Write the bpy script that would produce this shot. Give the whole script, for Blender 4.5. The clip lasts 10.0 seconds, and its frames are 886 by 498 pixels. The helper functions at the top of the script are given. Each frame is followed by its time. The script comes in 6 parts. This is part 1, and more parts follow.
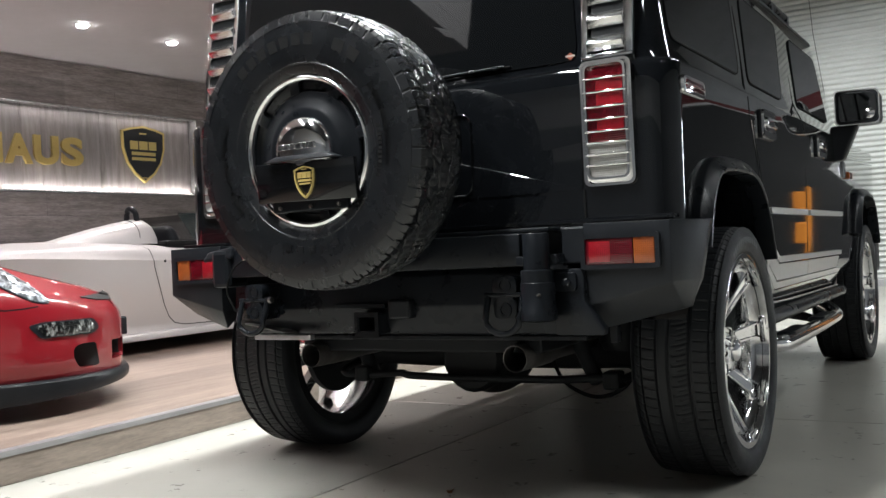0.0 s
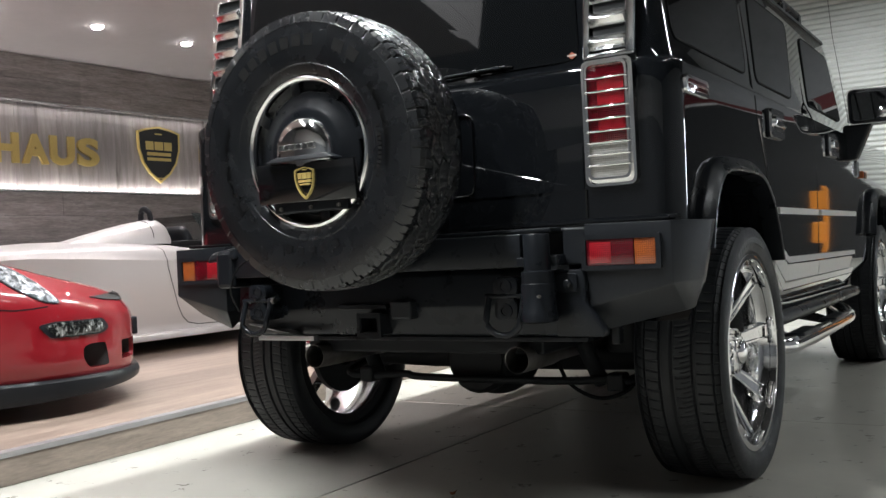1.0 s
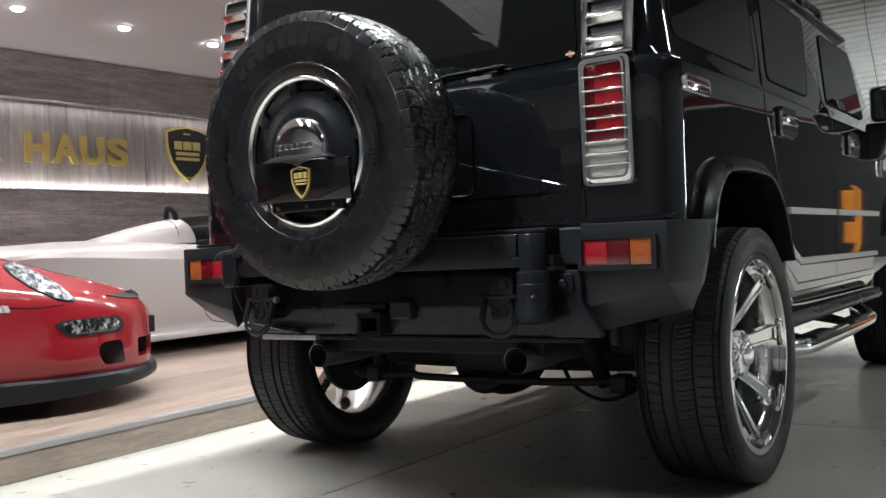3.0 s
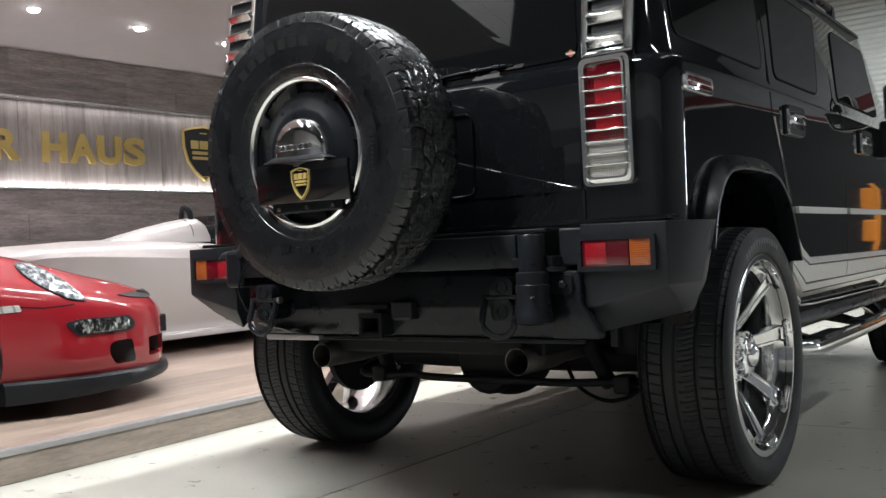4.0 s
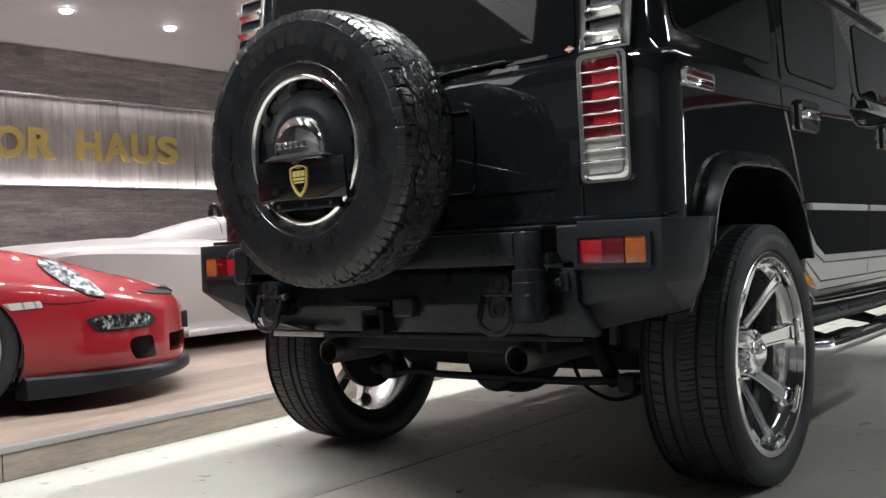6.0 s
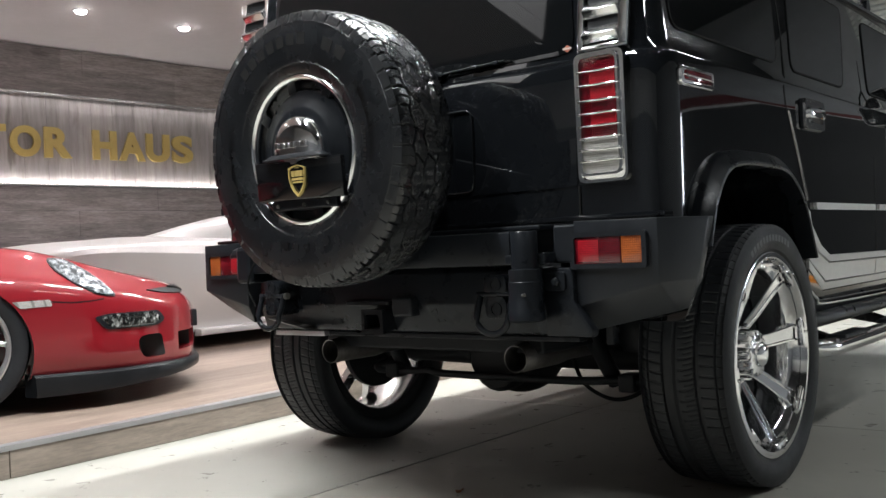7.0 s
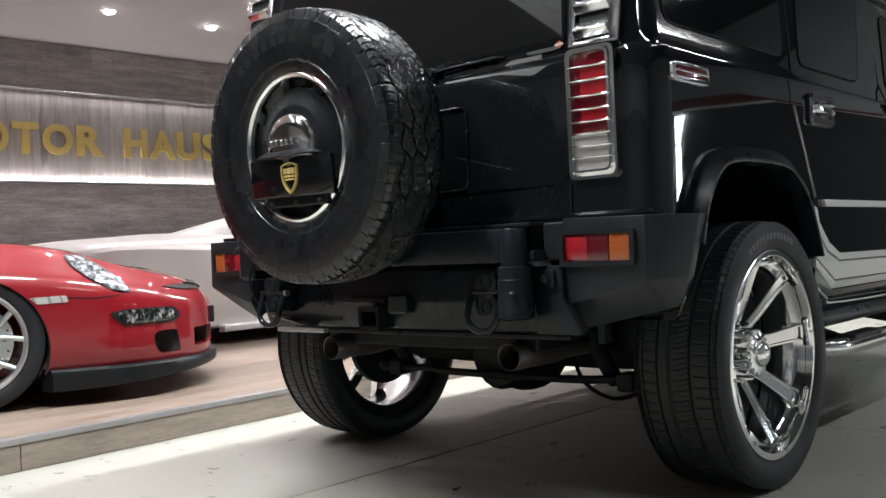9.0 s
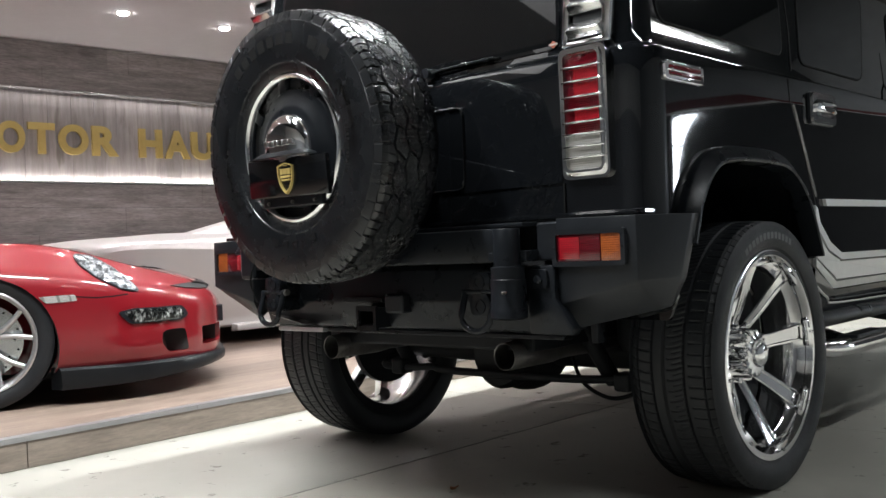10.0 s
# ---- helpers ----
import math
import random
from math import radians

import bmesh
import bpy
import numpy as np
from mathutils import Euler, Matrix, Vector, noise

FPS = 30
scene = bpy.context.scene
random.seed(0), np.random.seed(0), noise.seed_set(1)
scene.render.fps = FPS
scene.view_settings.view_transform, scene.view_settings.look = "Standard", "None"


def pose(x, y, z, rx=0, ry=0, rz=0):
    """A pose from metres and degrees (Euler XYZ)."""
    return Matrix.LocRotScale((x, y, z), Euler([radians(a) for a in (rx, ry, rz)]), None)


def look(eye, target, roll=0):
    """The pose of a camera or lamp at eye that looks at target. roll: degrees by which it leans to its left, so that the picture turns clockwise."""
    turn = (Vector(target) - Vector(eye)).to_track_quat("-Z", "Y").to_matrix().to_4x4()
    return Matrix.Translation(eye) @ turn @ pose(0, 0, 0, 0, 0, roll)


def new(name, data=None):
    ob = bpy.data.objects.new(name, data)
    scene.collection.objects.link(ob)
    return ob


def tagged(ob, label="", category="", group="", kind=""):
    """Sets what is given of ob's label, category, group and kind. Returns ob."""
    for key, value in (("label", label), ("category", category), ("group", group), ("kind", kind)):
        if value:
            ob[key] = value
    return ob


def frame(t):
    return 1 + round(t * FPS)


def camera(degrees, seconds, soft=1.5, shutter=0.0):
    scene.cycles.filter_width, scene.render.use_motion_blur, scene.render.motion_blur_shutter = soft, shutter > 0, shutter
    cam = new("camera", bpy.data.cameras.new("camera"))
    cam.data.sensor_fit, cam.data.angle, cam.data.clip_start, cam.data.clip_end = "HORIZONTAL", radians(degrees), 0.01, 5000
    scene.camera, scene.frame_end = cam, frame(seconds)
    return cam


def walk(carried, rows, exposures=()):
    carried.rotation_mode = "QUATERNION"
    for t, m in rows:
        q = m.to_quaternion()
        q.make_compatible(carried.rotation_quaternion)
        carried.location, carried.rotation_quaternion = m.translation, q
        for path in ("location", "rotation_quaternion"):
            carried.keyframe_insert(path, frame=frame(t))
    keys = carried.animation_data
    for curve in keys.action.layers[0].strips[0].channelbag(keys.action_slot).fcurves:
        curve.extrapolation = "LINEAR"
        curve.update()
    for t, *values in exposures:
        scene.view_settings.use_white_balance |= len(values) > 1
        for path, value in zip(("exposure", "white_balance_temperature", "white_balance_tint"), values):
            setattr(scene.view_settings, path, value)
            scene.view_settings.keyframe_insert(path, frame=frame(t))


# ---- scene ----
cam = camera(50.4, 10.0)
PATH = [
    (0, (1.703, -2.415, 0.788), (0.672, -0.701, 0.793), -2.9),
    (0.5, (1.722, -2.397, 0.788), (0.674, -0.693, 0.794), -2.9),
    (1, (1.742, -2.379, 0.789), (0.677, -0.686, 0.795), -2.9),
    (1.5, (1.761, -2.363, 0.789), (0.681, -0.680, 0.794), -2.9),
    (2, (1.783, -2.343, 0.787), (0.687, -0.670, 0.791), -2.9),
    (2.5, (1.807, -2.326, 0.783), (0.695, -0.664, 0.790), -2.8),
    (4, (1.877, -2.269, 0.790), (0.712, -0.644, 0.796), -2.8),
    (4.5, (1.902, -2.256, 0.787), (0.718, -0.644, 0.792), -2.8),
    (5, (1.926, -2.236, 0.783), (0.724, -0.638, 0.789), -2.8),
    (5.5, (1.950, -2.212, 0.784), (0.731, -0.627, 0.789), -2.8),
    (7, (2.024, -2.157, 0.783), (0.757, -0.610, 0.787), -2.7),
    (7.5, (2.052, -2.135, 0.782), (0.768, -0.601, 0.785), -2.7),
    (8, (2.080, -2.110, 0.776), (0.779, -0.591, 0.780), -2.7),
    (8.5, (2.105, -2.083, 0.778), (0.788, -0.578, 0.781), -2.7),
    (9, (2.125, -2.059, 0.777), (0.792, -0.568, 0.779), -2.6),
    (9.5, (2.153, -2.038, 0.777), (0.804, -0.561, 0.779), -2.7),
    (10, (2.186, -2.019, 0.776), (0.822, -0.557, 0.778), -2.6),
]
walk(cam, [(t, look(eye, target, roll)) for t, eye, target, roll in PATH])


# ---- light ----
world = bpy.data.worlds.new("world")
scene.world = world
world.use_nodes = True
world.node_tree.nodes["Background"].inputs[0].default_value = (0.5, 0.55, 0.6, 1)
world.node_tree.nodes["Background"].inputs[1].default_value = 0.02
scene.view_settings.exposure = 1.0


def lamp_area(name, m, sx, sy, watts, colour=(1, 1, 1), spread=180):
    d = bpy.data.lights.new(name, "AREA")
    d.shape, d.size, d.size_y, d.energy, d.color, d.spread = "RECTANGLE", sx, sy, watts, colour, radians(spread)
    ob = new(name, d)
    ob.matrix_world = m
    return ob


# ---- materials ----
def material(name, base, rough=0.5, metal=0.0, coat=0.0, spec=0.5, emit=None, power=0.0):
    m = bpy.data.materials.new(name)
    m.use_nodes = True
    b = m.node_tree.nodes["Principled BSDF"]
    b.inputs["Base Color"].default_value = (*base, 1)
    b.inputs["Roughness"].default_value = rough
    b.inputs["Metallic"].default_value = metal
    b.inputs["Coat Weight"].default_value = coat
    b.inputs["Coat Roughness"].default_value = 0.03
    b.inputs["Specular IOR Level"].default_value = spec
    if emit:
        b.inputs["Emission Color"].default_value = (*emit, 1)
        b.inputs["Emission Strength"].default_value = power
    return m


def noise_node(nt, scale, detail=4, stretch=(1, 1, 1), rough=0.6):
    tc = nt.nodes.new("ShaderNodeTexCoord")
    mp = nt.nodes.new("ShaderNodeMapping")
    mp.inputs["Scale"].default_value = stretch
    no = nt.nodes.new("ShaderNodeTexNoise")
    no.inputs["Scale"].default_value, no.inputs["Detail"].default_value, no.inputs["Roughness"].default_value = scale, detail, rough
    nt.links.new(tc.outputs["Object"], mp.inputs["Vector"])
    nt.links.new(mp.outputs["Vector"], no.inputs["Vector"])
    return no


def ramp_node(nt, source, stops):
    r = nt.nodes.new("ShaderNodeValToRGB")
    while len(r.color_ramp.elements) < len(stops):
        r.color_ramp.elements.new(0.5)
    for e, (p, c) in zip(r.color_ramp.elements, stops):
        e.position, e.color = p, (*c, 1) if len(c) == 3 else c
    nt.links.new(source, r.inputs["Fac"])
    return r


def mix_node(nt, fac, a, b, mode="MIX"):
    m = nt.nodes.new("ShaderNodeMix")
    m.data_type, m.blend_type = "RGBA", mode
    for sock, val in ((m.inputs[0], fac), (m.inputs[6], a), (m.inputs[7], b)):
        if isinstance(val, bpy.types.NodeSocket):
            nt.links.new(val, sock)
        elif isinstance(val, (int, float)):
            sock.default_value = val
        else:
            sock.default_value = (*val, 1)
    return m.outputs[2]


def vary(m, scale, lo, hi, amount=0.5, bump=0.0, bump_scale=None, stretch=(1, 1, 1), rough_range=None, wear=None):
    """Two scales of noise over the base colour, a fine bump and an uneven gloss."""
    nt = m.node_tree
    b = nt.nodes["Principled BSDF"]
    n1 = noise_node(nt, scale, 5, stretch)
    n2 = noise_node(nt, scale * 7, 6, stretch)
    c1 = ramp_node(nt, n1.outputs["Fac"], [(0.3, lo), (0.7, hi)])
    c2 = ramp_node(nt, n2.outputs["Fac"], [(0.3, lo), (0.7, hi)])
    nt.links.new(mix_node(nt, amount, c1.outputs["Color"], c2.outputs["Color"]), b.inputs["Base Color"])
    if rough_range:
        mr = nt.nodes.new("ShaderNodeMapRange")
        mr.inputs["From Min"].default_value, mr.inputs["From Max"].default_value = 0.3, 0.7
        mr.inputs["To Min"].default_value, mr.inputs["To Max"].default_value = rough_range
        nt.links.new(n1.outputs["Fac"], mr.inputs["Value"])
        nt.links.new(mr.outputs["Result"], b.inputs["Roughness"])
    if bump:
        n3 = noise_node(nt, bump_scale or scale * 20, 4, stretch)
        bp = nt.nodes.new("ShaderNodeBump")
        bp.inputs["Strength"].default_value, bp.inputs["Distance"].default_value = bump, 0.01
        nt.links.new(n3.outputs["Fac"], bp.inputs["Height"])
        nt.links.new(bp.outputs["Normal"], b.inputs["Normal"])
    return m


M_PAINT = material("black_paint", (0.0046, 0.0053, 0.0064), 0.05, 0, 1.0, 0.2)
M_RED = vary(material("red_paint", (0.3, 0.007, 0.014), 0.42, 0.0, 1.0, 0.2), 700, (0.155, 0.0035, 0.008), (0.195, 0.0045, 0.010), 0.5)
M_WHITE = vary(material("pearl_paint", (0.6, 0.58, 0.57), 0.34, 0.35, 0.0, 0.4), 900, (0.56, 0.54, 0.53), (0.63, 0.61, 0.60), 0.5)
M_CHROME = material("chrome", (0.94, 0.94, 0.945), 0.10, 1.0)
M_POLISHED = vary(material("polished_trim", (0.72, 0.72, 0.70), 0.34, 0.55), 40, (0.66, 0.66, 0.645), (0.76, 0.76, 0.745), 0.5, 0.01, 300)
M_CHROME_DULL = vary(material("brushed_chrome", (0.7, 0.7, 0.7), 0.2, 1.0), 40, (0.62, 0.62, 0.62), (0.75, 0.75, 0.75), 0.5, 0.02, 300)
M_PLASTIC = vary(material("black_plastic", (0.008, 0.0088, 0.0105), 0.36, 0, 0, 0.3), 14, (0.008, 0.0092, 0.0115), (0.0125, 0.0144, 0.0175), 0.5, 0.06, 700, rough_range=(0.30, 0.42))
M_STEEL_BLACK = vary(material("black_powder_coat", (0.006, 0.0066, 0.008), 0.32, 0, 0, 0.22), 10, (0.006, 0.0071, 0.009), (0.0095, 0.0112, 0.014), 0.5, 0.03, 500, rough_range=(0.24, 0.36))
M_RUBBER = vary(material("rubber", (0.009, 0.0097, 0.011), 0.5), 9, (0.0075, 0.0085, 0.0102), (0.0125, 0.014, 0.0165), 0.5, 0.1, 260, rough_range=(0.42, 0.6))
M_RUBBER.node_tree.nodes["Principled BSDF"].inputs["Specular IOR Level"].default_value = 0.35
M_RUBBER_SHINY = vary(material("dressed_rubber", (0.008, 0.0086, 0.0096), 0.34), 11, (0.006, 0.0068, 0.0082), (0.0105, 0.0118, 0.0138), 0.5, 0.05, 240, rough_range=(0.20, 0.34))
M_RUBBER_SHINY.node_tree.nodes["Principled BSDF"].inputs["Specular IOR Level"].default_value = 0.6
M_LETTER = material("raised_rubber_letter", (0.0025, 0.0027, 0.003), 0.7, 0, 0, 0.25)
M_GREY_LETTER = material("grey_rubber_letter", (0.06, 0.062, 0.065), 0.5)
M_GLASS = material("tinted_glass", (0.004, 0.0045, 0.005), 0.03, 0, 0.0, 0.34)
M_DARK = vary(material("underbody_black", (0.01, 0.01, 0.01), 0.6, 0, 0, 0.25), 12, (0.004, 0.0048, 0.006), (0.0075, 0.0088, 0.0105), 0.5, 0.1, 200)
M_GLASS_SIDE = material("tinted_side_glass", (0.004, 0.0045, 0.005), 0.03, 0, 0.0, 0.55)
M_GLOSS = vary(material("gloss_black_plastic", (0.005, 0.0055, 0.0065), 0.4, 0, 0.0, 0.25), 12, (0.005, 0.0056, 0.0066), (0.008, 0.009, 0.0105), 0.5, rough_range=(0.32, 0.46))
M_GASKET = material("rubber_seal", (0.004, 0.004, 0.0042), 0.7, 0, 0, 0.15)
M_STEEL = vary(material("dull_steel", (0.2, 0.19, 0.18), 0.45, 0.9), 25, (0.12, 0.11, 0.1), (0.26, 0.25, 0.24), 0.5, 0.05, 300)
M_EXHAUST = vary(material("exhaust_steel", (0.14, 0.135, 0.13), 0.36, 0.8), 25, (0.09, 0.085, 0.08), (0.19, 0.18, 0.175), 0.5, 0.04, 300)
M_SILVER = vary(material("silver_alloy", (0.55, 0.55, 0.56), 0.3, 0.8), 60, (0.5, 0.5, 0.51), (0.6, 0.6, 0.61), 0.5)
M_GOLD = vary(material("gold_letter", (0.78, 0.56, 0.15), 0.4, 0.25), 22, (0.50, 0.365, 0.115), (0.60, 0.445, 0.15), 0.5)
M_GOLD_LINE = material("gold_line", (0.65, 0.5, 0.18), 0.4, 0.3)
M_BADGE = material("badge_black", (0.012, 0.012, 0.013), 0.35, 0, 0.3)
M_STICKER = material("sticker_orange", (0.35, 0.09, 0.05), 0.5)
M_STICKER_W = material("sticker_white", (0.5, 0.42, 0.38), 0.5)


def lens(name, base, rough=0.12, glow=0.0):
    """Coloured lamp plastic with a fine prism pattern."""
    m = material(name, base, rough, 0, 0.6)
    nt = m.node_tree
    b = nt.nodes["Principled BSDF"]
    b.inputs["Subsurface Weight"].default_value = 0.0
    br = nt.nodes.new("ShaderNodeTexBrick")
    tc = nt.nodes.new("ShaderNodeTexCoord")
    mp = nt.nodes.new("ShaderNodeMapping")
    mp.inputs["Rotation"].default_value = (radians(90), 0, 0)
    br.inputs["Scale"].default_value = 60
    br.offset = 0.0
    br.inputs["Brick Width"].default_value, br.inputs["Row Height"].default_value = 0.35, 0.35
    br.inputs["Mortar Size"].default_value = 0.04
    br.inputs["Color1"].default_value = (*base, 1)
    br.inputs["Color2"].default_value = (*[c * 0.8 for c in base], 1)
    br.inputs["Mortar"].default_value = (*[c * 0.45 for c in base], 1)
    nt.links.new(tc.outputs["Object"], mp.inputs["Vector"])
    nt.links.new(mp.outputs["Vector"], br.inputs["Vector"])
    nt.links.new(br.outputs["Color"], b.inputs["Base Color"])
    return m


M_LENS_RED = lens("red_lens", (0.12, 0.004, 0.010))
M_LENS_RED2 = lens("bright_red_lens", (0.36, 0.013, 0.022))
M_LENS_CLEAR = lens("clear_lens", (0.4, 0.39, 0.37))
M_LENS_AMBER = lens("amber_lens", (0.40, 0.10, 0.025))


def wood_boards(name, lo, hi, along="y", length=1.6, width=0.19, rough=0.5, knots=True, up="z", grain=0.7):
    """Grey-washed timber laminate: grain along one axis, tone by board, dark streaks."""
    m = material(name, hi, rough)
    nt = m.node_tree
    b = nt.nodes["Principled BSDF"]
    tc = nt.nodes.new("ShaderNodeTexCoord")
    sep = nt.nodes.new("ShaderNodeSeparateXYZ")
    nt.links.new(tc.outputs["Object"], sep.inputs[0])
    com = nt.nodes.new("ShaderNodeCombineXYZ")
    axes = {"x": 0, "y": 1, "z": 2}
    nt.links.new(sep.outputs[axes[along]], com.inputs[0])
    nt.links.new(sep.outputs[axes[up]], com.inputs[1])
    br = nt.nodes.new("ShaderNodeTexBrick")
    br.inputs["Scale"].default_value = 1.0
    br.inputs["Brick Width"].default_value, br.inputs["Row Height"].default_value = length, width
    br.inputs["Mortar Size"].default_value = 0.0012
    br.inputs["Color1"].default_value, br.inputs["Color2"].default_value = (0, 0, 0, 1), (1, 1, 1, 1)
    br.inputs["Mortar"].default_value = (0.2, 0.2, 0.2, 1)
    nt.links.new(com.outputs[0], br.inputs["Vector"])
    st = [3.0, 3.0, 3.0]
    st[axes[along]] = 0.35
    g = noise_node(nt, 6, 8, st, 0.65)
    st2 = [10.0, 10.0, 10.0]
    st2[axes[along]] = 1.2
    f = noise_node(nt, 14, 6, st2, 0.7)
    c = ramp_node(nt, g.outputs["Fac"], [(0.28, lo), (0.5, [0.5 * (p + q) for p, q in zip(lo, hi)]), (0.72, hi)])
    fine = ramp_node(nt, f.outputs["Fac"], [(0.32, (grain, grain, grain)), (0.6, (1.67 - grain, 1.67 - grain, 1.67 - grain))])
    tone = ramp_node(nt, br.outputs["Color"], [(0.0, (0.8, 0.8, 0.8)), (1.0, (1.08, 1.07, 1.06))])
    col = mix_node(nt, 1.0, mix_node(nt, 1.0, c.outputs["Color"], fine.outputs["Color"], "MULTIPLY"), tone.outputs["Color"], "MULTIPLY")
    if knots:
        st3 = [2.2, 2.2, 2.2]
        st3[axes[along]] = 0.5
        k = noise_node(nt, 3.1, 3, st3, 0.5)
        kk = ramp_node(nt, k.outputs["Fac"], [(0.66, (1, 1, 1)), (0.74, (0.55, 0.53, 0.52))])
        col = mix_node(nt, 1.0, col, kk.outputs["Color"], "MULTIPLY")
    nt.links.new(col, b.inputs["Base Color"])
    bp = nt.nodes.new("ShaderNodeBump")
    bp.inputs["Strength"].default_value, bp.inputs["Distance"].default_value = 0.15, 0.004
    nt.links.new(f.outputs["Fac"], bp.inputs["Height"])
    nt.links.new(bp.outputs["Normal"], b.inputs["Normal"])
    return m


M_WALL_WOOD = wood_boards("dark_wall_boards", (0.15, 0.127, 0.122), (0.39, 0.345, 0.332), "y", 2.4, 0.24, 0.5, grain=0.6)
M_PANEL_WOOD = wood_boards("pale_sign_boards", (0.26, 0.233, 0.228), (0.50, 0.458, 0.452), "z", 2.4, 0.2, 0.5, up="y", grain=0.88)
M_PLATFORM = wood_boards("platform_boards", (0.165, 0.124, 0.100), (0.33, 0.258, 0.212), "y", 1.4, 0.19, 0.36, False, up="x")
M_FASCIA = wood_boards("fascia_boards", (0.17, 0.136, 0.110), (0.37, 0.308, 0.255), "y", 2.0, 0.4, 0.5, False)

M_FLOOR = material("sealed_concrete", (0.4, 0.41, 0.4), 0.3)
_nt = M_FLOOR.node_tree
_b = _nt.nodes["Principled BSDF"]
_n1 = noise_node(_nt, 0.9, 6)
_n2 = noise_node(_nt, 9, 8, rough=0.7)
_n3 = noise_node(_nt, 60, 4)
_c1 = ramp_node(_nt, _n1.outputs["Fac"], [(0.3, (0.35, 0.338, 0.306)), (0.7, (0.45, 0.435, 0.395))])
_c2 = ramp_node(_nt, _n2.outputs["Fac"], [(0.3, (0.84, 0.84, 0.84)), (0.6, (1.03, 1.03, 1.03)), (0.75, (1.1, 1.1, 1.1))])
_c3 = ramp_node(_nt, _n3.outputs["Fac"], [(0.25, (0.965, 0.965, 0.96)), (0.4, (1, 1, 1))])
_nt.links.new(mix_node(_nt, 1.0, mix_node(_nt, 1.0, _c1.outputs["Color"], _c2.outputs["Color"], "MULTIPLY"), _c3.outputs["Color"], "MULTIPLY"), _b.inputs["Base Color"])
_oi = _nt.nodes.new("ShaderNodeObjectInfo")
_tone = ramp_node(_nt, _oi.outputs["Random"], [(0.0, (0.82, 0.84, 0.84)), (1.0, (1.08, 1.07, 1.04))])
_nt.links.new(mix_node(_nt, 1.0, _b.inputs["Base Color"].links[0].from_socket, _tone.outputs["Color"], "MULTIPLY"), _b.inputs["Base Color"])
_r = ramp_node(_nt, _n2.outputs["Fac"], [(0.3, (0.24, 0.24, 0.24)), (0.7, (0.42, 0.42, 0.42))])
_nt.links.new(_r.outputs["Color"], _b.inputs["Roughness"])
_bp = _nt.nodes.new("ShaderNodeBump")
_bp.inputs["Strength"].default_value, _bp.inputs["Distance"].default_value = 0.04, 0.004
_nt.links.new(_n2.outputs["Fac"], _bp.inputs["Height"])
_nt.links.new(_bp.outputs["Normal"], _b.inputs["Normal"])

M_CEIL = vary(material("white_plasterboard", (0.44, 0.42, 0.42), 0.75), 2, (0.415, 0.395, 0.395), (0.455, 0.435, 0.435), 0.4, 0.03, 90)
M_HALL = vary(material("grey_hall_paint", (0.23, 0.24, 0.255), 0.6), 1.5, (0.19, 0.20, 0.212), (0.26, 0.27, 0.287), 0.4, 0.03, 40)
M_HALL_DARK = vary(material("charcoal_hall_paint", (0.014, 0.0145, 0.016), 0.6), 1.5, (0.011, 0.0115, 0.013), (0.017, 0.0175, 0.019), 0.4, 0.03, 40)
M_WHITE_WALL = vary(material("white_hall_paint", (0.7, 0.7, 0.69), 0.6), 1.5, (0.64, 0.64, 0.63), (0.74, 0.74, 0.73), 0.4, 0.03, 40)
M_BAND_DARK = vary(material("maroon_band_paint", (0.08, 0.008, 0.01), 0.5), 2, (0.09, 0.008, 0.010), (0.12, 0.010, 0.013), 0.4)
M_SHUTTER = vary(material("shutter_steel", (0.52, 0.54, 0.52), 0.4, 0.15), 3, (0.46, 0.48, 0.46), (0.56, 0.58, 0.56), 0.4, 0.03, 80, stretch=(1, 1, 4))
M_ALU = vary(material("aluminium_trim", (0.5, 0.5, 0.51), 0.36, 0.85), 30, (0.4, 0.4, 0.41), (0.58, 0.58, 0.59), 0.5, 0.04, 200, stretch=(1, 0.1, 1))
M_ORANGE = vary(material("orange_enamel", (0.65, 0.22, 0.02), 0.4), 4, (0.55, 0.18, 0.015), (0.68, 0.24, 0.025), 0.5)
M_LED = material("led_diffuser", (0.9, 0.9, 0.9), 0.5, emit=(1.0, 0.95, 0.88), power=9.0)
M_TUBE = material("batten_diffuser", (0.9, 0.9, 0.9), 0.5, emit=(1.0, 0.98, 0.95), power=14.0)
M_SPOT = material("downlight_glass", (0.9, 0.9, 0.9), 0.4, emit=(1.0, 0.96, 0.95), power=40.0)
M_DAY = material("frosted_daylight_pane", (0.8, 0.85, 0.9), 0.3, emit=(0.85, 0.93, 1.0), power=13.0)
M_JOINT = material("joint_sealant", (0.03, 0.03, 0.03), 0.8)
M_LEAF = material("dry_leaf", (0.3, 0.13, 0.05), 0.8)


# ---- geometry helpers ----
def part(name, bm, mat, parent=None, label="", smooth=None):
    """Links a bmesh as one mesh object; smooth: the angle, in degrees, under which edges are shaded smooth."""
    me = bpy.data.meshes.new(name)
    bm.normal_update()
    if smooth:
        lim = radians(smooth)
        for f in bm.faces:
            f.smooth = True
        for e in bm.edges:
            e.smooth = len(e.link_faces) == 2 and e.calc_face_angle(0) < lim
    bm.to_mesh(me)
    bm.free()
    me.materials.append(mat)
    ob = new(name, me)
    if parent is not None:
        ob.parent = parent
    if label:
        ob["label"] = label
    return ob


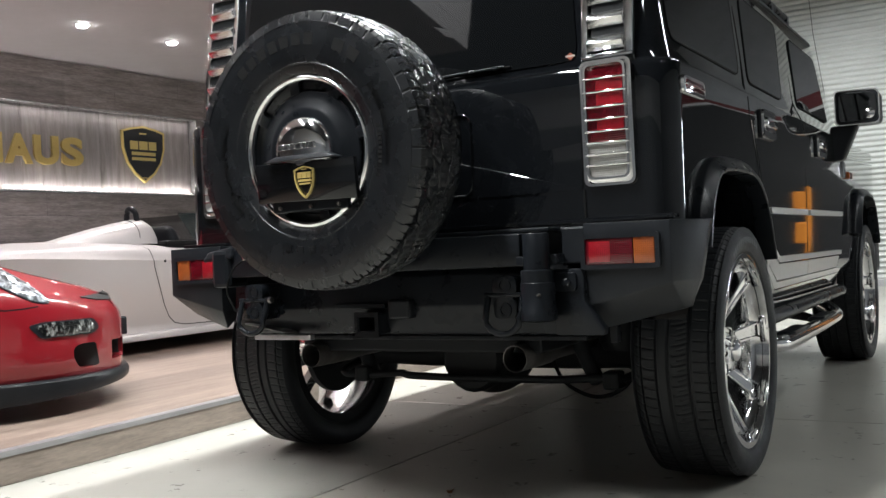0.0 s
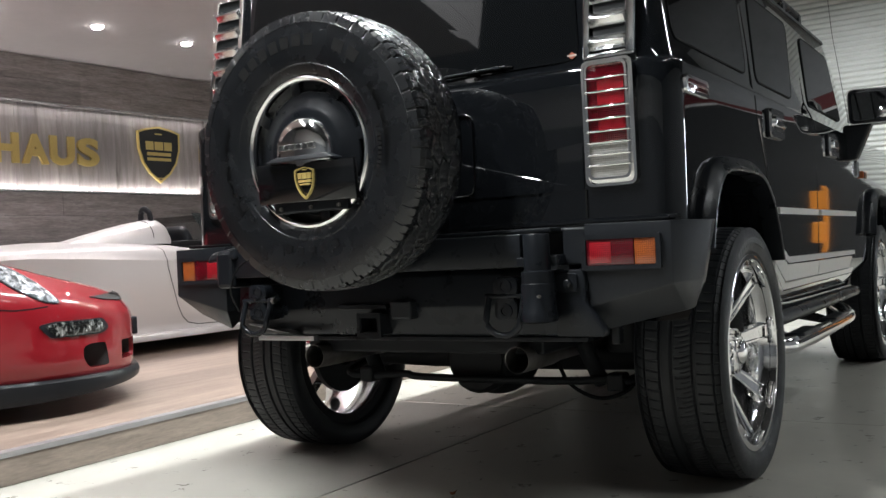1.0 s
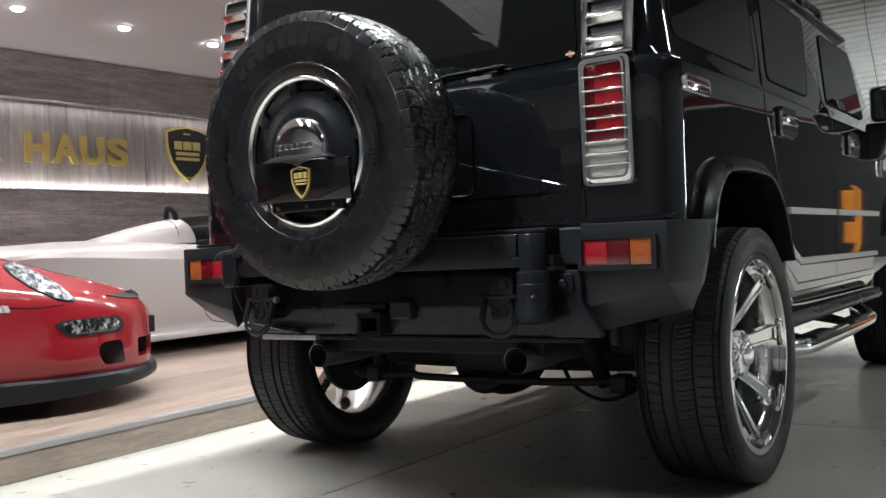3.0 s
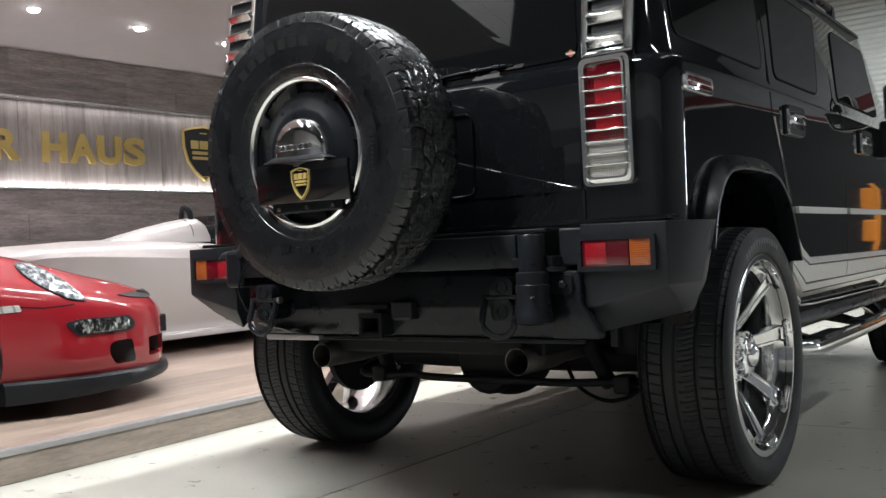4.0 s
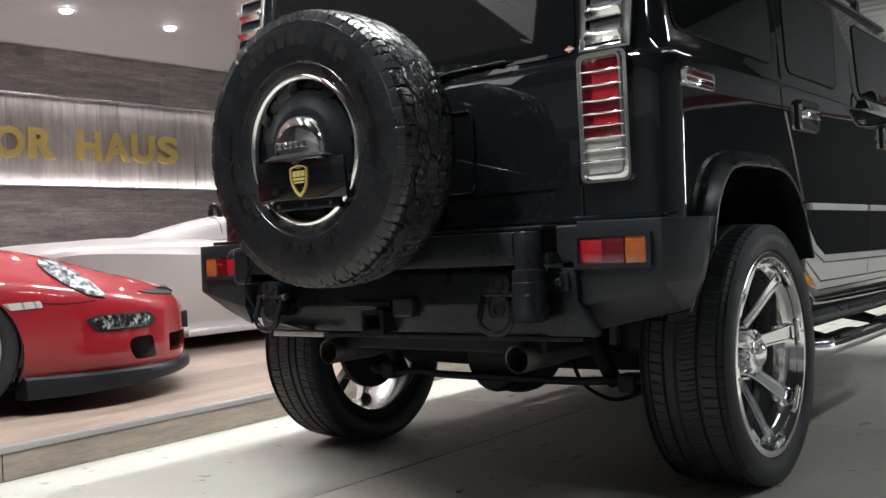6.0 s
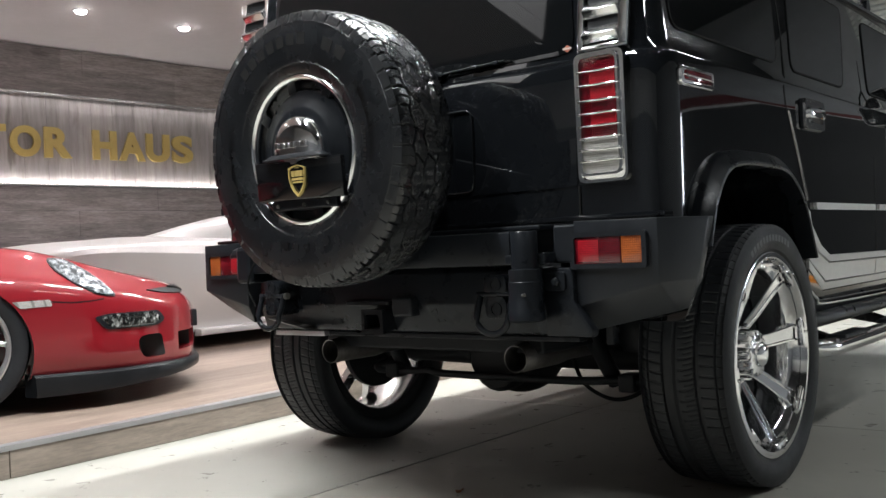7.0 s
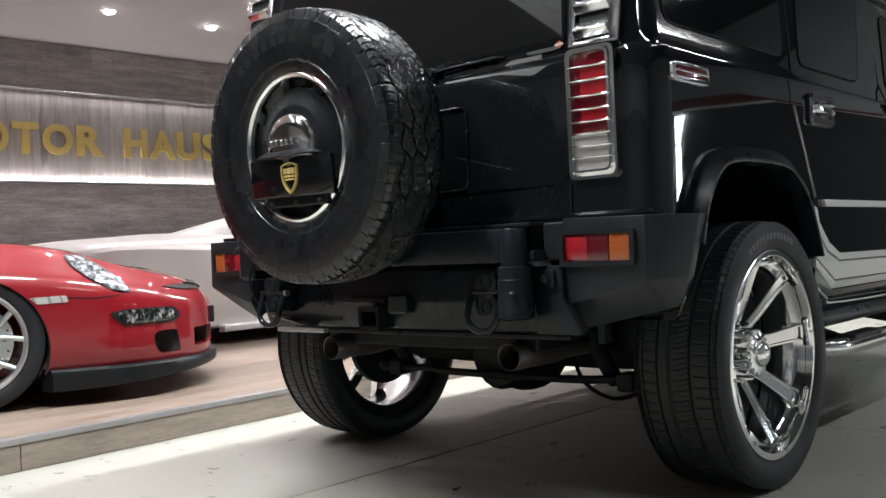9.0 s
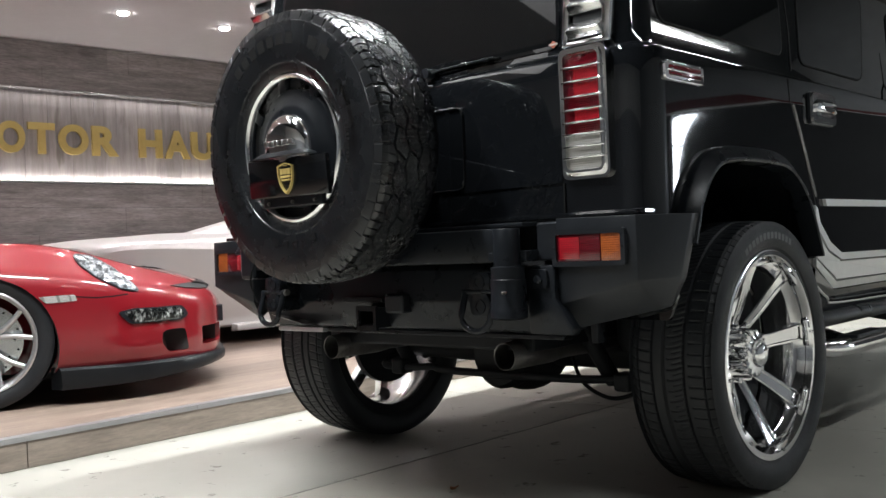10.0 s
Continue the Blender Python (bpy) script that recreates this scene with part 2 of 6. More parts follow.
def raw(name, verts, faces, mat, parent=None, label="", smooth=True):
    me = bpy.data.meshes.new(name)
    me.from_pydata([tuple(v) for v in verts], [], [tuple(f) for f in faces])
    if smooth:
        me.polygons.foreach_set("use_smooth", [True] * len(me.polygons))
    me.update()
    me.materials.append(mat)
    ob = new(name, me)
    if parent is not None:
        ob.parent = parent
    if label:
        ob["label"] = label
    return ob


def thing(name, label, category, m=None, group="", kind=""):
    ob = new(name)
    ob.empty_display_size = 0.1
    if m is not None:
        ob.matrix_world = m
    return tagged(ob, label, category, group, kind)


def bevel_all(bm, r, seg=2):
    if r > 0:
        bmesh.ops.bevel(bm, geom=list(bm.edges), offset=r, segments=seg, affect="EDGES", profile=0.5, clamp_overlap=True)
    return bm


def box(x0, x1, y0, y1, z0, z1, bevel=0.0, seg=2, bm=None):
    b = bm or bmesh.new()
    made = bmesh.ops.create_cube(b, size=1)["verts"]
    for v in made:
        v.co = Vector(((x0 + x1) / 2 + v.co.x * (x1 - x0), (y0 + y1) / 2 + v.co.y * (y1 - y0), (z0 + z1) / 2 + v.co.z * (z1 - z0)))
    if bevel > 0:
        es = {e for v in made for e in v.link_edges}
        bmesh.ops.bevel(b, geom=list(es), offset=bevel, segments=seg, affect="EDGES", profile=0.5, clamp_overlap=True)
    return b


def hexa(pts, bevel=0.0, seg=2):
    """A solid from eight corners: four below and four above, both the same way round."""
    b = bmesh.new()
    v = [b.verts.new(p) for p in pts]
    for f in ((3, 2, 1, 0), (4, 5, 6, 7), (0, 1, 5, 4), (1, 2, 6, 5), (2, 3, 7, 6), (3, 0, 4, 7)):
        b.faces.new([v[i] for i in f])
    bmesh.ops.recalc_face_normals(b, faces=b.faces)
    return bevel_all(b, bevel, seg)


def prism(poly, axis, a, c, bevel=0.0, seg=2):
    """A polygon of (u, v) drawn out along an axis from a to c. x: (y, z); y: (x, z); z: (x, y)."""
    place = {"x": lambda u, v, w: (w, u, v), "y": lambda u, v, w: (u, w, v), "z": lambda u, v, w: (u, v, w)}[axis]
    b = bmesh.new()
    lo = [b.verts.new(place(u, v, a)) for u, v in poly]
    hi = [b.verts.new(place(u, v, c)) for u, v in poly]
    n = len(poly)
    b.faces.new(lo)
    b.faces.new(hi[::-1])
    for i in range(n):
        b.faces.new((lo[i], hi[i], hi[(i + 1) % n], lo[(i + 1) % n]))
    bmesh.ops.recalc_face_normals(b, faces=b.faces)
    return bevel_all(b, bevel, seg)


def lathe(profile, axis="y", seg=64, centre=(0, 0, 0), close=False, bm=None):
    """A profile of (radius, along) turned round an axis through centre."""
    b = bm or bmesh.new()
    cx, cy, cz = centre
    rings = []
    for r, h in profile:
        ring = []
        for i in range(seg):
            a = 2 * math.pi * i / seg
            u, v = r * math.cos(a), r * math.sin(a)
            p = {"x": (cx + h, cy + u, cz + v), "y": (cx + u, cy + h, cz + v), "z": (cx + u, cy + v, cz + h)}[axis]
            ring.append(b.verts.new(p))
        rings.append(ring)
    pairs = list(zip(rings, rings[1:])) + ([(rings[-1], rings[0])] if close else [])
    for p, q in pairs:
        for i in range(seg):
            b.faces.new((p[i], p[(i + 1) % seg], q[(i + 1) % seg], q[i]))
    if not close:
        for ring in (rings[0], rings[-1]):
            b.faces.new(ring)
    bmesh.ops.recalc_face_normals(b, faces=b.faces)
    return b


def tube(points, r, seg=10, closed=False, bm=None):
    """A round bar swept along points."""
    b = bm or bmesh.new()
    pts = [Vector(p) for p in points]
    n = len(pts)
    rings = []
    for i, p in enumerate(pts):
        d = (pts[(i + 1) % n] - pts[i - 1]) if closed or 0 < i < n - 1 else (pts[1] - pts[0] if i == 0 else pts[-1] - pts[-2])
        d.normalize()
        up = Vector((0, 0, 1)) if abs(d.z) < 0.9 else Vector((0, 1, 0))
        s = d.cross(up).normalized()
        u = s.cross(d)
        rings.append([b.verts.new(p + r * (math.cos(a) * s + math.sin(a) * u)) for a in (2 * math.pi * k / seg for k in range(seg))])
    for i in range(n if closed else n - 1):
        p, q = rings[i], rings[(i + 1) % n]
        for k in range(seg):
            b.faces.new((p[k], p[(k + 1) % seg], q[(k + 1) % seg], q[k]))
    if not closed:
        b.faces.new(rings[0])
        b.faces.new(rings[-1][::-1])
    bmesh.ops.recalc_face_normals(b, faces=b.faces)
    return b


def smooth_path(points, n=6):
    """Catmull-Rom points through the given ones."""
    p = [Vector(q) for q in points]
    p = [2 * p[0] - p[1], *p, 2 * p[-1] - p[-2]]
    out = []
    for i in range(1, len(p) - 2):
        for k in range(n):
            t = k / n
            out.append(0.5 * (2 * p[i] + (p[i + 1] - p[i - 1]) * t + (2 * p[i - 1] - 5 * p[i] + 4 * p[i + 1] - p[i + 2]) * t * t + (3 * p[i] - p[i - 1] - 3 * p[i + 1] + p[i + 2]) * t ** 3))
    return out + [p[-2]]


def rounded(x0, x1, z0, z1, r, n=5):
    """The outline of a rounded rectangle, as (u, v)."""
    out = []
    for cx, cz, a0 in ((x1 - r, z1 - r, 0), (x0 + r, z1 - r, 90), (x0 + r, z0 + r, 180), (x1 - r, z0 + r, 270)):
        for k in range(n + 1):
            a = radians(a0 + 90 * k / n)
            out.append((cx + r * math.cos(a), cz + r * math.sin(a)))
    return out


def frame_bar(outline, inset, axis, a, c, bevel=0.0):
    """A flat rim: an outline and the same one drawn in, given depth."""
    cx = sum(u for u, v in outline) / len(outline)
    cz = sum(v for u, v in outline) / len(outline)
    w = max(u for u, v in outline) - cx
    h = max(v for u, v in outline) - cz
    inner = [(cx + (u - cx) * (w - inset) / w, cz + (v - cz) * (h - inset) / h) for u, v in outline]
    place = {"x": lambda u, v, t: (t, u, v), "y": lambda u, v, t: (u, t, v), "z": lambda u, v, t: (u, v, t)}[axis]
    b = bmesh.new()
    rows = [[b.verts.new(place(u, v, t)) for u, v in line] for line, t in ((outline, a), (outline, c), (inner, c), (inner, a))]
    n = len(outline)
    for p, q in zip(rows, rows[1:] + rows[:1]):
        for i in range(n):
            b.faces.new((p[i], p[(i + 1) % n], q[(i + 1) % n], q[i]))
    bmesh.ops.recalc_face_normals(b, faces=b.faces)
    return b


# ---- the hall ----
WALL_X, KERB_X, PLAT_Z, LOW_CEIL = -6.11, -1.545, 0.124, 2.825
WALL_TURN = pose(-6.11, 4.1, 0, 0, 0, -2.7) @ pose(6.11, -4.1, 0)
KERB_TURN = pose(-1.545, 0.25, 0, 0, 0, 2.2) @ pose(1.545, -0.25, 0)
DOOR_Y, HALL_X, BACK_Y, HALL_Z = 11.8, 9.0, -8.0, 5.2


def structure(name, bm, mat, label, smooth=None):
    return tagged(part(name, bm, mat, None, smooth=smooth), label, "building", kind="structure")


# floor: slabs with open joints between them
floor = tagged(new("floor"), "grey sealed concrete floor with dark slab joints", "floor", kind="structure")
part("sub_floor", box(-2.15, HALL_X, BACK_Y, DOOR_Y + 0.3, -0.3, -0.012), M_JOINT, floor)
xs = [-2.1, -0.3, 3.7, HALL_X]
ys = [BACK_Y, -2.6, 1.755, 6.1, DOOR_Y + 0.3]
G = 0.0035
for i in range(3):
    for j in range(4):
        part("slab", box(xs[i] + (G if i else 0), xs[i + 1] - G, ys[j] + G, ys[j + 1] - G, -0.012, 0.0, 0.002, 1), M_FLOOR, floor)

# platform with its timber face and metal edge
platform = tagged(new("platform"), "low timber-laminate display platform with an aluminium edge", "platform", kind="structure")
platform.matrix_world = KERB_TURN
part("deck", box(WALL_X - 0.2, KERB_X - 0.031, BACK_Y, DOOR_Y, 0.0, PLAT_Z), M_PLATFORM, platform)
for y0, y1 in ((-8.0, -2.81), (-2.80, -0.47), (-0.466, 2.02), (2.024, 4.43), (4.434, DOOR_Y)):
    part("fascia_board", box(KERB_X - 0.030, KERB_X, y0, y1, 0.002, PLAT_Z - 0.017, 0.001, 1), M_FASCIA, platform)
for y0, y1 in ((-8.0, -2.2), (-2.198, 0.309), (0.311, 2.81), (2.812, 5.3), (5.302, DOOR_Y)):
    part("edge_trim", prism([(KERB_X - 0.055, PLAT_Z + 0.0005), (KERB_X - 0.055, PLAT_Z + 0.003), (KERB_X + 0.003, PLAT_Z + 0.003), (KERB_X + 0.003, PLAT_Z - 0.017), (KERB_X + 0.0005, PLAT_Z - 0.017), (KERB_X + 0.0005, PLAT_Z + 0.0005)], "y", y0, y1), M_ALU, platform)

# showroom wall: dark boards with a recessed, lit sign panel of upright pale boards
PZ0, PZ1, PY0, PY1, DEEP = 1.565, 2.382, -1.0, 5.24, 0.12
wall = tagged(new("wall_showroom"), "grey-brown timber-board showroom wall with lit sign recess", "wall", kind="structure")
wall.matrix_world = WALL_TURN
nrow = 0
for z0, z1 in ((PLAT_Z, 0.36), (0.36, 0.6), (0.6, 0.84), (0.84, 1.08), (1.08, 1.32), (1.32, PZ0 - 0.02)):
    off = (nrow * 0.83) % 2.4
    for k in range(-1, 9):
        y0, y1 = max(BACK_Y, BACK_Y + off + 2.4 * k), min(DOOR_Y, BACK_Y + off + 2.4 * (k + 1))
        if y1 - y0 > 0.05:
            part("board", box(WALL_X - 0.02, WALL_X, y0 + 0.0008, y1 - 0.0008, z0 + 0.0008, z1 - 0.0008, 0.0012, 1), M_WALL_WOOD, wall)
    nrow += 1
for z0, z1 in ((PZ1 + 0.02, 2.60), (2.60, LOW_CEIL)):
    off = (nrow * 0.83) % 2.4
    for k in range(-1, 9):
        y0, y1 = max(BACK_Y, BACK_Y + off + 2.4 * k), min(DOOR_Y, BACK_Y + off + 2.4 * (k + 1))
        if y1 - y0 > 0.05:
            part("board", box(WALL_X - 0.02, WALL_X, y0 + 0.0008, y1 - 0.0008, z0 + 0.0008, z1 - 0.0008, 0.0012, 1), M_WALL_WOOD, wall)
    nrow += 1
part("board", box(WALL_X - 0.02, WALL_X, PY1 + 0.01, DOOR_Y, PZ0 - 0.018, PZ1 + 0.018, 0.0012, 1), M_WALL_WOOD, wall)
part("board", box(WALL_X - 0.02, WALL_X, BACK_Y, PY0 - 0.01, PZ0 - 0.018, PZ1 + 0.018, 0.0012, 1), M_WALL_WOOD, wall)
part("backing", box(WALL_X - DEEP - 0.1, WALL_X - DEEP - 0.02, BACK_Y, DOOR_Y, 0, LOW_CEIL), M_DARK, wall)
y = PY0
while y < PY1 - 0.01:
    y1 = min(y + 0.22, PY1)
    part("upright_board", box(WALL_X - DEEP - 0.018, WALL_X - DEEP, y + 0.0008, y1 - 0.0008, PZ0, PZ1, 0.0012, 1), M_PANEL_WOOD, wall)
    y = y1
part("recess_ledge", box(WALL_X - DEEP, WALL_X + 0.006, PY0, PY1, PZ0 - 0.018, PZ0, 0.002, 1), M_ALU, wall, "pale ledge under the sign panel")
part("recess_head", box(WALL_X - DEEP, WALL_X + 0.012, PY0, PY1, PZ1, PZ1 + 0.018, 0.002, 1), M_CHROME_DULL, wall, "bright metal head over the sign panel")
part("recess_end", box(WALL_X - DEEP, WALL_X + 0.006, PY1, PY1 + 0.008, PZ0, PZ1, 0.002, 1), M_ALU, wall)
part("led_strip", box(WALL_X - DEEP + 0.03, WALL_X - DEEP + 0.045, PY0 + 0.02, PY1 - 0.02, PZ0 + 0.001, PZ0 + 0.008), M_LED, wall, "white light strip along the ledge")
lamp_area("ledge_light", WALL_TURN @ look((WALL_X - DEEP + 0.035, 2.12, PZ0 + 0.012), (WALL_X - DEEP, 2.12, 3.0)), 6.2, 0.012, 5.2, (1, 0.955, 0.95))
# fill lamp without a fitting, added to lighten the top of the sign panel
lamp_area("panel_top_fill", WALL_TURN @ look((WALL_X - DEEP + 0.06, 2.12, PZ1 - 0.006), (WALL_X - DEEP + 0.02, 2.12, 0.0)), 6.2, 0.012, 2.5, (1, 0.96, 0.95))

# low ceiling over the platform, with downlights
CEIL_Y = -2.45
structure("ceiling_low", box(WALL_X - 0.7, -1.3, CEIL_Y, 7.4, LOW_CEIL, LOW_CEIL + 0.12), M_CEIL, "white plasterboard ceiling over the platform")
structure("bulkhead_fascia", box(-1.42, -1.3, CEIL_Y, 7.4, LOW_CEIL + 0.122, 3.32), M_CEIL, "white plasterboard fascia above the platform edge")
structure("bulkhead", box(-1.42, -1.3, CEIL_Y, 7.4, 3.322, HALL_Z), M_HALL_DARK, "charcoal painted bulkhead above the platform edge")
structure("bulkhead_return", box(WALL_X - 0.7, -1.422, CEIL_Y, CEIL_Y + 0.12, LOW_CEIL + 0.122, HALL_Z), M_HALL_DARK, "charcoal painted end of the bulkhead")


def downlight(x, y):
    x, y, _ = WALL_TURN @ Vector((x, y, 0))
    d = thing("downlight", "small round recessed ceiling downlight, switched on", "light", pose(x, y, LOW_CEIL), "ceiling downlights")
    part("trim_ring", lathe([(0.06, -0.001), (0.06, -0.006), (0.049, -0.008), (0.047, -0.001)], "z", 32, close=True), M_CEIL, d, smooth=40)
    part("lamp_glass", lathe([(0.046, -0.001), (0.045, -0.012), (0.036, -0.022), (0.018, -0.027)], "z", 24), M_SPOT, d, "glowing white glass", smooth=40)
    s = bpy.data.lights.new("downlight_beam", "SPOT")
    s.energy, s.spot_size, s.spot_blend, s.shadow_soft_size, s.color = SPOT_W, radians(114), 0.7, 0.03, (1.0, 0.945, 0.965)
    ob = new("downlight_beam", s)
    ob.location = (x, y, LOW_CEIL - 0.034)


SPOT_W = 43.0
for x in (-4.76, -2.70):
    for k in range(2, 9):
        downlight(x, -3.72 + 0.94 * k)

# hall shell behind, beside and above: unseen, side and upper back pale to lighten chrome
structure("wall_back", box(WALL_X - 1.0, HALL_X + 0.2, BACK_Y - 0.2, BACK_Y - 0.002, -0.3, 2.6), M_HALL, "grey painted lower hall wall")
structure("wall_back_upper", box(WALL_X - 1.0, HALL_X + 0.2, BACK_Y - 0.2, BACK_Y - 0.002, 2.602, HALL_Z + 0.1), M_WHITE_WALL, "white painted upper hall wall")
structure("wall_side", box(HALL_X + 0.002, HALL_X + 0.2, BACK_Y, DOOR_Y + 0.3, -0.3, HALL_Z + 0.1), M_HALL, "assumed grey hall wall out of view, pale to lighten the chrome")
structure("wall_left", box(WALL_X - 1.0, WALL_X - 0.8, BACK_Y - 0.2, DOOR_Y + 0.3, -0.3, HALL_Z + 0.1), M_HALL, "plain outer wall behind the showroom boards")
structure("ceiling_hall", box(WALL_X - 1.0, HALL_X + 0.2, BACK_Y - 0.2, DOOR_Y + 0.5, HALL_Z + 0.102, HALL_Z + 0.25), M_HALL_DARK, "high workshop ceiling")
front = tagged(new("wall_front"), "dark grey hall wall round a large roller shutter", "wall", kind="structure")
DX0, DX1, DZ = -5.2, 1.7, 4.75
part("lintel", box(DX0, DX1, DOOR_Y + 0.06, DOOR_Y + 0.28, DZ, HALL_Z + 0.1), M_HALL_DARK, front)
part("pier", box(WALL_X - 0.8, DX0, DOOR_Y + 0.06, DOOR_Y + 0.28, -0.3, HALL_Z + 0.1), M_HALL_DARK, front)
part("pier", box(DX1, 7.77, DOOR_Y + 0.06, DOOR_Y + 0.28, -0.3, 3.12), M_HALL_DARK, front)
part("upper_wall", box(DX1, HALL_X, DOOR_Y + 0.06, DOOR_Y + 0.28, 3.122, HALL_Z + 0.1), M_HALL, front)
part("pier", box(8.49, HALL_X, DOOR_Y + 0.06, DOOR_Y + 0.28, -0.3, 3.12), M_HALL_DARK, front)
part("over_door", box(7.77, 8.49, DOOR_Y + 0.06, DOOR_Y + 0.28, 2.87, 3.12), M_HALL_DARK, front)
part("painted_band", box(DX1 + 0.05, HALL_X, DOOR_Y + 0.052, DOOR_Y + 0.058, 2.92, 3.12), M_BAND_DARK, front, "dark red painted band")
part("pale_band", box(DX1 + 0.05, HALL_X, DOOR_Y + 0.052, DOOR_Y + 0.058, 2.875, 2.915), M_WHITE_WALL, front, "thin white painted band")

# glazed personnel door, bright with daylight, known from its reflection in the paint
part("under_window", box(7.77, 8.49, DOOR_Y + 0.06, DOOR_Y + 0.28, -0.3, 1.1), M_HALL_DARK, front)
win = thing("window_1", "bright daylit window with dark bars", "window", pose(8.13, DOOR_Y + 0.15, 0), kind="structure")
part("window_frame", frame_bar([(-0.36, 1.1), (0.36, 1.1), (0.36, 2.87), (-0.36, 2.87)], 0.05, "y", -0.05, 0.05), M_PLASTIC, win)
part("glazing_bar", box(-0.31, 0.31, -0.03, 0.03, 2.24, 2.28), M_PLASTIC, win)
part("pane", box(-0.31, 0.31, -0.01, 0.01, 1.15, 2.24), M_DAY, win)
part("pane", box(-0.31, 0.31, -0.01, 0.01, 2.28, 2.82), M_DAY, win)

# roller shutter: rounded ribs, one sheet
RIB = 0.0765
prof = []
n_rib = int(DZ / RIB) + 1
for k in range(n_rib):
    z = k * RIB
    prof += [(z, 0.0), (z + 0.006, 0.004), (z + 0.016, 0.026), (z + 0.034, 0.034), (z + 0.052, 0.026), (z + 0.066, 0.003)]
verts, faces = [], []
for z, d in prof:
    verts += [(DX0 - 0.1, DOOR_Y - d + 0.03, z + 0.09), (DX1 + 0.1, DOOR_Y - d + 0.03, z + 0.09)]
for i in range(len(prof) - 1):
    faces.append((2 * i, 2 * i + 1, 2 * i + 3, 2 * i + 2))
shutter = thing("roller_shutter", "closed pale grey ribbed steel roller shutter door", "door", None, kind="structure")
raw("curtain", verts, faces, M_SHUTTER, shutter)
part("bottom_rail", box(DX0 - 0.1, DX1 + 0.1, DOOR_Y - 0.005, DOOR_Y + 0.05, 0.0, 0.1, 0.006), M_ALU, shutter)
for x in (DX0 - 0.02, DX1 - 0.06):
    part("guide", box(x, x + 0.08, DOOR_Y - 0.03, DOOR_Y + 0.058, 0.0, DZ, 0.004, 1), M_ALU, shutter)
part("wire", tube([(-0.62, DOOR_Y - 0.02, 4.7), (-0.55, DOOR_Y - 0.02, 3.6), (-0.4, DOOR_Y - 0.02, 2.4), (-0.37, DOOR_Y - 0.02, 1.2)], 0.004, 6), M_DARK, shutter, "thin dark hanging cord")


def batten(x, y, z, length, turn, watts, width=0.1, colour=(0.955, 0.99, 1.0)):
    b = thing("ceiling_batten", "long white batten lamp assumed out of view, switched on", "light", pose(x, y, z - 0.05, 0, 0, turn), "workshop battens")
    part("body", box(-width / 2 - 0.01, width / 2 + 0.01, -length / 2, length / 2, 0.06, 0.15, 0.008), M_CEIL, b)
    for k in (-0.4, 0.4):
        part("hanger", tube([(0, k * length, 0.14), (0, k * length, HALL_Z - z + 0.152)], 0.004, 6), M_DARK, b)
    part("tube", box(-width / 2, width / 2, -length / 2 + 0.03, length / 2 - 0.03, 0.03, 0.058, 0.006), M_TUBE, b, "glowing diffuser")
    lamp_area("batten_light", pose(x, y, z - 0.03, 0, 0, turn), width, length - 0.06, watts, colour)


# unseen overhead row, placed to suit the shadow edges on the floor
for y, watts in ((-1.5, 140), (1.5, 130), (4.5, 125), (8.5, 85)):
    batten(-0.4, y, 4.0, 2.4, 0, watts)
# unseen row added to brighten the right-hand floor and the chrome
for y in (-0.5, 3.5, 8.5):
    batten(4.6, y, HALL_Z, 2.4, 0, 30, 0.07, (0.9, 0.97, 1.0))

# workshop lift column, seen only as a reflection in the door paint
lift = thing("lift_column", "orange enamelled workshop crane standing on the hall floor", "workshop crane", pose(1.95, 8.0, 0))
part("foot", box(-0.12, 0.2, -0.2, 0.2, 0.0, 0.06, 0.01), M_ORANGE, lift)
part("column", box(-0.025, 0.025, -0.03, 0.03, 0.06, 1.25, 0.006), M_ORANGE, lift)
part("arm", box(0.0, 0.15, -0.03, 0.03, 0.97, 1.2, 0.01), M_ORANGE, lift)
part("box", box(0.0, 0.13, -0.06, 0.06, 0.62, 0.86, 0.02), M_ORANGE, lift)


# ---- wheels ----
def tri(t):
    t = t - np.floor(t)
    return np.abs(2 * t - 1)


def groove(dist, half, edge=0.006):
    """1 in a groove of that half-width, 0 outside it."""
    return np.clip((half - dist) / edge + 1, 0, 1)


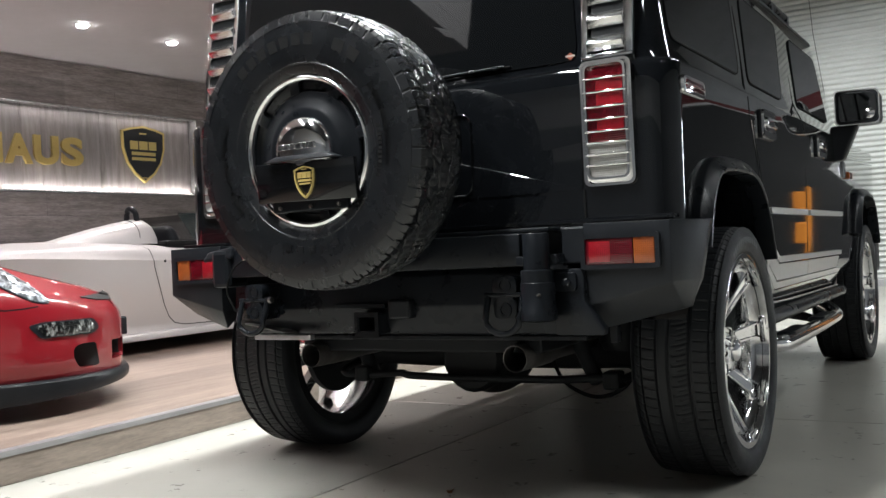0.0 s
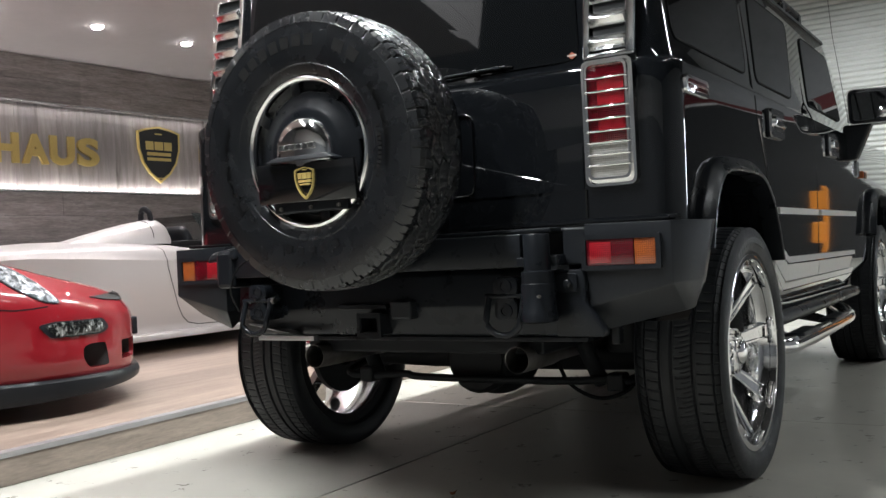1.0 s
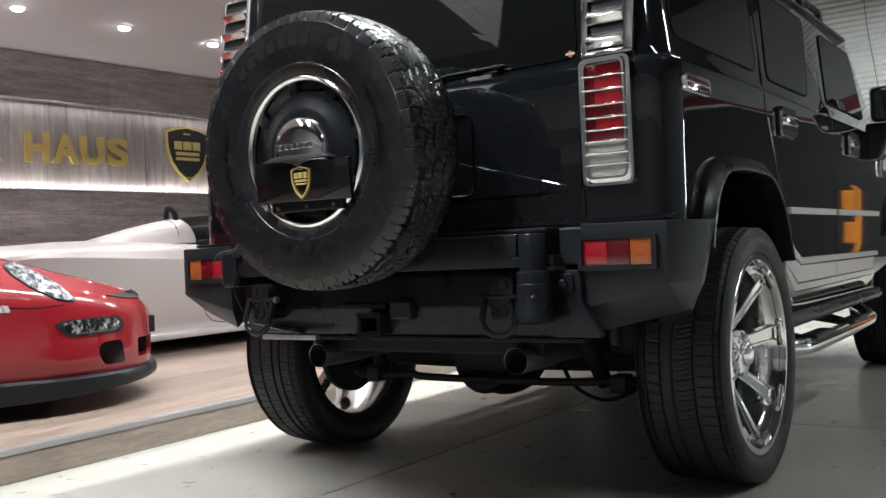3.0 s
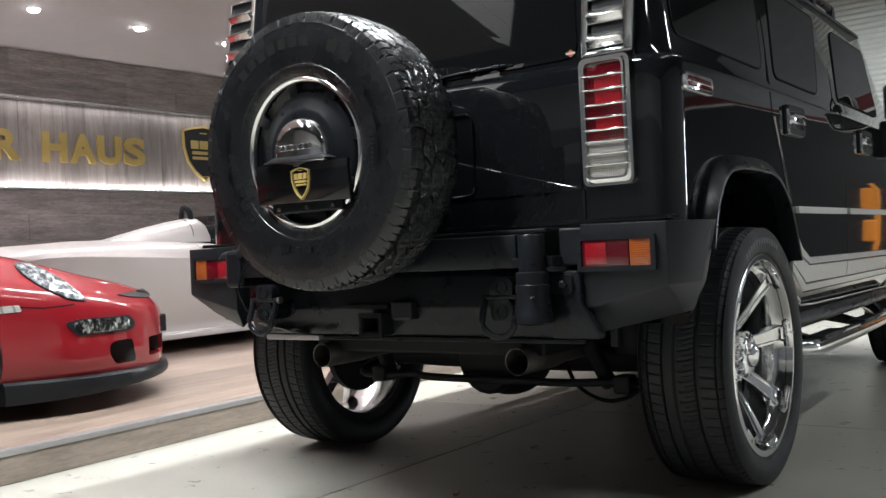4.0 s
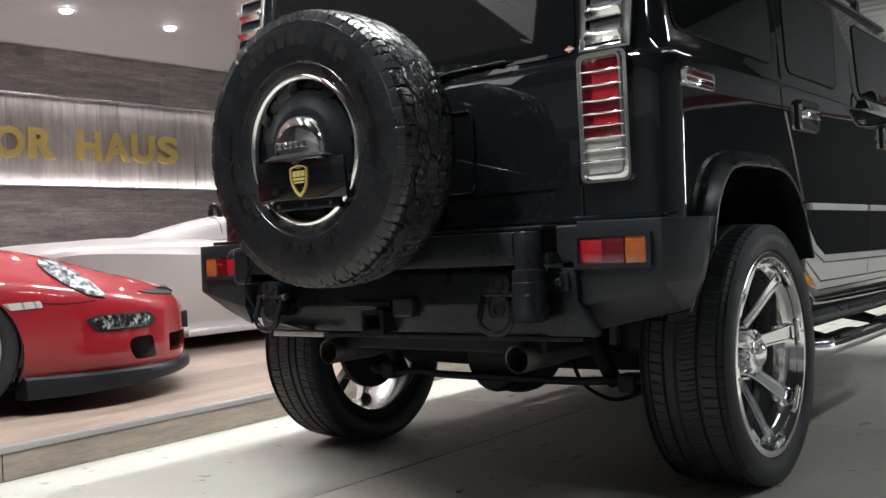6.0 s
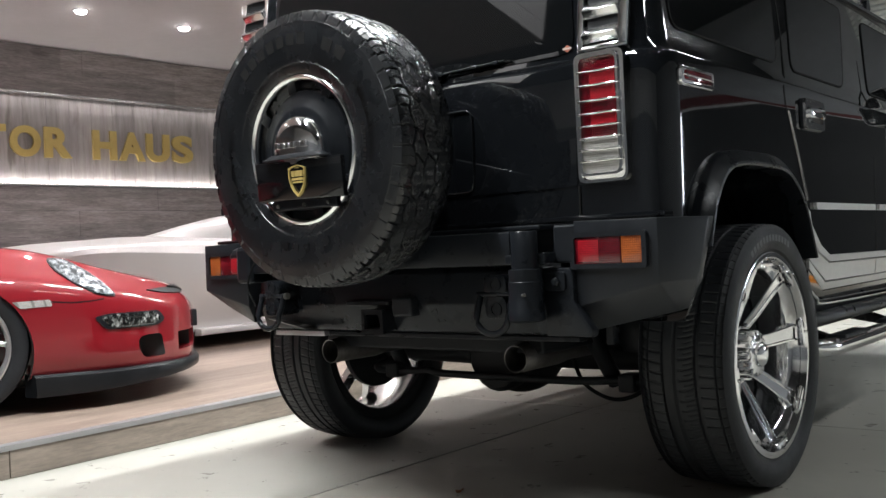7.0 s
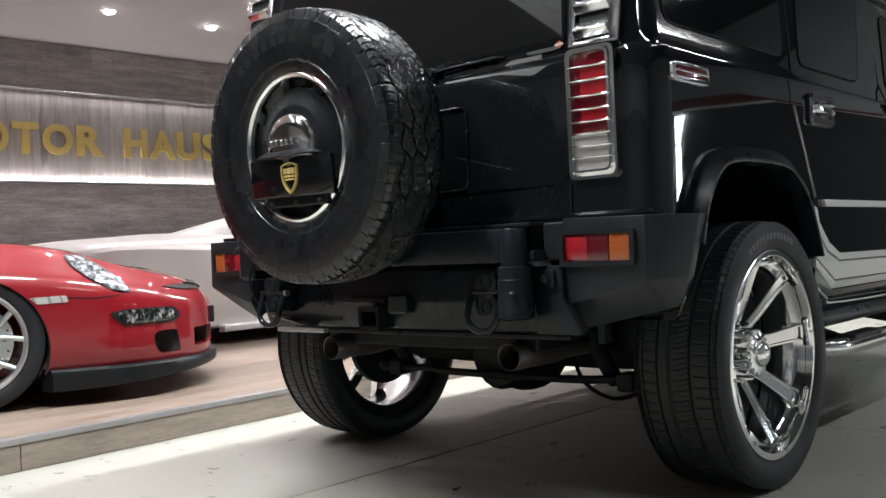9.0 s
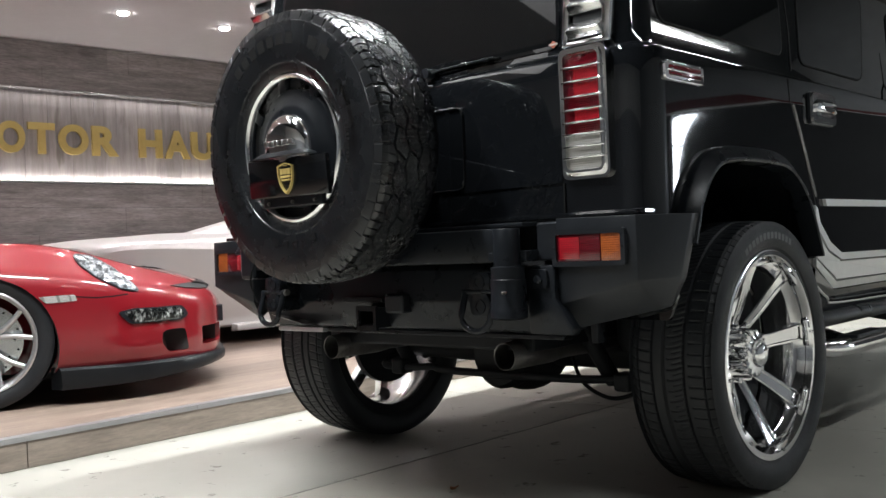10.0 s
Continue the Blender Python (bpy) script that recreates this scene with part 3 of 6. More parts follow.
def tread_terrain(a, w):
    """Blocky all-terrain tread: depth in metres at angle a (turns) and place w across (-1 to 1)."""
    R, half = 0.4065, 0.104
    x, y = a * 2 * np.pi * R, w * half
    frac = lambda t: np.abs(t - np.floor(t) - 0.5)
    count = 46
    pitch = 2 * np.pi * R / count
    p = x / pitch
    ay = np.abs(y)
    side = np.where(y > 0, 0.5, 0.0)
    # zigzag grooves round the tyre
    zig = 0.016 * (tri(x * 28 / (2 * np.pi * R) + side) - 0.5)
    inner = groove(np.abs(ay - 0.024 - zig), 0.0024, 0.0014)
    wave = 0.013 * (tri(x * 28 / (2 * np.pi * R) + 0.3 + side) - 0.5)
    ring = groove(np.abs(ay - 0.064 - wave), 0.0026, 0.0014)
    # slanted grooves across each rib, every block a little longer or shorter
    q = x * 28 / (2 * np.pi * R)
    vary_p = q + 0.12 * np.sin(2 * np.pi * a * 11)
    long_pitch = 2 * np.pi * R / 28
    mid = groove(frac(vary_p + 0.25 + 7.0 * y) * long_pitch, 0.0028, 0.0014)
    flank = groove(frac(vary_p + 0.5 + side - 9.0 * (ay - 0.024)) * long_pitch, 0.0030, 0.0014)
    bend = np.where(ay > 0.084, 0.0, 5.0 * (0.084 - ay))
    sh = groove(frac(p + bend + 0.3 * (y > 0)) * pitch, 0.0028, 0.0016)
    half_sh = 0.45 * groove(frac(p + 0.5 + bend + 0.3 * (y > 0)) * pitch, 0.0014, 0.001) * (ay < 0.096)
    sipe = 0.35 * groove(frac(5 * vary_p + 0.6 * tri(ay / 0.012)) * long_pitch / 5, 0.0009, 0.0008)
    centre = ay < 0.024 + zig
    outer = ay > 0.064 + wave
    cut = np.where(outer, np.maximum(sh, half_sh), np.where(centre, np.maximum(mid, sipe), np.maximum(flank, sipe)))
    return 0.0085 * np.maximum(cut, np.maximum(inner, ring))


def tread_street(a, w):
    """Low-profile road tread: straight grooves, a plain rib and short curved slits."""
    cut = np.zeros_like(a * w)
    for c, h in ((0.80, 0.012), (0.42, 0.022), (0.12, 0.030), (-0.40, 0.026), (-0.86, 0.010)):
        cut = np.maximum(cut, groove(np.abs(w - c), h, 0.012))
    frac = lambda t: np.abs(t - np.floor(t) - 0.5)
    p = a * 84
    rib1 = (w > 0.42) & (w < 0.98)
    rib2 = (w > -0.38) & (w < 0.02)
    rib3 = (w < -0.50) & (w > -0.98)
    slit = np.where(rib1, groove(frac(p + 1.6 * (w - 0.42) ** 2), 0.075, 0.05), 0)
    slit = np.maximum(slit, np.where(rib2, groove(frac(p + 0.4 + 2.4 * (w - 0.02) ** 2), 0.075, 0.05), 0))
    slit = np.maximum(slit, np.where(rib2 & (w < -0.12), 0.7 * groove(frac(p + 0.9 + 2.4 * (w - 0.02) ** 2), 0.05, 0.05), 0))
    slit = np.maximum(slit, np.where(rib3, groove(frac(p + 0.2 * w), 0.06, 0.05), 0))
    return np.maximum(0.008 * cut, 0.0032 * slit)


def tyre_mesh(name, R, half, bead, tread, n_a, n_w, mat, crown=0.012, lug=0.0, shoulder=0.018):
    """A tyre round the local y axis."""
    t_half = half * 0.86
    side = [(bead, 0.82), (bead + 0.005, 0.865), (bead + 0.010, 0.888)] + [(bead + f * (R - bead), k) for f, k in ((0.14, 0.925), (0.25, 0.962), (0.36, 0.985), (0.48, 0.998), (0.58, 1.0), (0.68, 0.992), (0.78, 0.972), (0.86, 0.945), (0.93, 0.915))]
    ang = np.arange(n_a) / n_a
    rows = []
    if lug:
        d = R - bead
        ribs = [(0.16, 0.932), (0.168, 0.945), (0.182, 0.950), (0.19, 0.942), (0.775, 0.973), (0.78, 0.985), (0.792, 0.982), (0.797, 0.966)]
        side = sorted(side + [(bead + f * d, k) for f, k in ribs])

    def cut_side(r, sgn):
        """Shoulder lugs run a little way down the sidewall."""
        f = (r - bead) / (R - bead)
        if not lug or f < 0.8:
            return np.zeros(n_a)
        return lug * tread(ang, np.full(n_a, 0.93 * sgn)) / 0.0085
    for r, k in side:
        rows.append((np.full(n_a, r), -half * k + cut_side(r, -1)))
    ws = np.linspace(-1, 1, n_w)
    for w in ws:
        base = R - crown * w * w - shoulder * max(0, abs(w) - 0.86) / 0.14
        fade = min(1.0, (1.0 - abs(w)) / 0.05 + 0.35)
        rows.append((base - fade * tread(ang, np.full(n_a, w)), np.full(n_a, t_half * w * (1 + 0.03 * abs(w)))))
    for r, k in side[::-1]:
        rows.append((np.full(n_a, r), half * k - cut_side(r, 1)))
    th = 2 * np.pi * ang
    verts = np.concatenate([np.stack([r * np.cos(th), h, r * np.sin(th)], 1) for r, h in rows])
    m = len(rows)
    i = np.arange(m - 1)[:, None] * n_a
    k = np.arange(n_a)[None, :]
    k2 = (k + 1) % n_a
    f = np.stack([i + k, i + k2, i + n_a + k2, i + n_a + k], 2).reshape(-1, 4)
    me = bpy.data.meshes.new(name)
    me.from_pydata(verts.tolist(), [], f.tolist())
    me.materials.append(mat)
    bmx = bmesh.new()
    bmx.from_mesh(me)
    bmx.normal_update()
    for fc in bmx.faces:
        fc.smooth = True
    for e in bmx.edges:
        e.smooth = len(e.link_faces) == 2 and e.calc_face_angle(0) < radians(28)
    bmx.to_mesh(me)
    bmx.free()
    return me


def arc_bars(parent, mat, R0, R1, a0, a1, n, gap, y, depth):
    """Raised plain blocks on a sidewall, in a row along an arc, each a part of its own."""
    step = (a1 - a0) / n
    k = 3
    for i in range(n):
        b = bmesh.new()
        s, e = a0 + i * step, a0 + (i + 1 - gap) * step
        lo, hi = [], []
        for r in (R0, R1):
            for j in range(k + 1):
                a = radians(s + (e - s) * j / k)
                lo.append(b.verts.new((r * math.cos(a), y + 0.002, r * math.sin(a))))
                hi.append(b.verts.new((r * math.cos(a), y - depth, r * math.sin(a))))
        for j in range(k):
            b.faces.new((hi[j], hi[j + 1], hi[k + 2 + j], hi[k + 1 + j]))
            b.faces.new((lo[j], lo[j + 1], hi[j + 1], hi[j]))
            b.faces.new((lo[k + 1 + j], hi[k + 1 + j], hi[k + 2 + j], lo[k + 2 + j]))
        b.faces.new((lo[0], hi[0], hi[k + 1], lo[k + 1]))
        b.faces.new((lo[k], lo[2 * k + 1], hi[2 * k + 1], hi[k]))
        bmesh.ops.recalc_face_normals(b, faces=b.faces)
        part("raised_letter", b, mat, parent)


# the big road wheel: chrome, eight split spokes, long fluted hub
TYRE_R, TYRE_HALF, RIM_R = 0.414, 0.142, 0.322
ME_STREET = tyre_mesh("street_tyre", TYRE_R, TYRE_HALF, RIM_R - 0.006, tread_street, 1056, 72, M_RUBBER, 0.006, 0.0, 0.012)


def spoke_bm(angle, spread):
    """One box spoke from the hub out to the lip, with a raised rib on each flank."""
    b = bmesh.new()
    secs = [(0.075, -0.022, 0.021, 0.045), (0.16, -0.062, 0.023, 0.042), (0.24, -0.094, 0.026, 0.038), (0.298, -0.120, 0.030, 0.026)]
    rings = []
    for r, y, w, d in secs:
        prof = [(-w, y + d), (-w, y + 0.004), (-w + 0.003, y), (-w + 0.008, y), (-w + 0.010, y + 0.006), (w - 0.010, y + 0.006), (w - 0.008, y), (w - 0.003, y), (w, y + 0.004), (w, y + d)]
        rings.append([b.verts.new((r, v, u)) for u, v in prof])
    n = len(rings[0])
    for p, q in zip(rings, rings[1:]):
        for i in range(n):
            b.faces.new((p[i], p[(i + 1) % n], q[(i + 1) % n], q[i]))
    b.faces.new(rings[0])
    b.faces.new(rings[-1][::-1])
    bmesh.ops.recalc_face_normals(b, faces=b.faces)
    bmesh.ops.rotate(b, verts=b.verts, cent=(0, 0, 0), matrix=Matrix.Rotation(-radians(angle), 3, "Y"))
    return b


def chrome_wheel(m, parent, spin):
    """Local y is the axle, the face looks to -y."""
    w = new("wheel")
    w.parent = parent
    w.matrix_parent_inverse = Matrix()
    w.matrix_basis = m
    w["label"] = "oversized chrome wheel with low-profile black tyre"
    t = new("tyre", ME_STREET)
    t.parent = w
    t.location = (0, -0.015, 0)
    lip = [(RIM_R, -0.122), (RIM_R + 0.002, -0.138), (RIM_R - 0.001, -0.144), (RIM_R - 0.005, -0.1460), (0.302, -0.1445), (0.297, -0.134), (0.294, -0.124), (0.31, -0.116)]
    part("rim_lip", lathe(lip, "y", 96, close=True), M_CHROME, w, "polished chrome rim lip", 35)
    barrel = [(0.310, -0.115), (0.293, -0.122), (0.288, -0.10), (0.276, -0.088), (0.272, -0.06), (0.272, 0.07), (0.280, 0.088), (0.312, 0.095), (0.312, 0.085), (0.30, 0.075), (0.285, -0.03), (0.296, -0.1)]
    # left wheels get a duller, darker chrome to mute a stray bright reflection
    part("rim_barrel", lathe(barrel, "y", 96, close=True), M_CHROME if m.translation.x > 0 else M_CHROME_DULL, w, "chrome rim barrel, duller on the left wheels", 35)
    # dark plate added on the right wheels as the shade between the spokes
    if m.translation.x > 0:
        part("spoke_gap_shade", lathe([(0.262, 0.012), (0.262, 0.020), (0.10, 0.020), (0.10, 0.006), (0.20, 0.004)], "y", 64), M_DARK, w, "dark plate standing in for the shade behind the spokes", 40)
    # added dark ring, keeps the inner lip from shining beside the tyre bead
    part("inner_lip_mask", lathe([(0.318, 0.088), (0.318, 0.104), (0.284, 0.104), (0.281, 0.097), (0.284, 0.088)], "y", 72, close=True), M_DARK, w, "dark ring added over the bright inner rim edge", 40)
    for k in range(8):
        part("spoke", spoke_bm(spin + 45 * k, 0), M_CHROME, w, smooth=30)
        a = radians(spin + 45 * k)
        c, s = math.cos(a), math.sin(a)
        foot = prism([(0.281, -0.045), (0.318, -0.022), (0.318, 0.022), (0.281, 0.045)], "y", -0.142, -0.118, 0.003)
        bmesh.ops.rotate(foot, verts=foot.verts, cent=(0, 0, 0), matrix=Matrix.Rotation(-a, 3, "Y"))
        part("spoke_foot", foot, M_CHROME, w, smooth=35)
        part("rivet", lathe([(0.006, -0.146), (0.005, -0.149), (0.001, -0.150)], "y", 10, (0.303 * c, 0, 0.303 * s)), M_CHROME_DULL, w, smooth=50)
    hub = bmesh.new()
    n = 96
    rings = []
    for r, y, fl in ((0.088, 0.03, 0), (0.088, 0.0, 0), (0.080, -0.004, 0.010), (0.076, -0.082, 0.012), (0.070, -0.092, 0.010), (0.050, -0.095, 0)):
        rings.append([hub.verts.new(((r - fl * (0.5 + 0.5 * math.cos(16 * 2 * math.pi * i / n))) * math.cos(2 * math.pi * i / n), y, (r - fl * (0.5 + 0.5 * math.cos(16 * 2 * math.pi * i / n))) * math.sin(2 * math.pi * i / n))) for i in range(n)])
    for p, q in zip(rings, rings[1:]):
        for i in range(n):
            hub.faces.new((p[i], p[(i + 1) % n], q[(i + 1) % n], q[i]))
    hub.faces.new(rings[0])
    hub.faces.new(rings[-1])
    bmesh.ops.recalc_face_normals(hub, faces=hub.faces)
    part("hub", hub, M_CHROME, w, "fluted chrome hub", 40)
    part("hub_cap", lathe([(0.042, -0.092), (0.042, -0.102), (0.038, -0.109), (0.028, -0.115), (0.016, -0.118), (0.003, -0.119)], "y", 40), M_CHROME, w, smooth=50)
    for k in range(8):
        a = radians(22.5 + 45 * k)
        part("lug", lathe([(0.008, -0.02), (0.008, -0.042), (0.004, -0.046)], "y", 8, (0.092 * math.cos(a), -0.005, 0.092 * math.sin(a))), M_CHROME, w)
    part("hub_plate", lathe([(0.106, 0.01), (0.106, -0.012), (0.09, -0.018)], "y", 48), M_CHROME, w, smooth=40)
    part("brake_disc", lathe([(0.19, 0.05), (0.19, 0.075), (0.08, 0.075), (0.08, 0.02)], "y", 48), M_DARK, w, "dark brake disc", 40)
    part("caliper", hexa([(-0.09, 0.03, 0.12), (0.09, 0.03, 0.12), (0.09, 0.11, 0.12), (-0.09, 0.11, 0.12), (-0.08, 0.03, 0.21), (0.08, 0.03, 0.21), (0.08, 0.11, 0.21), (-0.08, 0.11, 0.21)], 0.01), M_DARK, w)
    arc_bars(t, M_GREY_LETTER, 0.355, 0.375, 68, 122, 13, 0.3, -TYRE_HALF * 0.99, 0.0015)
    arc_bars(t, M_GREY_LETTER, 0.360, 0.370, 200, 225, 9, 0.4, -TYRE_HALF * 0.985, 0.0012)
    arc_bars(t, M_GREY_LETTER, 0.360, 0.370, 318, 340, 8, 0.4, -TYRE_HALF * 0.985, 0.0012)
    return w


# ---- the big black off-road vehicle ----
AXLE_R, AXLE_F, TRACK = 0.772, 3.893, 0.803
car = thing("off_road_vehicle", "large glossy black off-road wagon with chrome wheels and rear-mounted spare", "car")

Z_LEVELS = ((0.56, 0.90, 0.13, 4.50), (0.62, 0.925, 0.12, 4.54), (0.85, 0.932, 0.112, 4.56), (1.20, 0.936, 0.118, 4.55), (1.282, 0.9345, 0.122, 4.54), (1.292, 0.931, 0.126, 4.52),
            (1.298, 0.922, 0.130, 4.45), (1.303, 0.905, 0.135, 3.45), (1.34, 0.893, 0.142, 3.40), (1.76, 0.836, 0.196, 3.02), (1.80, 0.823, 0.205, 2.98), (1.845, 0.780, 0.235, 2.90), (1.868, 0.69, 0.31, 2.80))


def plan_ring(hx, y0, y1, r, n=8):
    out = []
    for cx, cy, a0 in ((hx - r, y1 - r, 0), (-hx + r, y1 - r, 90), (-hx + r, y0 + r, 180), (hx - r, y0 + r, 270)):
        for k in range(n + 1):
            a = radians(a0 + 90 * k / n)
            out.append((cx + r * math.cos(a), cy + r * math.sin(a)))
    return out


shell = bmesh.new()
rings = []
for z, hx, y0, y1 in Z_LEVELS:
    rings.append([shell.verts.new((x, y, z)) for x, y in plan_ring(hx, y0, y1, 0.085)])
for p, q in zip(rings, rings[1:]):
    for i in range(len(p)):
        shell.faces.new((p[i], p[(i + 1) % len(p)], q[(i + 1) % len(p)], q[i]))
shell.faces.new(rings[0][::-1])
shell.faces.new(rings[-1])
bmesh.ops.recalc_face_normals(shell, faces=shell.faces)
body = part("body_shell", shell, M_PAINT, car, "glossy black painted body", 30)

ARCH = [(0.24, 0.30), (0.255, 0.76), (0.30, 0.87), (0.375, 0.955), (0.475, 0.99), (0.68, 0.995), (0.85, 0.985), (0.95, 0.94), (1.03, 0.86), (1.11, 0.70), (1.16, 0.50), (1.17, 0.30)]


def cutter(name, bm):
    me = bpy.data.meshes.new(name)
    bm.to_mesh(me)
    bm.free()
    return new(name, me)


def carve(ob, cutters):
    """Cuts solids out of a mesh for good and removes the cutters."""
    bpy.context.view_layer.update()
    for c in cutters:
        c.matrix_world = ob.matrix_world.copy()
        bpy.context.view_layer.update()
        md = ob.modifiers.new("cut", "BOOLEAN")
        md.operation, md.object, md.solver = "DIFFERENCE", c, "EXACT"
        dg = bpy.context.evaluated_depsgraph_get()
        dg.update()
        me = bpy.data.meshes.new_from_object(ob.evaluated_get(dg))
        ob.modifiers.clear()
        old = ob.data
        ob.data = me
        bpy.data.meshes.remove(old)
        cm = c.data
        bpy.data.objects.remove(c)
        bpy.data.meshes.remove(cm)


wells = []
for s in (-1, 1):
    for dy in (0.0, AXLE_F - AXLE_R + 0.06):
        poly = [(u + dy, v) for u, v in ARCH]
        wells.append(cutter("well", prism(poly, "x", min(0.6 * s, 1.2 * s), max(0.6 * s, 1.2 * s))))
wells.append(cutter("tail_cut", box(-1.1, 1.1, -0.2, 0.236, 0.4, 0.72)))
carve(body, wells)
body.data.name = "body_shell"


def flare(side, dy):
    """The moulded lip round a wheel arch."""
    pts = [(u + dy, v) for u, v in ARCH[1:-2]]
    pts = [(p.x, p.y) for p in smooth_path([(u, v, 0) for u, v in pts], 4)]
    cy = sum(u for u, v in pts) / len(pts)
    b = bmesh.new()
    rings = []
    for i, (u, v) in enumerate(pts):
        a = Vector(pts[min(i + 1, len(pts) - 1)]) - Vector(pts[max(i - 1, 0)])
        nrm = Vector((-a.y, a.x)).normalized()
        if nrm.dot(Vector((u - cy, v - 0.6))) < 0:
            nrm = -nrm
        k = 0.58 + 0.30 * i / len(pts)
        sec = [(0.064 * k, 0.925), (0.062 * k, 0.950), (0.056 * k, 0.958), (0.012, 0.981), (0.009, 0.9845), (0.002, 0.9855), (-0.003, 0.983), (-0.004, 0.925)]
        rings.append([b.verts.new((side * x, u + nrm.x * o, v + nrm.y * o)) for o, x in sec])
    n = len(rings[0])
    for p, q in zip(rings, rings[1:]):
        for i in range(n):
            b.faces.new((p[i], p[(i + 1) % n], q[(i + 1) % n], q[i]))
    b.faces.new(rings[0])
    b.faces.new(rings[-1][::-1])
    bmesh.ops.recalc_face_normals(b, faces=b.faces)
    return b


for s in (-1, 1):
    for dy in (0.0, AXLE_F - AXLE_R + 0.06):
        part("fender_flare", flare(s, dy), M_STEEL_BLACK, car, "satin black wheel-arch flare", 26)


def side_x(z):
    """Half-width of the body at a height."""
    for (za, xa, *_), (zb, xb, *_) in zip(Z_LEVELS, Z_LEVELS[1:]):
        if z <= zb:
            return xa + (xb - xa) * (z - za) / (zb - za)
    return Z_LEVELS[-1][1]


def rear_y(z):
    for (za, _, ya, _), (zb, _, yb, _) in zip(Z_LEVELS, Z_LEVELS[1:]):
        if z <= zb:
            return ya + (yb - ya) * (z - za) / (zb - za)
    return Z_LEVELS[-1][2]


def side_panel(outline, side, proud, thick):
    """A panel on the flank that follows its lean; outline as (y, z)."""
    b = bmesh.new()
    a = [b.verts.new((side * (side_x(z) + proud), y, z)) for y, z in outline]
    c = [b.verts.new((side * (side_x(z) + proud - thick), y, z)) for y, z in outline]
    n = len(a)
    b.faces.new(a)
    b.faces.new(c[::-1])
    for i in range(n):
        b.faces.new((a[i], c[i], c[(i + 1) % n], a[(i + 1) % n]))
    bmesh.ops.recalc_face_normals(b, faces=b.faces)
    return b


def rear_panel(outline, proud, thick):
    """A panel on the tail that follows its lean; outline as (x, z)."""
    b = bmesh.new()
    a = [b.verts.new((x, rear_y(z) - proud, z)) for x, z in outline]
    c = [b.verts.new((x, rear_y(z) - proud + thick, z)) for x, z in outline]
    n = len(a)
    b.faces.new(a)
    b.faces.new(c[::-1])
    for i in range(n):
        b.faces.new((a[i], c[i], c[(i + 1) % n], a[(i + 1) % n]))
    bmesh.ops.recalc_face_normals(b, faces=b.faces)
    return b


def round_poly(pts, r, n=4):
    """Rounds the corners of a polygon."""
    out = []
    m = len(pts)
    for i in range(m):
        p, a, c = Vector(pts[i]), Vector(pts[i - 1]), Vector(pts[(i + 1) % m])
        da, dc = (a - p), (c - p)
        ra, rc = min(r, da.length * 0.45), min(r, dc.length * 0.45)
        s, e = p + da.normalized() * ra, p + dc.normalized() * rc
        for k in range(n + 1):
            t = k / n
            q = (1 - t) ** 2 * s + 2 * t * (1 - t) * p + t * t * e
            out.append((q.x, q.y))
    return out


# flank: windows, shut lines, mouldings
QUARTER = round_poly([(0.26, 1.372), (1.07, 1.370), (1.12, 1.58), (1.14, 1.74), (0.30, 1.74)], 0.05)
REAR_DOOR = round_poly([(1.21, 1.362), (1.81, 1.362), (1.98, 1.72), (1.32, 1.72)], 0.05)
FRONT_DOOR = round_poly([(2.17, 1.375), (3.02, 1.375), (2.93, 1.71), (2.27, 1.71)], 0.05)


def line_strip(pts, side, w, proud):
    """A narrow strip along a line on the flank; pts as (y, z)."""
    b = bmesh.new()
    rows = []
    for i, (y, z) in enumerate(pts):
        a = Vector(pts[min(i + 1, len(pts) - 1)]) - Vector(pts[max(i - 1, 0)])
        nn = Vector((-a.y, a.x)).normalized() * w / 2
        rows.append([(y + nn.x, z + nn.y), (y - nn.x, z - nn.y)])
    tops = [[b.verts.new((side * (side_x(z) + proud), y, z)) for y, z in r] for r in rows]
    lows = [[b.verts.new((side * (side_x(z) - 0.004), y, z)) for y, z in r] for r in rows]
    for (a, c), (d, e), (f, g), (h, i) in zip(tops, tops[1:], lows, lows[1:]):
        b.faces.new((a, c, e, d))
        b.faces.new((a, d, h, f))
        b.faces.new((c, g, i, e))
    bmesh.ops.recalc_face_normals(b, faces=b.faces)
    return b


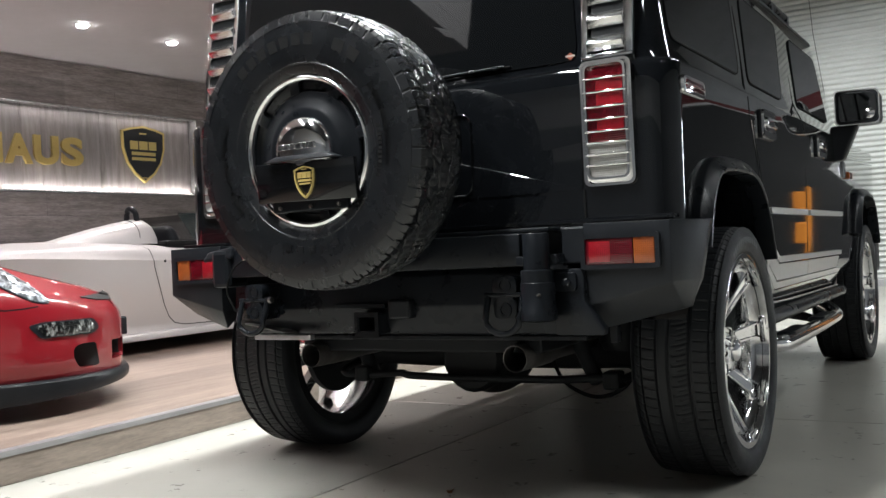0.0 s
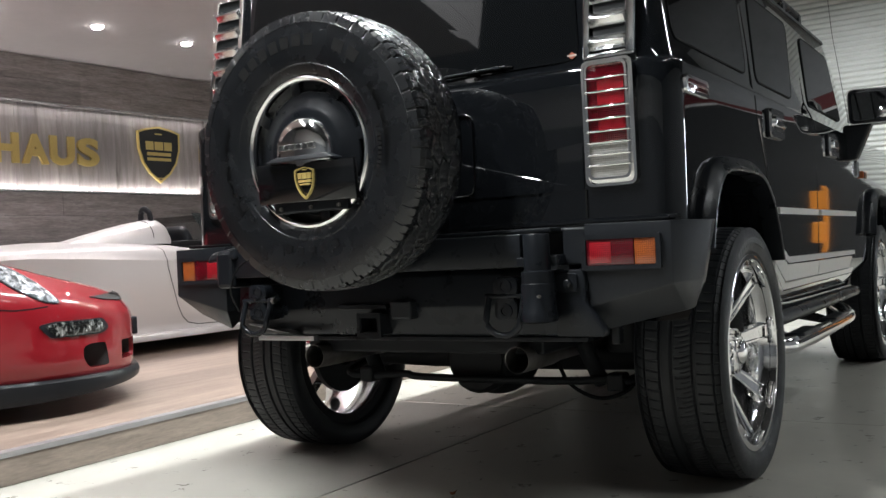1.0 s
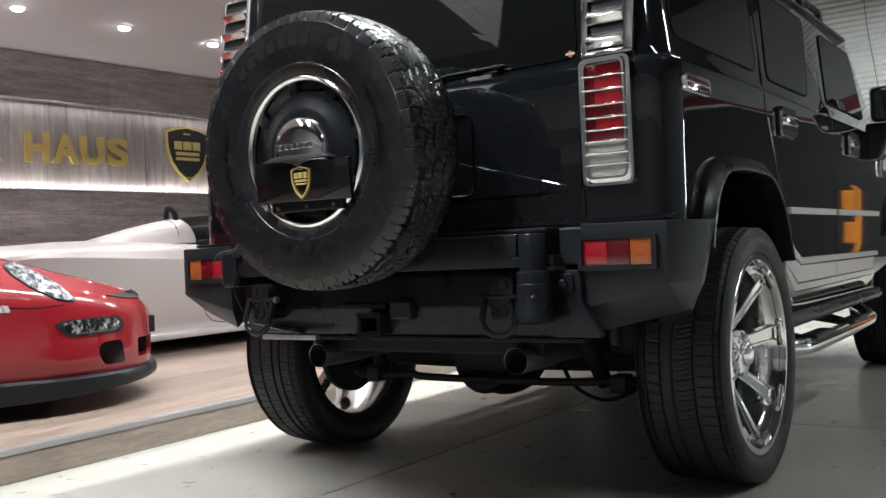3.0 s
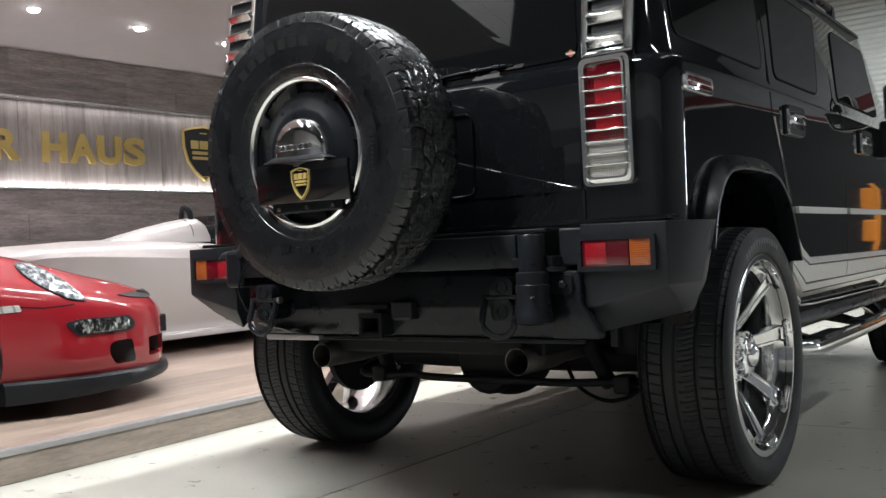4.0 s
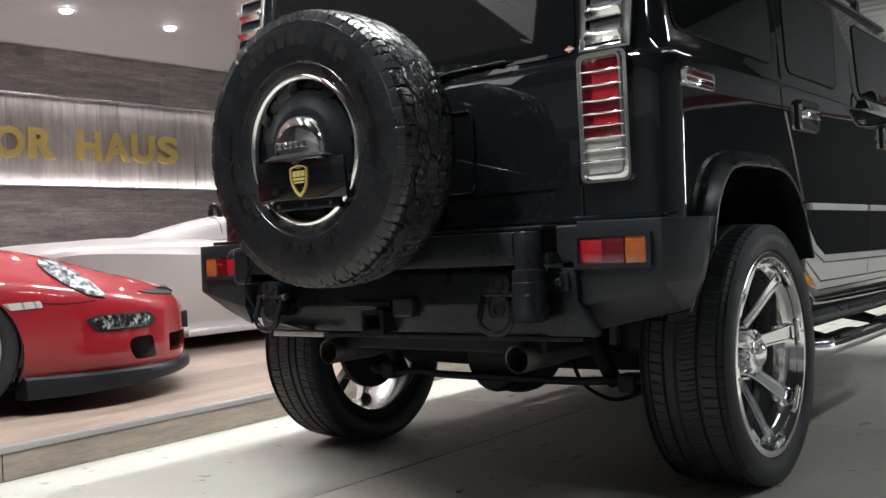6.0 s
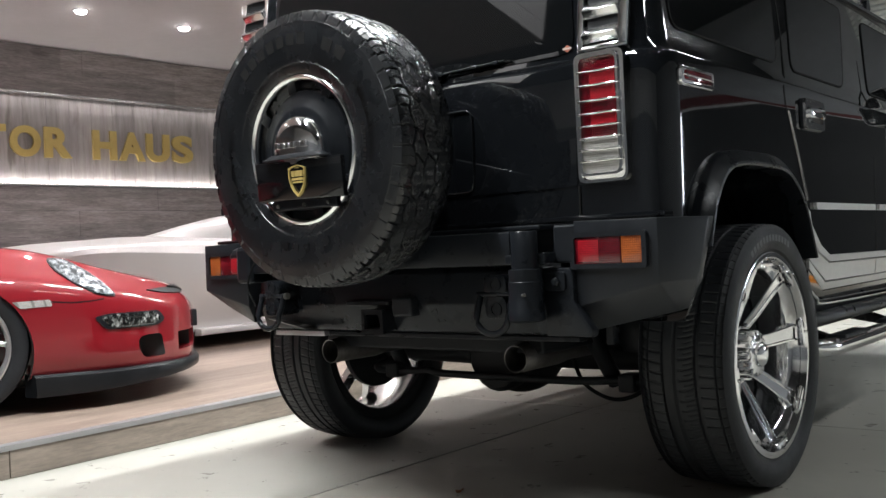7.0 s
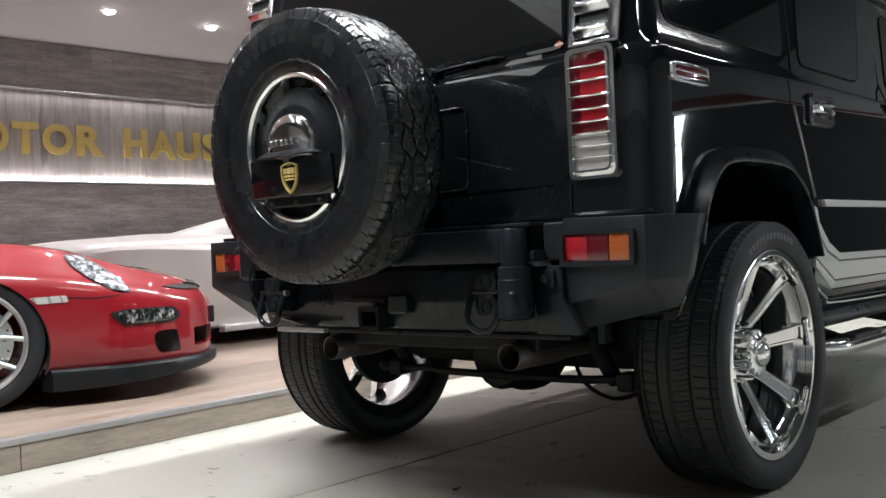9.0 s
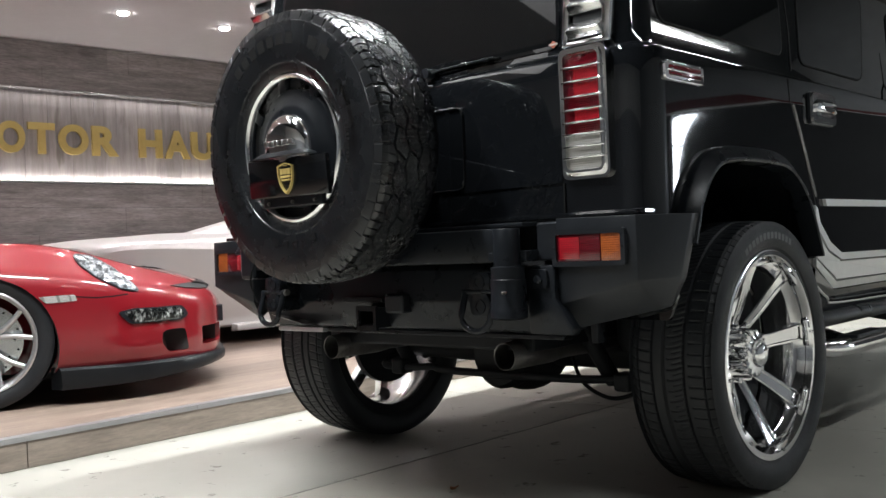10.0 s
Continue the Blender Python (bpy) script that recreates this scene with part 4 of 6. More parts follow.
for s in (-1, 1):
    part("quarter_window", side_panel(QUARTER, s, 0.003, 0.008), M_GLASS_SIDE, car, "dark tinted side glass")
    part("rear_door_window", side_panel(REAR_DOOR, s, 0.003, 0.008), M_GLASS_SIDE, car, "dark tinted side glass")
    part("front_door_window", side_panel(FRONT_DOOR, s, 0.003, 0.008), M_GLASS_SIDE, car, "dark tinted side glass")
    for win in (QUARTER, REAR_DOOR, FRONT_DOOR):
        part("window_seal", line_strip(win + win[:1], s, 0.005, 0.0034), M_GASKET, car, "black rubber window seal")
    part("door_gap", line_strip([(1.20, 1.78), (1.18, 1.59), (1.165, 1.47), (1.12, 1.325)], s, 0.008, 0.0012), M_GASKET, car)
    part("door_gap", line_strip([(1.0, 1.28), (1.008, 1.21), (1.09, 1.068), (1.18, 0.893), (1.24, 0.772), (1.32, 0.715)], s, 0.008, 0.0012), M_GASKET, car)
    part("door_edge", line_strip([(1.035, 1.20), (1.11, 1.068), (1.20, 0.90)], s, 0.004, 0.004), M_CHROME, car, "thin bright door edge guard")
    part("door_gap", line_strip([(2.14, 1.78), (2.08, 1.38), (2.05, 1.28), (2.04, 0.9), (2.04, 0.70)], s, 0.008, 0.0012), M_GASKET, car)
    part("door_gap", line_strip([(3.10, 1.31), (3.10, 0.70)], s, 0.008, 0.0012), M_GASKET, car)
    part("belt_line", line_strip([(0.2, 1.300), (3.3, 1.300)], s, 0.006, 0.001), M_GASKET, car)
    part("side_moulding", side_panel(round_poly([(1.26, 0.868), (2.0, 0.868), (2.0, 0.892), (1.25, 0.892)], 0.006), s, 0.012, 0.016), M_POLISHED, car, "bright chrome door strip")
    part("side_moulding", side_panel(round_poly([(2.06, 0.868), (3.02, 0.868), (3.02, 0.892), (2.06, 0.892)], 0.006), s, 0.012, 0.016), M_POLISHED, car, "bright chrome door strip")
    # bright rocker panels in two steps, curving up round the wheel arch
    part("rocker_trim", side_panel([(1.165, 0.87), (1.185, 0.86), (1.205, 0.812), (1.295, 0.742), (1.40, 0.702), (2.96, 0.69), (2.96, 0.668), (1.40, 0.678), (1.28, 0.716), (1.175, 0.80)], s, 0.010, 0.02), M_POLISHED, car, "polished rocker trim")
    part("rocker_panel", side_panel([(1.18, 0.785), (1.28, 0.710), (1.40, 0.672), (2.01, 0.666), (2.01, 0.606), (1.37, 0.611), (1.19, 0.69)], s, 0.006, 0.02), M_POLISHED, car, "polished steel rocker panel")
    part("rocker_panel", side_panel([(2.02, 0.666), (2.9, 0.66), (2.84, 0.604), (2.02, 0.606)], s, 0.006, 0.02), M_POLISHED, car, "polished steel rocker panel")
    part("rocker_trim", side_panel([(1.165, 0.69), (1.357, 0.603), (2.96, 0.598), (2.96, 0.574), (1.357, 0.577), (1.165, 0.662)], s, 0.010, 0.02), M_POLISHED, car, "polished rocker trim")
    part("sill_skirt", side_panel([(1.15, 0.658), (1.357, 0.573), (2.96, 0.570), (2.96, 0.505), (1.475, 0.522), (1.293, 0.550), (1.152, 0.613)], s, 0.012, 0.03), M_PAINT, car, "black sill skirt")
    part("skirt_lip", tube(smooth_path([(0.926 * s, 1.152, 0.613), (0.918 * s, 1.293, 0.550), (0.910 * s, 1.475, 0.522), (0.906 * s, 2.96, 0.505)], 5), 0.0045, 8), M_POLISHED, car, "thin bright skirt edge", 60)
    sill = hexa([(0.80 * s, 1.10, 0.44), (0.88 * s, 1.14, 0.44), (0.88 * s, 3.1, 0.44), (0.80 * s, 3.1, 0.44), (0.80 * s, 1.10, 0.556), (0.89 * s, 1.12, 0.556), (0.89 * s, 3.1, 0.556), (0.80 * s, 3.1, 0.556)], 0.012)
    part("sill", sill, M_PLASTIC, car, "black sill")
    part("sill_tube", tube([(0.90 * s, 1.16, 0.485), (0.925 * s, 1.25, 0.478), (0.925 * s, 2.95, 0.478)], 0.028, 12), M_STEEL_BLACK, car, "black round rock rail", 60)
    # tubular chrome step with tread pads
    bar = tube(smooth_path([(0.78 * s, 1.24, 0.42), (0.87 * s, 1.25, 0.385), (0.935 * s, 1.31, 0.372), (0.95 * s, 1.6, 0.37), (0.95 * s, 2.4, 0.37), (0.935 * s, 2.66, 0.38), (0.85 * s, 2.78, 0.42)], 6), 0.033, 14)
    part("side_step", bar, M_CHROME, car, "round chrome side step", 60)
    for y0, y1 in ((1.38, 1.72), (2.05, 2.4)):
        part("step_pad", hexa([(0.905 * s, y0, 0.398), (0.985 * s, y0, 0.398), (0.985 * s, y1, 0.398), (0.905 * s, y1, 0.398), (0.915 * s, y0 + 0.02, 0.410), (0.978 * s, y0 + 0.02, 0.410), (0.978 * s, y1 - 0.02, 0.410), (0.915 * s, y1 - 0.02, 0.410)], 0.004), M_PLASTIC, car, "black tread pad")
    for y in (1.5, 2.3):
        part("step_bracket", hexa([(0.7 * s, y - 0.03, 0.40), (0.93 * s, y - 0.03, 0.36), (0.93 * s, y + 0.03, 0.36), (0.7 * s, y + 0.03, 0.40), (0.7 * s, y - 0.03, 0.46), (0.93 * s, y - 0.03, 0.385), (0.93 * s, y + 0.03, 0.385), (0.7 * s, y + 0.03, 0.46)], 0.004), M_STEEL_BLACK, car)
    # side marker lamp
    mk = part("side_marker", prism(round_poly([(0.195, 1.199), (0.405, 1.199), (0.405, 1.250), (0.195, 1.250)], 0.014), "x", min(0.93 * s, 0.946 * s), max(0.93 * s, 0.946 * s), 0.003), M_CHROME, car, "chrome-framed red side marker", 40)
    part("marker_lens", prism(round_poly([(0.212, 1.210), (0.388, 1.210), (0.388, 1.239), (0.212, 1.239)], 0.008), "x", min(0.944 * s, 0.9485 * s), max(0.944 * s, 0.9485 * s), 0.002), M_LENS_RED, mk, smooth=40)
    part("marker_bar", box(min(0.947 * s, 0.951 * s), max(0.947 * s, 0.951 * s), 0.205, 0.395, 1.222, 1.2275, 0.002), M_CHROME, mk)
    for y in (0.221, 0.378):
        part("marker_screw", lathe([(0.006, 0), (0.005, 0.004)], "x", 10, (0.9475 * s, y, 1.225)), M_CHROME_DULL, mk)
    # door handles
    for y in (1.15, 2.32):
        h = part("door_handle", prism(round_poly([(y, 1.145), (y + 0.21, 1.145), (y + 0.21, 1.255), (y, 1.255)], 0.02), "x", min(0.93 * s, 0.945 * s), max(0.93 * s, 0.945 * s), 0.004), M_PLASTIC, car, "chrome door handle in black recess", 40)
        part("handle_rim", frame_bar([(u, v) for u, v in round_poly([(y + 0.003, 1.148), (y + 0.207, 1.148), (y + 0.207, 1.252), (y + 0.003, 1.252)], 0.018)], 0.022, "x", 0.944 * s, 0.954 * s), M_CHROME, h)
        part("grip", box(min(0.947 * s, 0.966 * s), max(0.947 * s, 0.966 * s), y + 0.02, y + 0.19, 1.185, 1.222, 0.008), M_CHROME, h, smooth=40)
        part("lock", lathe([(0.013, 0), (0.012, 0.008)], "x", 16, (min(0.945 * s, 0.953 * s) if s > 0 else 0.945 * s - 0.008, y + 0.07, 1.165)), M_CHROME, h)
    # roof rail and gutter
    part("roof_rail", tube([(0.74 * s, 0.35, 1.875), (0.76 * s, 0.45, 1.90), (0.76 * s, 2.7, 1.90), (0.74 * s, 2.8, 1.875)], 0.017, 10), M_STEEL_BLACK, car, "black roof rail", 60)
    for k in range(7):
        part("rail_foot", box(min(0.745 * s, 0.775 * s), max(0.745 * s, 0.775 * s), 0.5 + 0.36 * k, 0.56 + 0.36 * k, 1.83, 1.895, 0.005), M_STEEL_BLACK, car)
    part("gutter", line_strip([(0.3, 1.783), (2.9, 1.783)], s, 0.02, 0.012), M_PLASTIC, car, "black roof gutter")
    # door mirror
    mir = part("door_mirror", prism(round_poly([(0.955 * s, 1.335), (1.165 * s, 1.335), (1.165 * s, 1.505), (0.955 * s, 1.515)], 0.03), "y", 2.86, 3.0, 0.012, 3), M_PLASTIC, car, "large black door mirror", 40)
    part("mirror_glass", prism(round_poly([(0.972 * s, 1.352), (1.150 * s, 1.352), (1.150 * s, 1.49), (0.972 * s, 1.498)], 0.022), "y", 2.855, 2.861), material("mirror_glass", (0.09, 0.095, 0.1), 0.03, 1.0), mir)
    part("spot_mirror", lathe([(0.026, 2.8545), (0.026, 2.851), (0.014, 2.848), (0.001, 2.847)], "y", 20, (1.118 * s, 0, 1.385)), M_CHROME, mir, "round blind-spot mirror", 60)
    part("mirror_rim", frame_bar(round_poly([(0.952 * s, 1.332), (1.168 * s, 1.332), (1.168 * s, 1.508), (0.952 * s, 1.518)], 0.03), 0.006, "y", 2.852, 2.862), M_CHROME, mir, "chrome rim")
    part("mirror_arm", hexa([(0.90 * s, 2.89, 1.15), (0.98 * s, 2.89, 1.16), (0.98 * s, 2.97, 1.16), (0.90 * s, 2.97, 1.15), (0.92 * s, 2.89, 1.34), (1.06 * s, 2.89, 1.34), (1.06 * s, 2.97, 1.34), (0.92 * s, 2.97, 1.34)], 0.012), M_PLASTIC, mir, "black mirror arm")
    part("fender_vent", box(min(0.925 * s, 0.945 * s), max(0.925 * s, 0.945 * s), 3.14, 3.20, 1.08, 1.17, 0.006), M_CHROME_DULL, car, "chrome fender vent")
    part("front_marker", box(min(0.925 * s, 0.95 * s), max(0.925 * s, 0.95 * s), 3.3, 3.42, 1.08, 1.12, 0.005), M_LENS_AMBER, car, "amber front side marker")

# bonnet, front and screen, away from the camera
part("bonnet", hexa([(-0.84, 3.5, 1.292), (0.84, 3.5, 1.292), (0.80, 4.47, 1.292), (-0.80, 4.47, 1.292), (-0.76, 3.5, 1.40), (0.76, 3.5, 1.40), (0.70, 4.42, 1.34), (-0.70, 4.42, 1.34)], 0.03), M_PAINT, car, smooth=35)
part("front_bumper", box(-0.93, 0.93, 4.5, 4.72, 0.5, 0.82, 0.03), M_PLASTIC, car)
part("windscreen", hexa([(-0.80, 3.37, 1.36), (0.80, 3.37, 1.36), (0.80, 3.41, 1.36), (-0.80, 3.41, 1.36), (-0.73, 3.03, 1.74), (0.73, 3.03, 1.74), (0.73, 3.07, 1.74), (-0.73, 3.07, 1.74)], 0.01), M_GLASS, car)
part("grille", box(-0.7, 0.7, 4.545, 4.6, 0.9, 1.2, 0.02), M_CHROME, car)

# ---- tail ----
part("tailgate", rear_panel(round_poly([(-0.662, 0.945), (0.662, 0.945), (0.662, 1.305), (-0.662, 1.305)], 0.012), 0.004, 0.012), M_PAINT, car, "black tailgate skin")
part("rear_valance", rear_panel([(-0.668, 0.86), (0.668, 0.86), (0.668, 0.936), (-0.668, 0.936)], 0.004, 0.012), M_PAINT, car)
part("rear_window", rear_panel(round_poly([(-0.655, 1.322), (0.655, 1.322), (0.62, 1.765), (-0.62, 1.765)], 0.05), 0.004, 0.014), M_GLASS, car, "dark tinted rear glass")
recess = round_poly([(-0.33, 0.955), (0.30, 0.955), (0.30, 1.205), (-0.33, 1.205)], 0.03)
part("plate_recess_lip", tube([(x, rear_y(z) - 0.005, z) for x, z in recess], 0.0035, 6, True), M_PAINT, car, smooth=60)
part("step_ledge", box(-0.66, 0.93, 0.085, 0.14, 0.846, 0.862, 0.004), M_PAINT, car)
part("quarter_panel_gap", rear_panel([(0.664, 0.86), (0.669, 0.86), (0.669, 0.945), (0.664, 0.945)], 0.0045, 0.004), M_GASKET, car)

# wiper
wip = part("wiper_arm", tube([(0.16, 0.122, 1.326), (0.22, 0.12, 1.332), (0.42, 0.128, 1.336)], 0.0035, 8), M_PLASTIC, car, "black rear wiper", 60)
part("wiper_blade", box(0.0, 0.44, 0.130, 0.138, 1.331, 1.336, 0.0015), M_GASKET, wip)
for x in (0.17, 0.30, 0.38):
    part("wiper_clip", box(x, x + 0.022, 0.118, 0.134, 1.329, 1.3385, 0.002), M_CHROME_DULL if x == 0.30 else M_PLASTIC, wip)
part("wiper_pivot", lathe([(0.016, 0.105), (0.016, 0.14)], "y", 14, (0.16, 0, 1.328)), M_PLASTIC, wip)

# sticker on the glass: a plain shield of three shapes
st = part("sticker", prism([(0.621, 1.336), (0.628, 1.3295), (0.634, 1.3255), (0.640, 1.3295), (0.647, 1.336), (0.640, 1.3425), (0.634, 1.3465), (0.628, 1.3425)], "y", rear_y(1.33) - 0.0062, rear_y(1.33) - 0.005), M_STICKER, car, "small orange and white sticker")
part("sticker_bar", box(0.6195, 0.6485, rear_y(1.33) - 0.0072, rear_y(1.33) - 0.0065, 1.3335, 1.3385), M_STICKER_W, st)


def tail_lamp(s):
    yb = rear_y(1.1)
    X0, X1 = 0.676, 0.822
    sx = lambda a, c: (min(a * s, c * s), max(a * s, c * s))
    house = part("tail_lamp", prism([(s * x, z) for x, z in round_poly([(X0, 0.953), (X1, 0.953), (X1, 1.304), (X0, 1.304)], 0.022)], "y", yb - 0.012, yb + 0.03, 0.004), M_CHROME, car, "tall chrome-framed red and clear tail lamp", 40)
    a, c = sx(0.690, 0.806)
    part("red_lens", box(a, c, yb - 0.017, yb - 0.009, 1.072, 1.293, 0.004), M_LENS_RED, house, smooth=40)
    for zc, w in ((1.232, 0.03), (1.193, 0.032), (1.12, 0.03)):
        part("bulb_glow", box(a + 0.03, c - 0.008, yb - 0.0185, yb - 0.0168, zc - w / 2, zc + w / 2, 0.0005, 1), M_LENS_RED2, house, "brighter red reflector")
    part("clear_lens", prism([(s * x, z) for x, z in round_poly([(0.69, 0.974), (0.806, 0.974), (0.806, 1.070), (0.69, 1.070)], 0.018)], "y", yb - 0.017, yb - 0.009, 0.003), M_LENS_CLEAR, house, smooth=40)
    part("bezel", frame_bar([(s * x, z) for x, z in round_poly([(0.686, 0.968), (0.811, 0.968), (0.811, 1.297), (0.686, 1.297)], 0.02)], 0.006, "y", yb - 0.026, yb - 0.01), M_CHROME, house, smooth=40)
    part("outer_rim", frame_bar([(s * x, z) for x, z in round_poly([(X0 - 0.003, 0.950), (X1 + 0.003, 0.950), (X1 + 0.003, 1.306), (X0 - 0.003, 1.306)], 0.024)], 0.007, "y", yb - 0.018, yb), M_CHROME, house, smooth=40)
    for z in (1.252, 1.214, 1.172, 1.137, 1.103, 1.071, 1.038, 1.008):
        part("guard_bar", box(*sx(0.684, 0.813), yb - 0.028, yb - 0.02, z - 0.003, z + 0.003, 0.0025), M_CHROME, house, smooth=40)
    # louvred chrome panel above the lamp, sloping with the glass
    def rear_box(x0, x1, z0, z1, proud, thick, bev):
        p = [(x0, rear_y(z0) - proud, z0), (x1, rear_y(z0) - proud, z0), (x1, rear_y(z0) - proud + thick, z0), (x0, rear_y(z0) - proud + thick, z0),
             (x0, rear_y(z1) - proud, z1), (x1, rear_y(z1) - proud, z1), (x1, rear_y(z1) - proud + thick, z1), (x0, rear_y(z1) - proud + thick, z1)]
        return hexa([(s * x, y, z) for x, y, z in p], bev)
    lou = part("louvre_panel", rear_box(0.70, 0.80, 1.325, 1.755, 0.008, 0.03, 0.0), M_DARK, car, "chrome louvred side grille")
    for x0, x1 in ((0.672, 0.692), (0.80, 0.826)):
        part("louvre_rail", rear_box(x0, x1, 1.318, 1.765, 0.02, 0.035, 0.004), M_CHROME, lou, smooth=40)
    part("louvre_end", rear_box(0.672, 0.826, 1.312, 1.33, 0.02, 0.035, 0.004), M_CHROME, lou, smooth=40)
    part("louvre_end", rear_box(0.672, 0.826, 1.752, 1.77, 0.02, 0.035, 0.004), M_CHROME, lou, smooth=40)
    for k in range(6):
        z = 1.335 + 0.069 * k
        y0, y1 = rear_y(z) - 0.028, rear_y(z + 0.06)
        p = [(0.692, y0 + 0.012, z), (0.80, y0 + 0.012, z), (0.80, y0 + 0.02, z), (0.692, y0 + 0.02, z), (0.692, y0 - 0.002, z + 0.012), (0.80, y0 - 0.002, z + 0.012), (0.80, y1 + 0.004, z + 0.058), (0.692, y1 + 0.004, z + 0.058)]
        p[4:6] = [(0.692, y0 - 0.006, z + 0.022), (0.80, y0 - 0.006, z + 0.022)]
        part("louvre", hexa([(s * x, y, zz) for x, y, zz in p], 0.003), M_CHROME_DULL, lou, smooth=40)


for s in (-1, 1):
    tail_lamp(s)

# ---- rear bumper ----
bumper = part("rear_bumper", prism([(0.05, 0.715), (0.042, 0.62), (0.07, 0.535), (0.10, 0.525), (0.20, 0.535), (0.20, 0.74), (0.12, 0.80), (0.07, 0.735)], "x", -0.64, 0.66, 0.006), M_STEEL_BLACK, car, "matt black off-road bumper beam", 35)
part("bumper_top", box(0.62, 0.69, 0.035, 0.16, 0.735, 0.838, 0.005), M_PLASTIC, bumper)
part("bumper_filler", box(-0.66, 0.66, 0.075, 0.16, 0.735, 0.84, 0.005), M_PLASTIC, bumper)


def corner(s):
    """The moulded bumper end with its lamp."""
    def at(x, y, z):
        return (s * x, y, z)
    b = bmesh.new()
    top = [(0.688, 0.032, 0.846), (0.935, 0.032, 0.843), (0.988, 0.225, 0.843), (0.988, 0.262, 0.843), (0.92, 0.26, 0.843), (0.688, 0.16, 0.846)]
    crease = [(0.688, 0.030, 0.615), (0.935, 0.030, 0.676), (0.962, 0.198, 0.676), (0.962, 0.23, 0.676), (0.90, 0.25, 0.66), (0.688, 0.16, 0.62)]
    low = [(0.72, 0.085, 0.548), (0.93, 0.145, 0.597), (0.944, 0.176, 0.601), (0.938, 0.21, 0.615), (0.86, 0.24, 0.65), (0.72, 0.16, 0.61)]
    rows = [[b.verts.new(at(*p)) for p in r] for r in (top, crease, low)]
    for p, q in zip(rows, rows[1:]):
        for i in range(6):
            b.faces.new((p[i], p[(i + 1) % 6], q[(i + 1) % 6], q[i]))
    b.faces.new(rows[0])
    b.faces.new(rows[-1][::-1])
    bmesh.ops.recalc_face_normals(b, faces=b.faces)
    bmesh.ops.bevel(b, geom=list(b.edges), offset=0.006, segments=2, affect="EDGES", profile=0.5, clamp_overlap=True)
    c = part("bumper_end", b, M_PLASTIC, car, "faceted black plastic bumper end", 30)
    bez = [(s * x, z) for x, z in round_poly([(0.682, 0.717), (0.908, 0.717), (0.908, 0.812), (0.682, 0.815)], 0.008)]
    part("lamp_bezel", frame_bar(bez, 0.013, "y", 0.018, 0.034), M_PLASTIC, c)
    sx = lambda a, d: (min(a * s, d * s), max(a * s, d * s))
    part("red_lens", box(*sx(0.696, 0.832), 0.022, 0.034, 0.729, 0.802, 0.003), M_LENS_RED, c, "red reflector lens", 40)
    part("inner_lens", box(*sx(0.706, 0.768), 0.0205, 0.0225, 0.736, 0.794, 0.001), M_LENS_RED2, c, "brighter red square", 40)
    part("amber_lens", box(*sx(0.834, 0.893), 0.022, 0.034, 0.729, 0.802, 0.003), M_LENS_AMBER, c, "amber turn lens", 40)
    for x in (0.689, 0.9):
        part("bezel_screw", lathe([(0.004, 0.0), (0.0035, -0.002)], "y", 8, (s * x, 0.0178, 0.766)), M_DARK, c)
    return c


for s in (-1, 1):
    corner(s)
    part("corner_pad", box(min(0.70 * s, 0.915 * s), max(0.70 * s, 0.915 * s), 0.075, 0.14, 0.846, 0.858, 0.004), M_PAINT, car)
# gusset and bolt plate beside the hinge
for s in (1,):
    part("gusset", prism([(s * 0.595, 0.722), (s * 0.682, 0.722), (s * 0.692, 0.70), (s * 0.692, 0.63), (s * 0.745, 0.555), (s * 0.742, 0.535), (s * 0.60, 0.535), (s * 0.60, 0.64)], "y", 0.012, 0.05, 0.006, 2), M_STEEL_BLACK, car, "black bumper gusset", 35)
    pl = part("bolt_plate", prism(round_poly([(s * 0.605, 0.66), (s * 0.672, 0.66), (s * 0.672, 0.712), (s * 0.605, 0.712)], 0.012), "y", 0.002, 0.014, 0.002), M_STEEL_BLACK, car)
    part("bolt", lathe([(0.013, 0.002), (0.013, -0.006), (0.008, -0.009)], "y", 6, (s * 0.645, 0, 0.685)), M_STEEL_BLACK, pl)
    part("lower_tab", box(min(s * 0.705, s * 0.728), max(s * 0.705, s * 0.728), 0.15, 0.19, 0.50, 0.56, 0.004), M_STEEL_BLACK, car)

# swing-out carrier: beam and hinge post
beam = part("carrier_beam", box(-0.60, 0.52, -0.03, 0.07, 0.733, 0.828, 0.008), M_STEEL_BLACK, car, "black swing-out tyre carrier beam", 35)
part("beam_cap", box(-0.62, 0.60, 0.0, 0.08, 0.829, 0.842, 0.004), M_STEEL_BLACK, beam)
part("carrier_plate", box(-0.16, 0.13, -0.02, 0.05, 0.82, 1.25, 0.01), M_STEEL_BLACK, beam)
hinge = part("hinge_post", lathe([(0.034, 0.826), (0.037, 0.822), (0.037, 0.725), (0.046, 0.722), (0.046, 0.690), (0.0485, 0.688), (0.0485, 0.612), (0.051, 0.609), (0.051, 0.585), (0.04, 0.58)], "z", 32, (0.575, -0.04, 0)), M_STEEL_BLACK, car, "black carrier hinge post", 40)
part("hinge_ear", box(0.515, 0.56, -0.05, 0.04, 0.735, 0.762, 0.004), M_STEEL_BLACK, hinge)
part("hinge_ear", box(0.59, 0.632, -0.03, 0.03, 0.735, 0.765, 0.004), M_STEEL_BLACK, hinge)
part("grease_nipple", lathe([(0.005, 0), (0.004, -0.012), (0.002, -0.016)], "y", 8, (0.6, -0.085, 0.655)), M_STEEL, hinge)
latch = part("carrier_latch", box(-0.66, -0.58, -0.045, 0.06, 0.70, 0.83, 0.015), M_STEEL_BLACK, car, "black carrier latch housing")
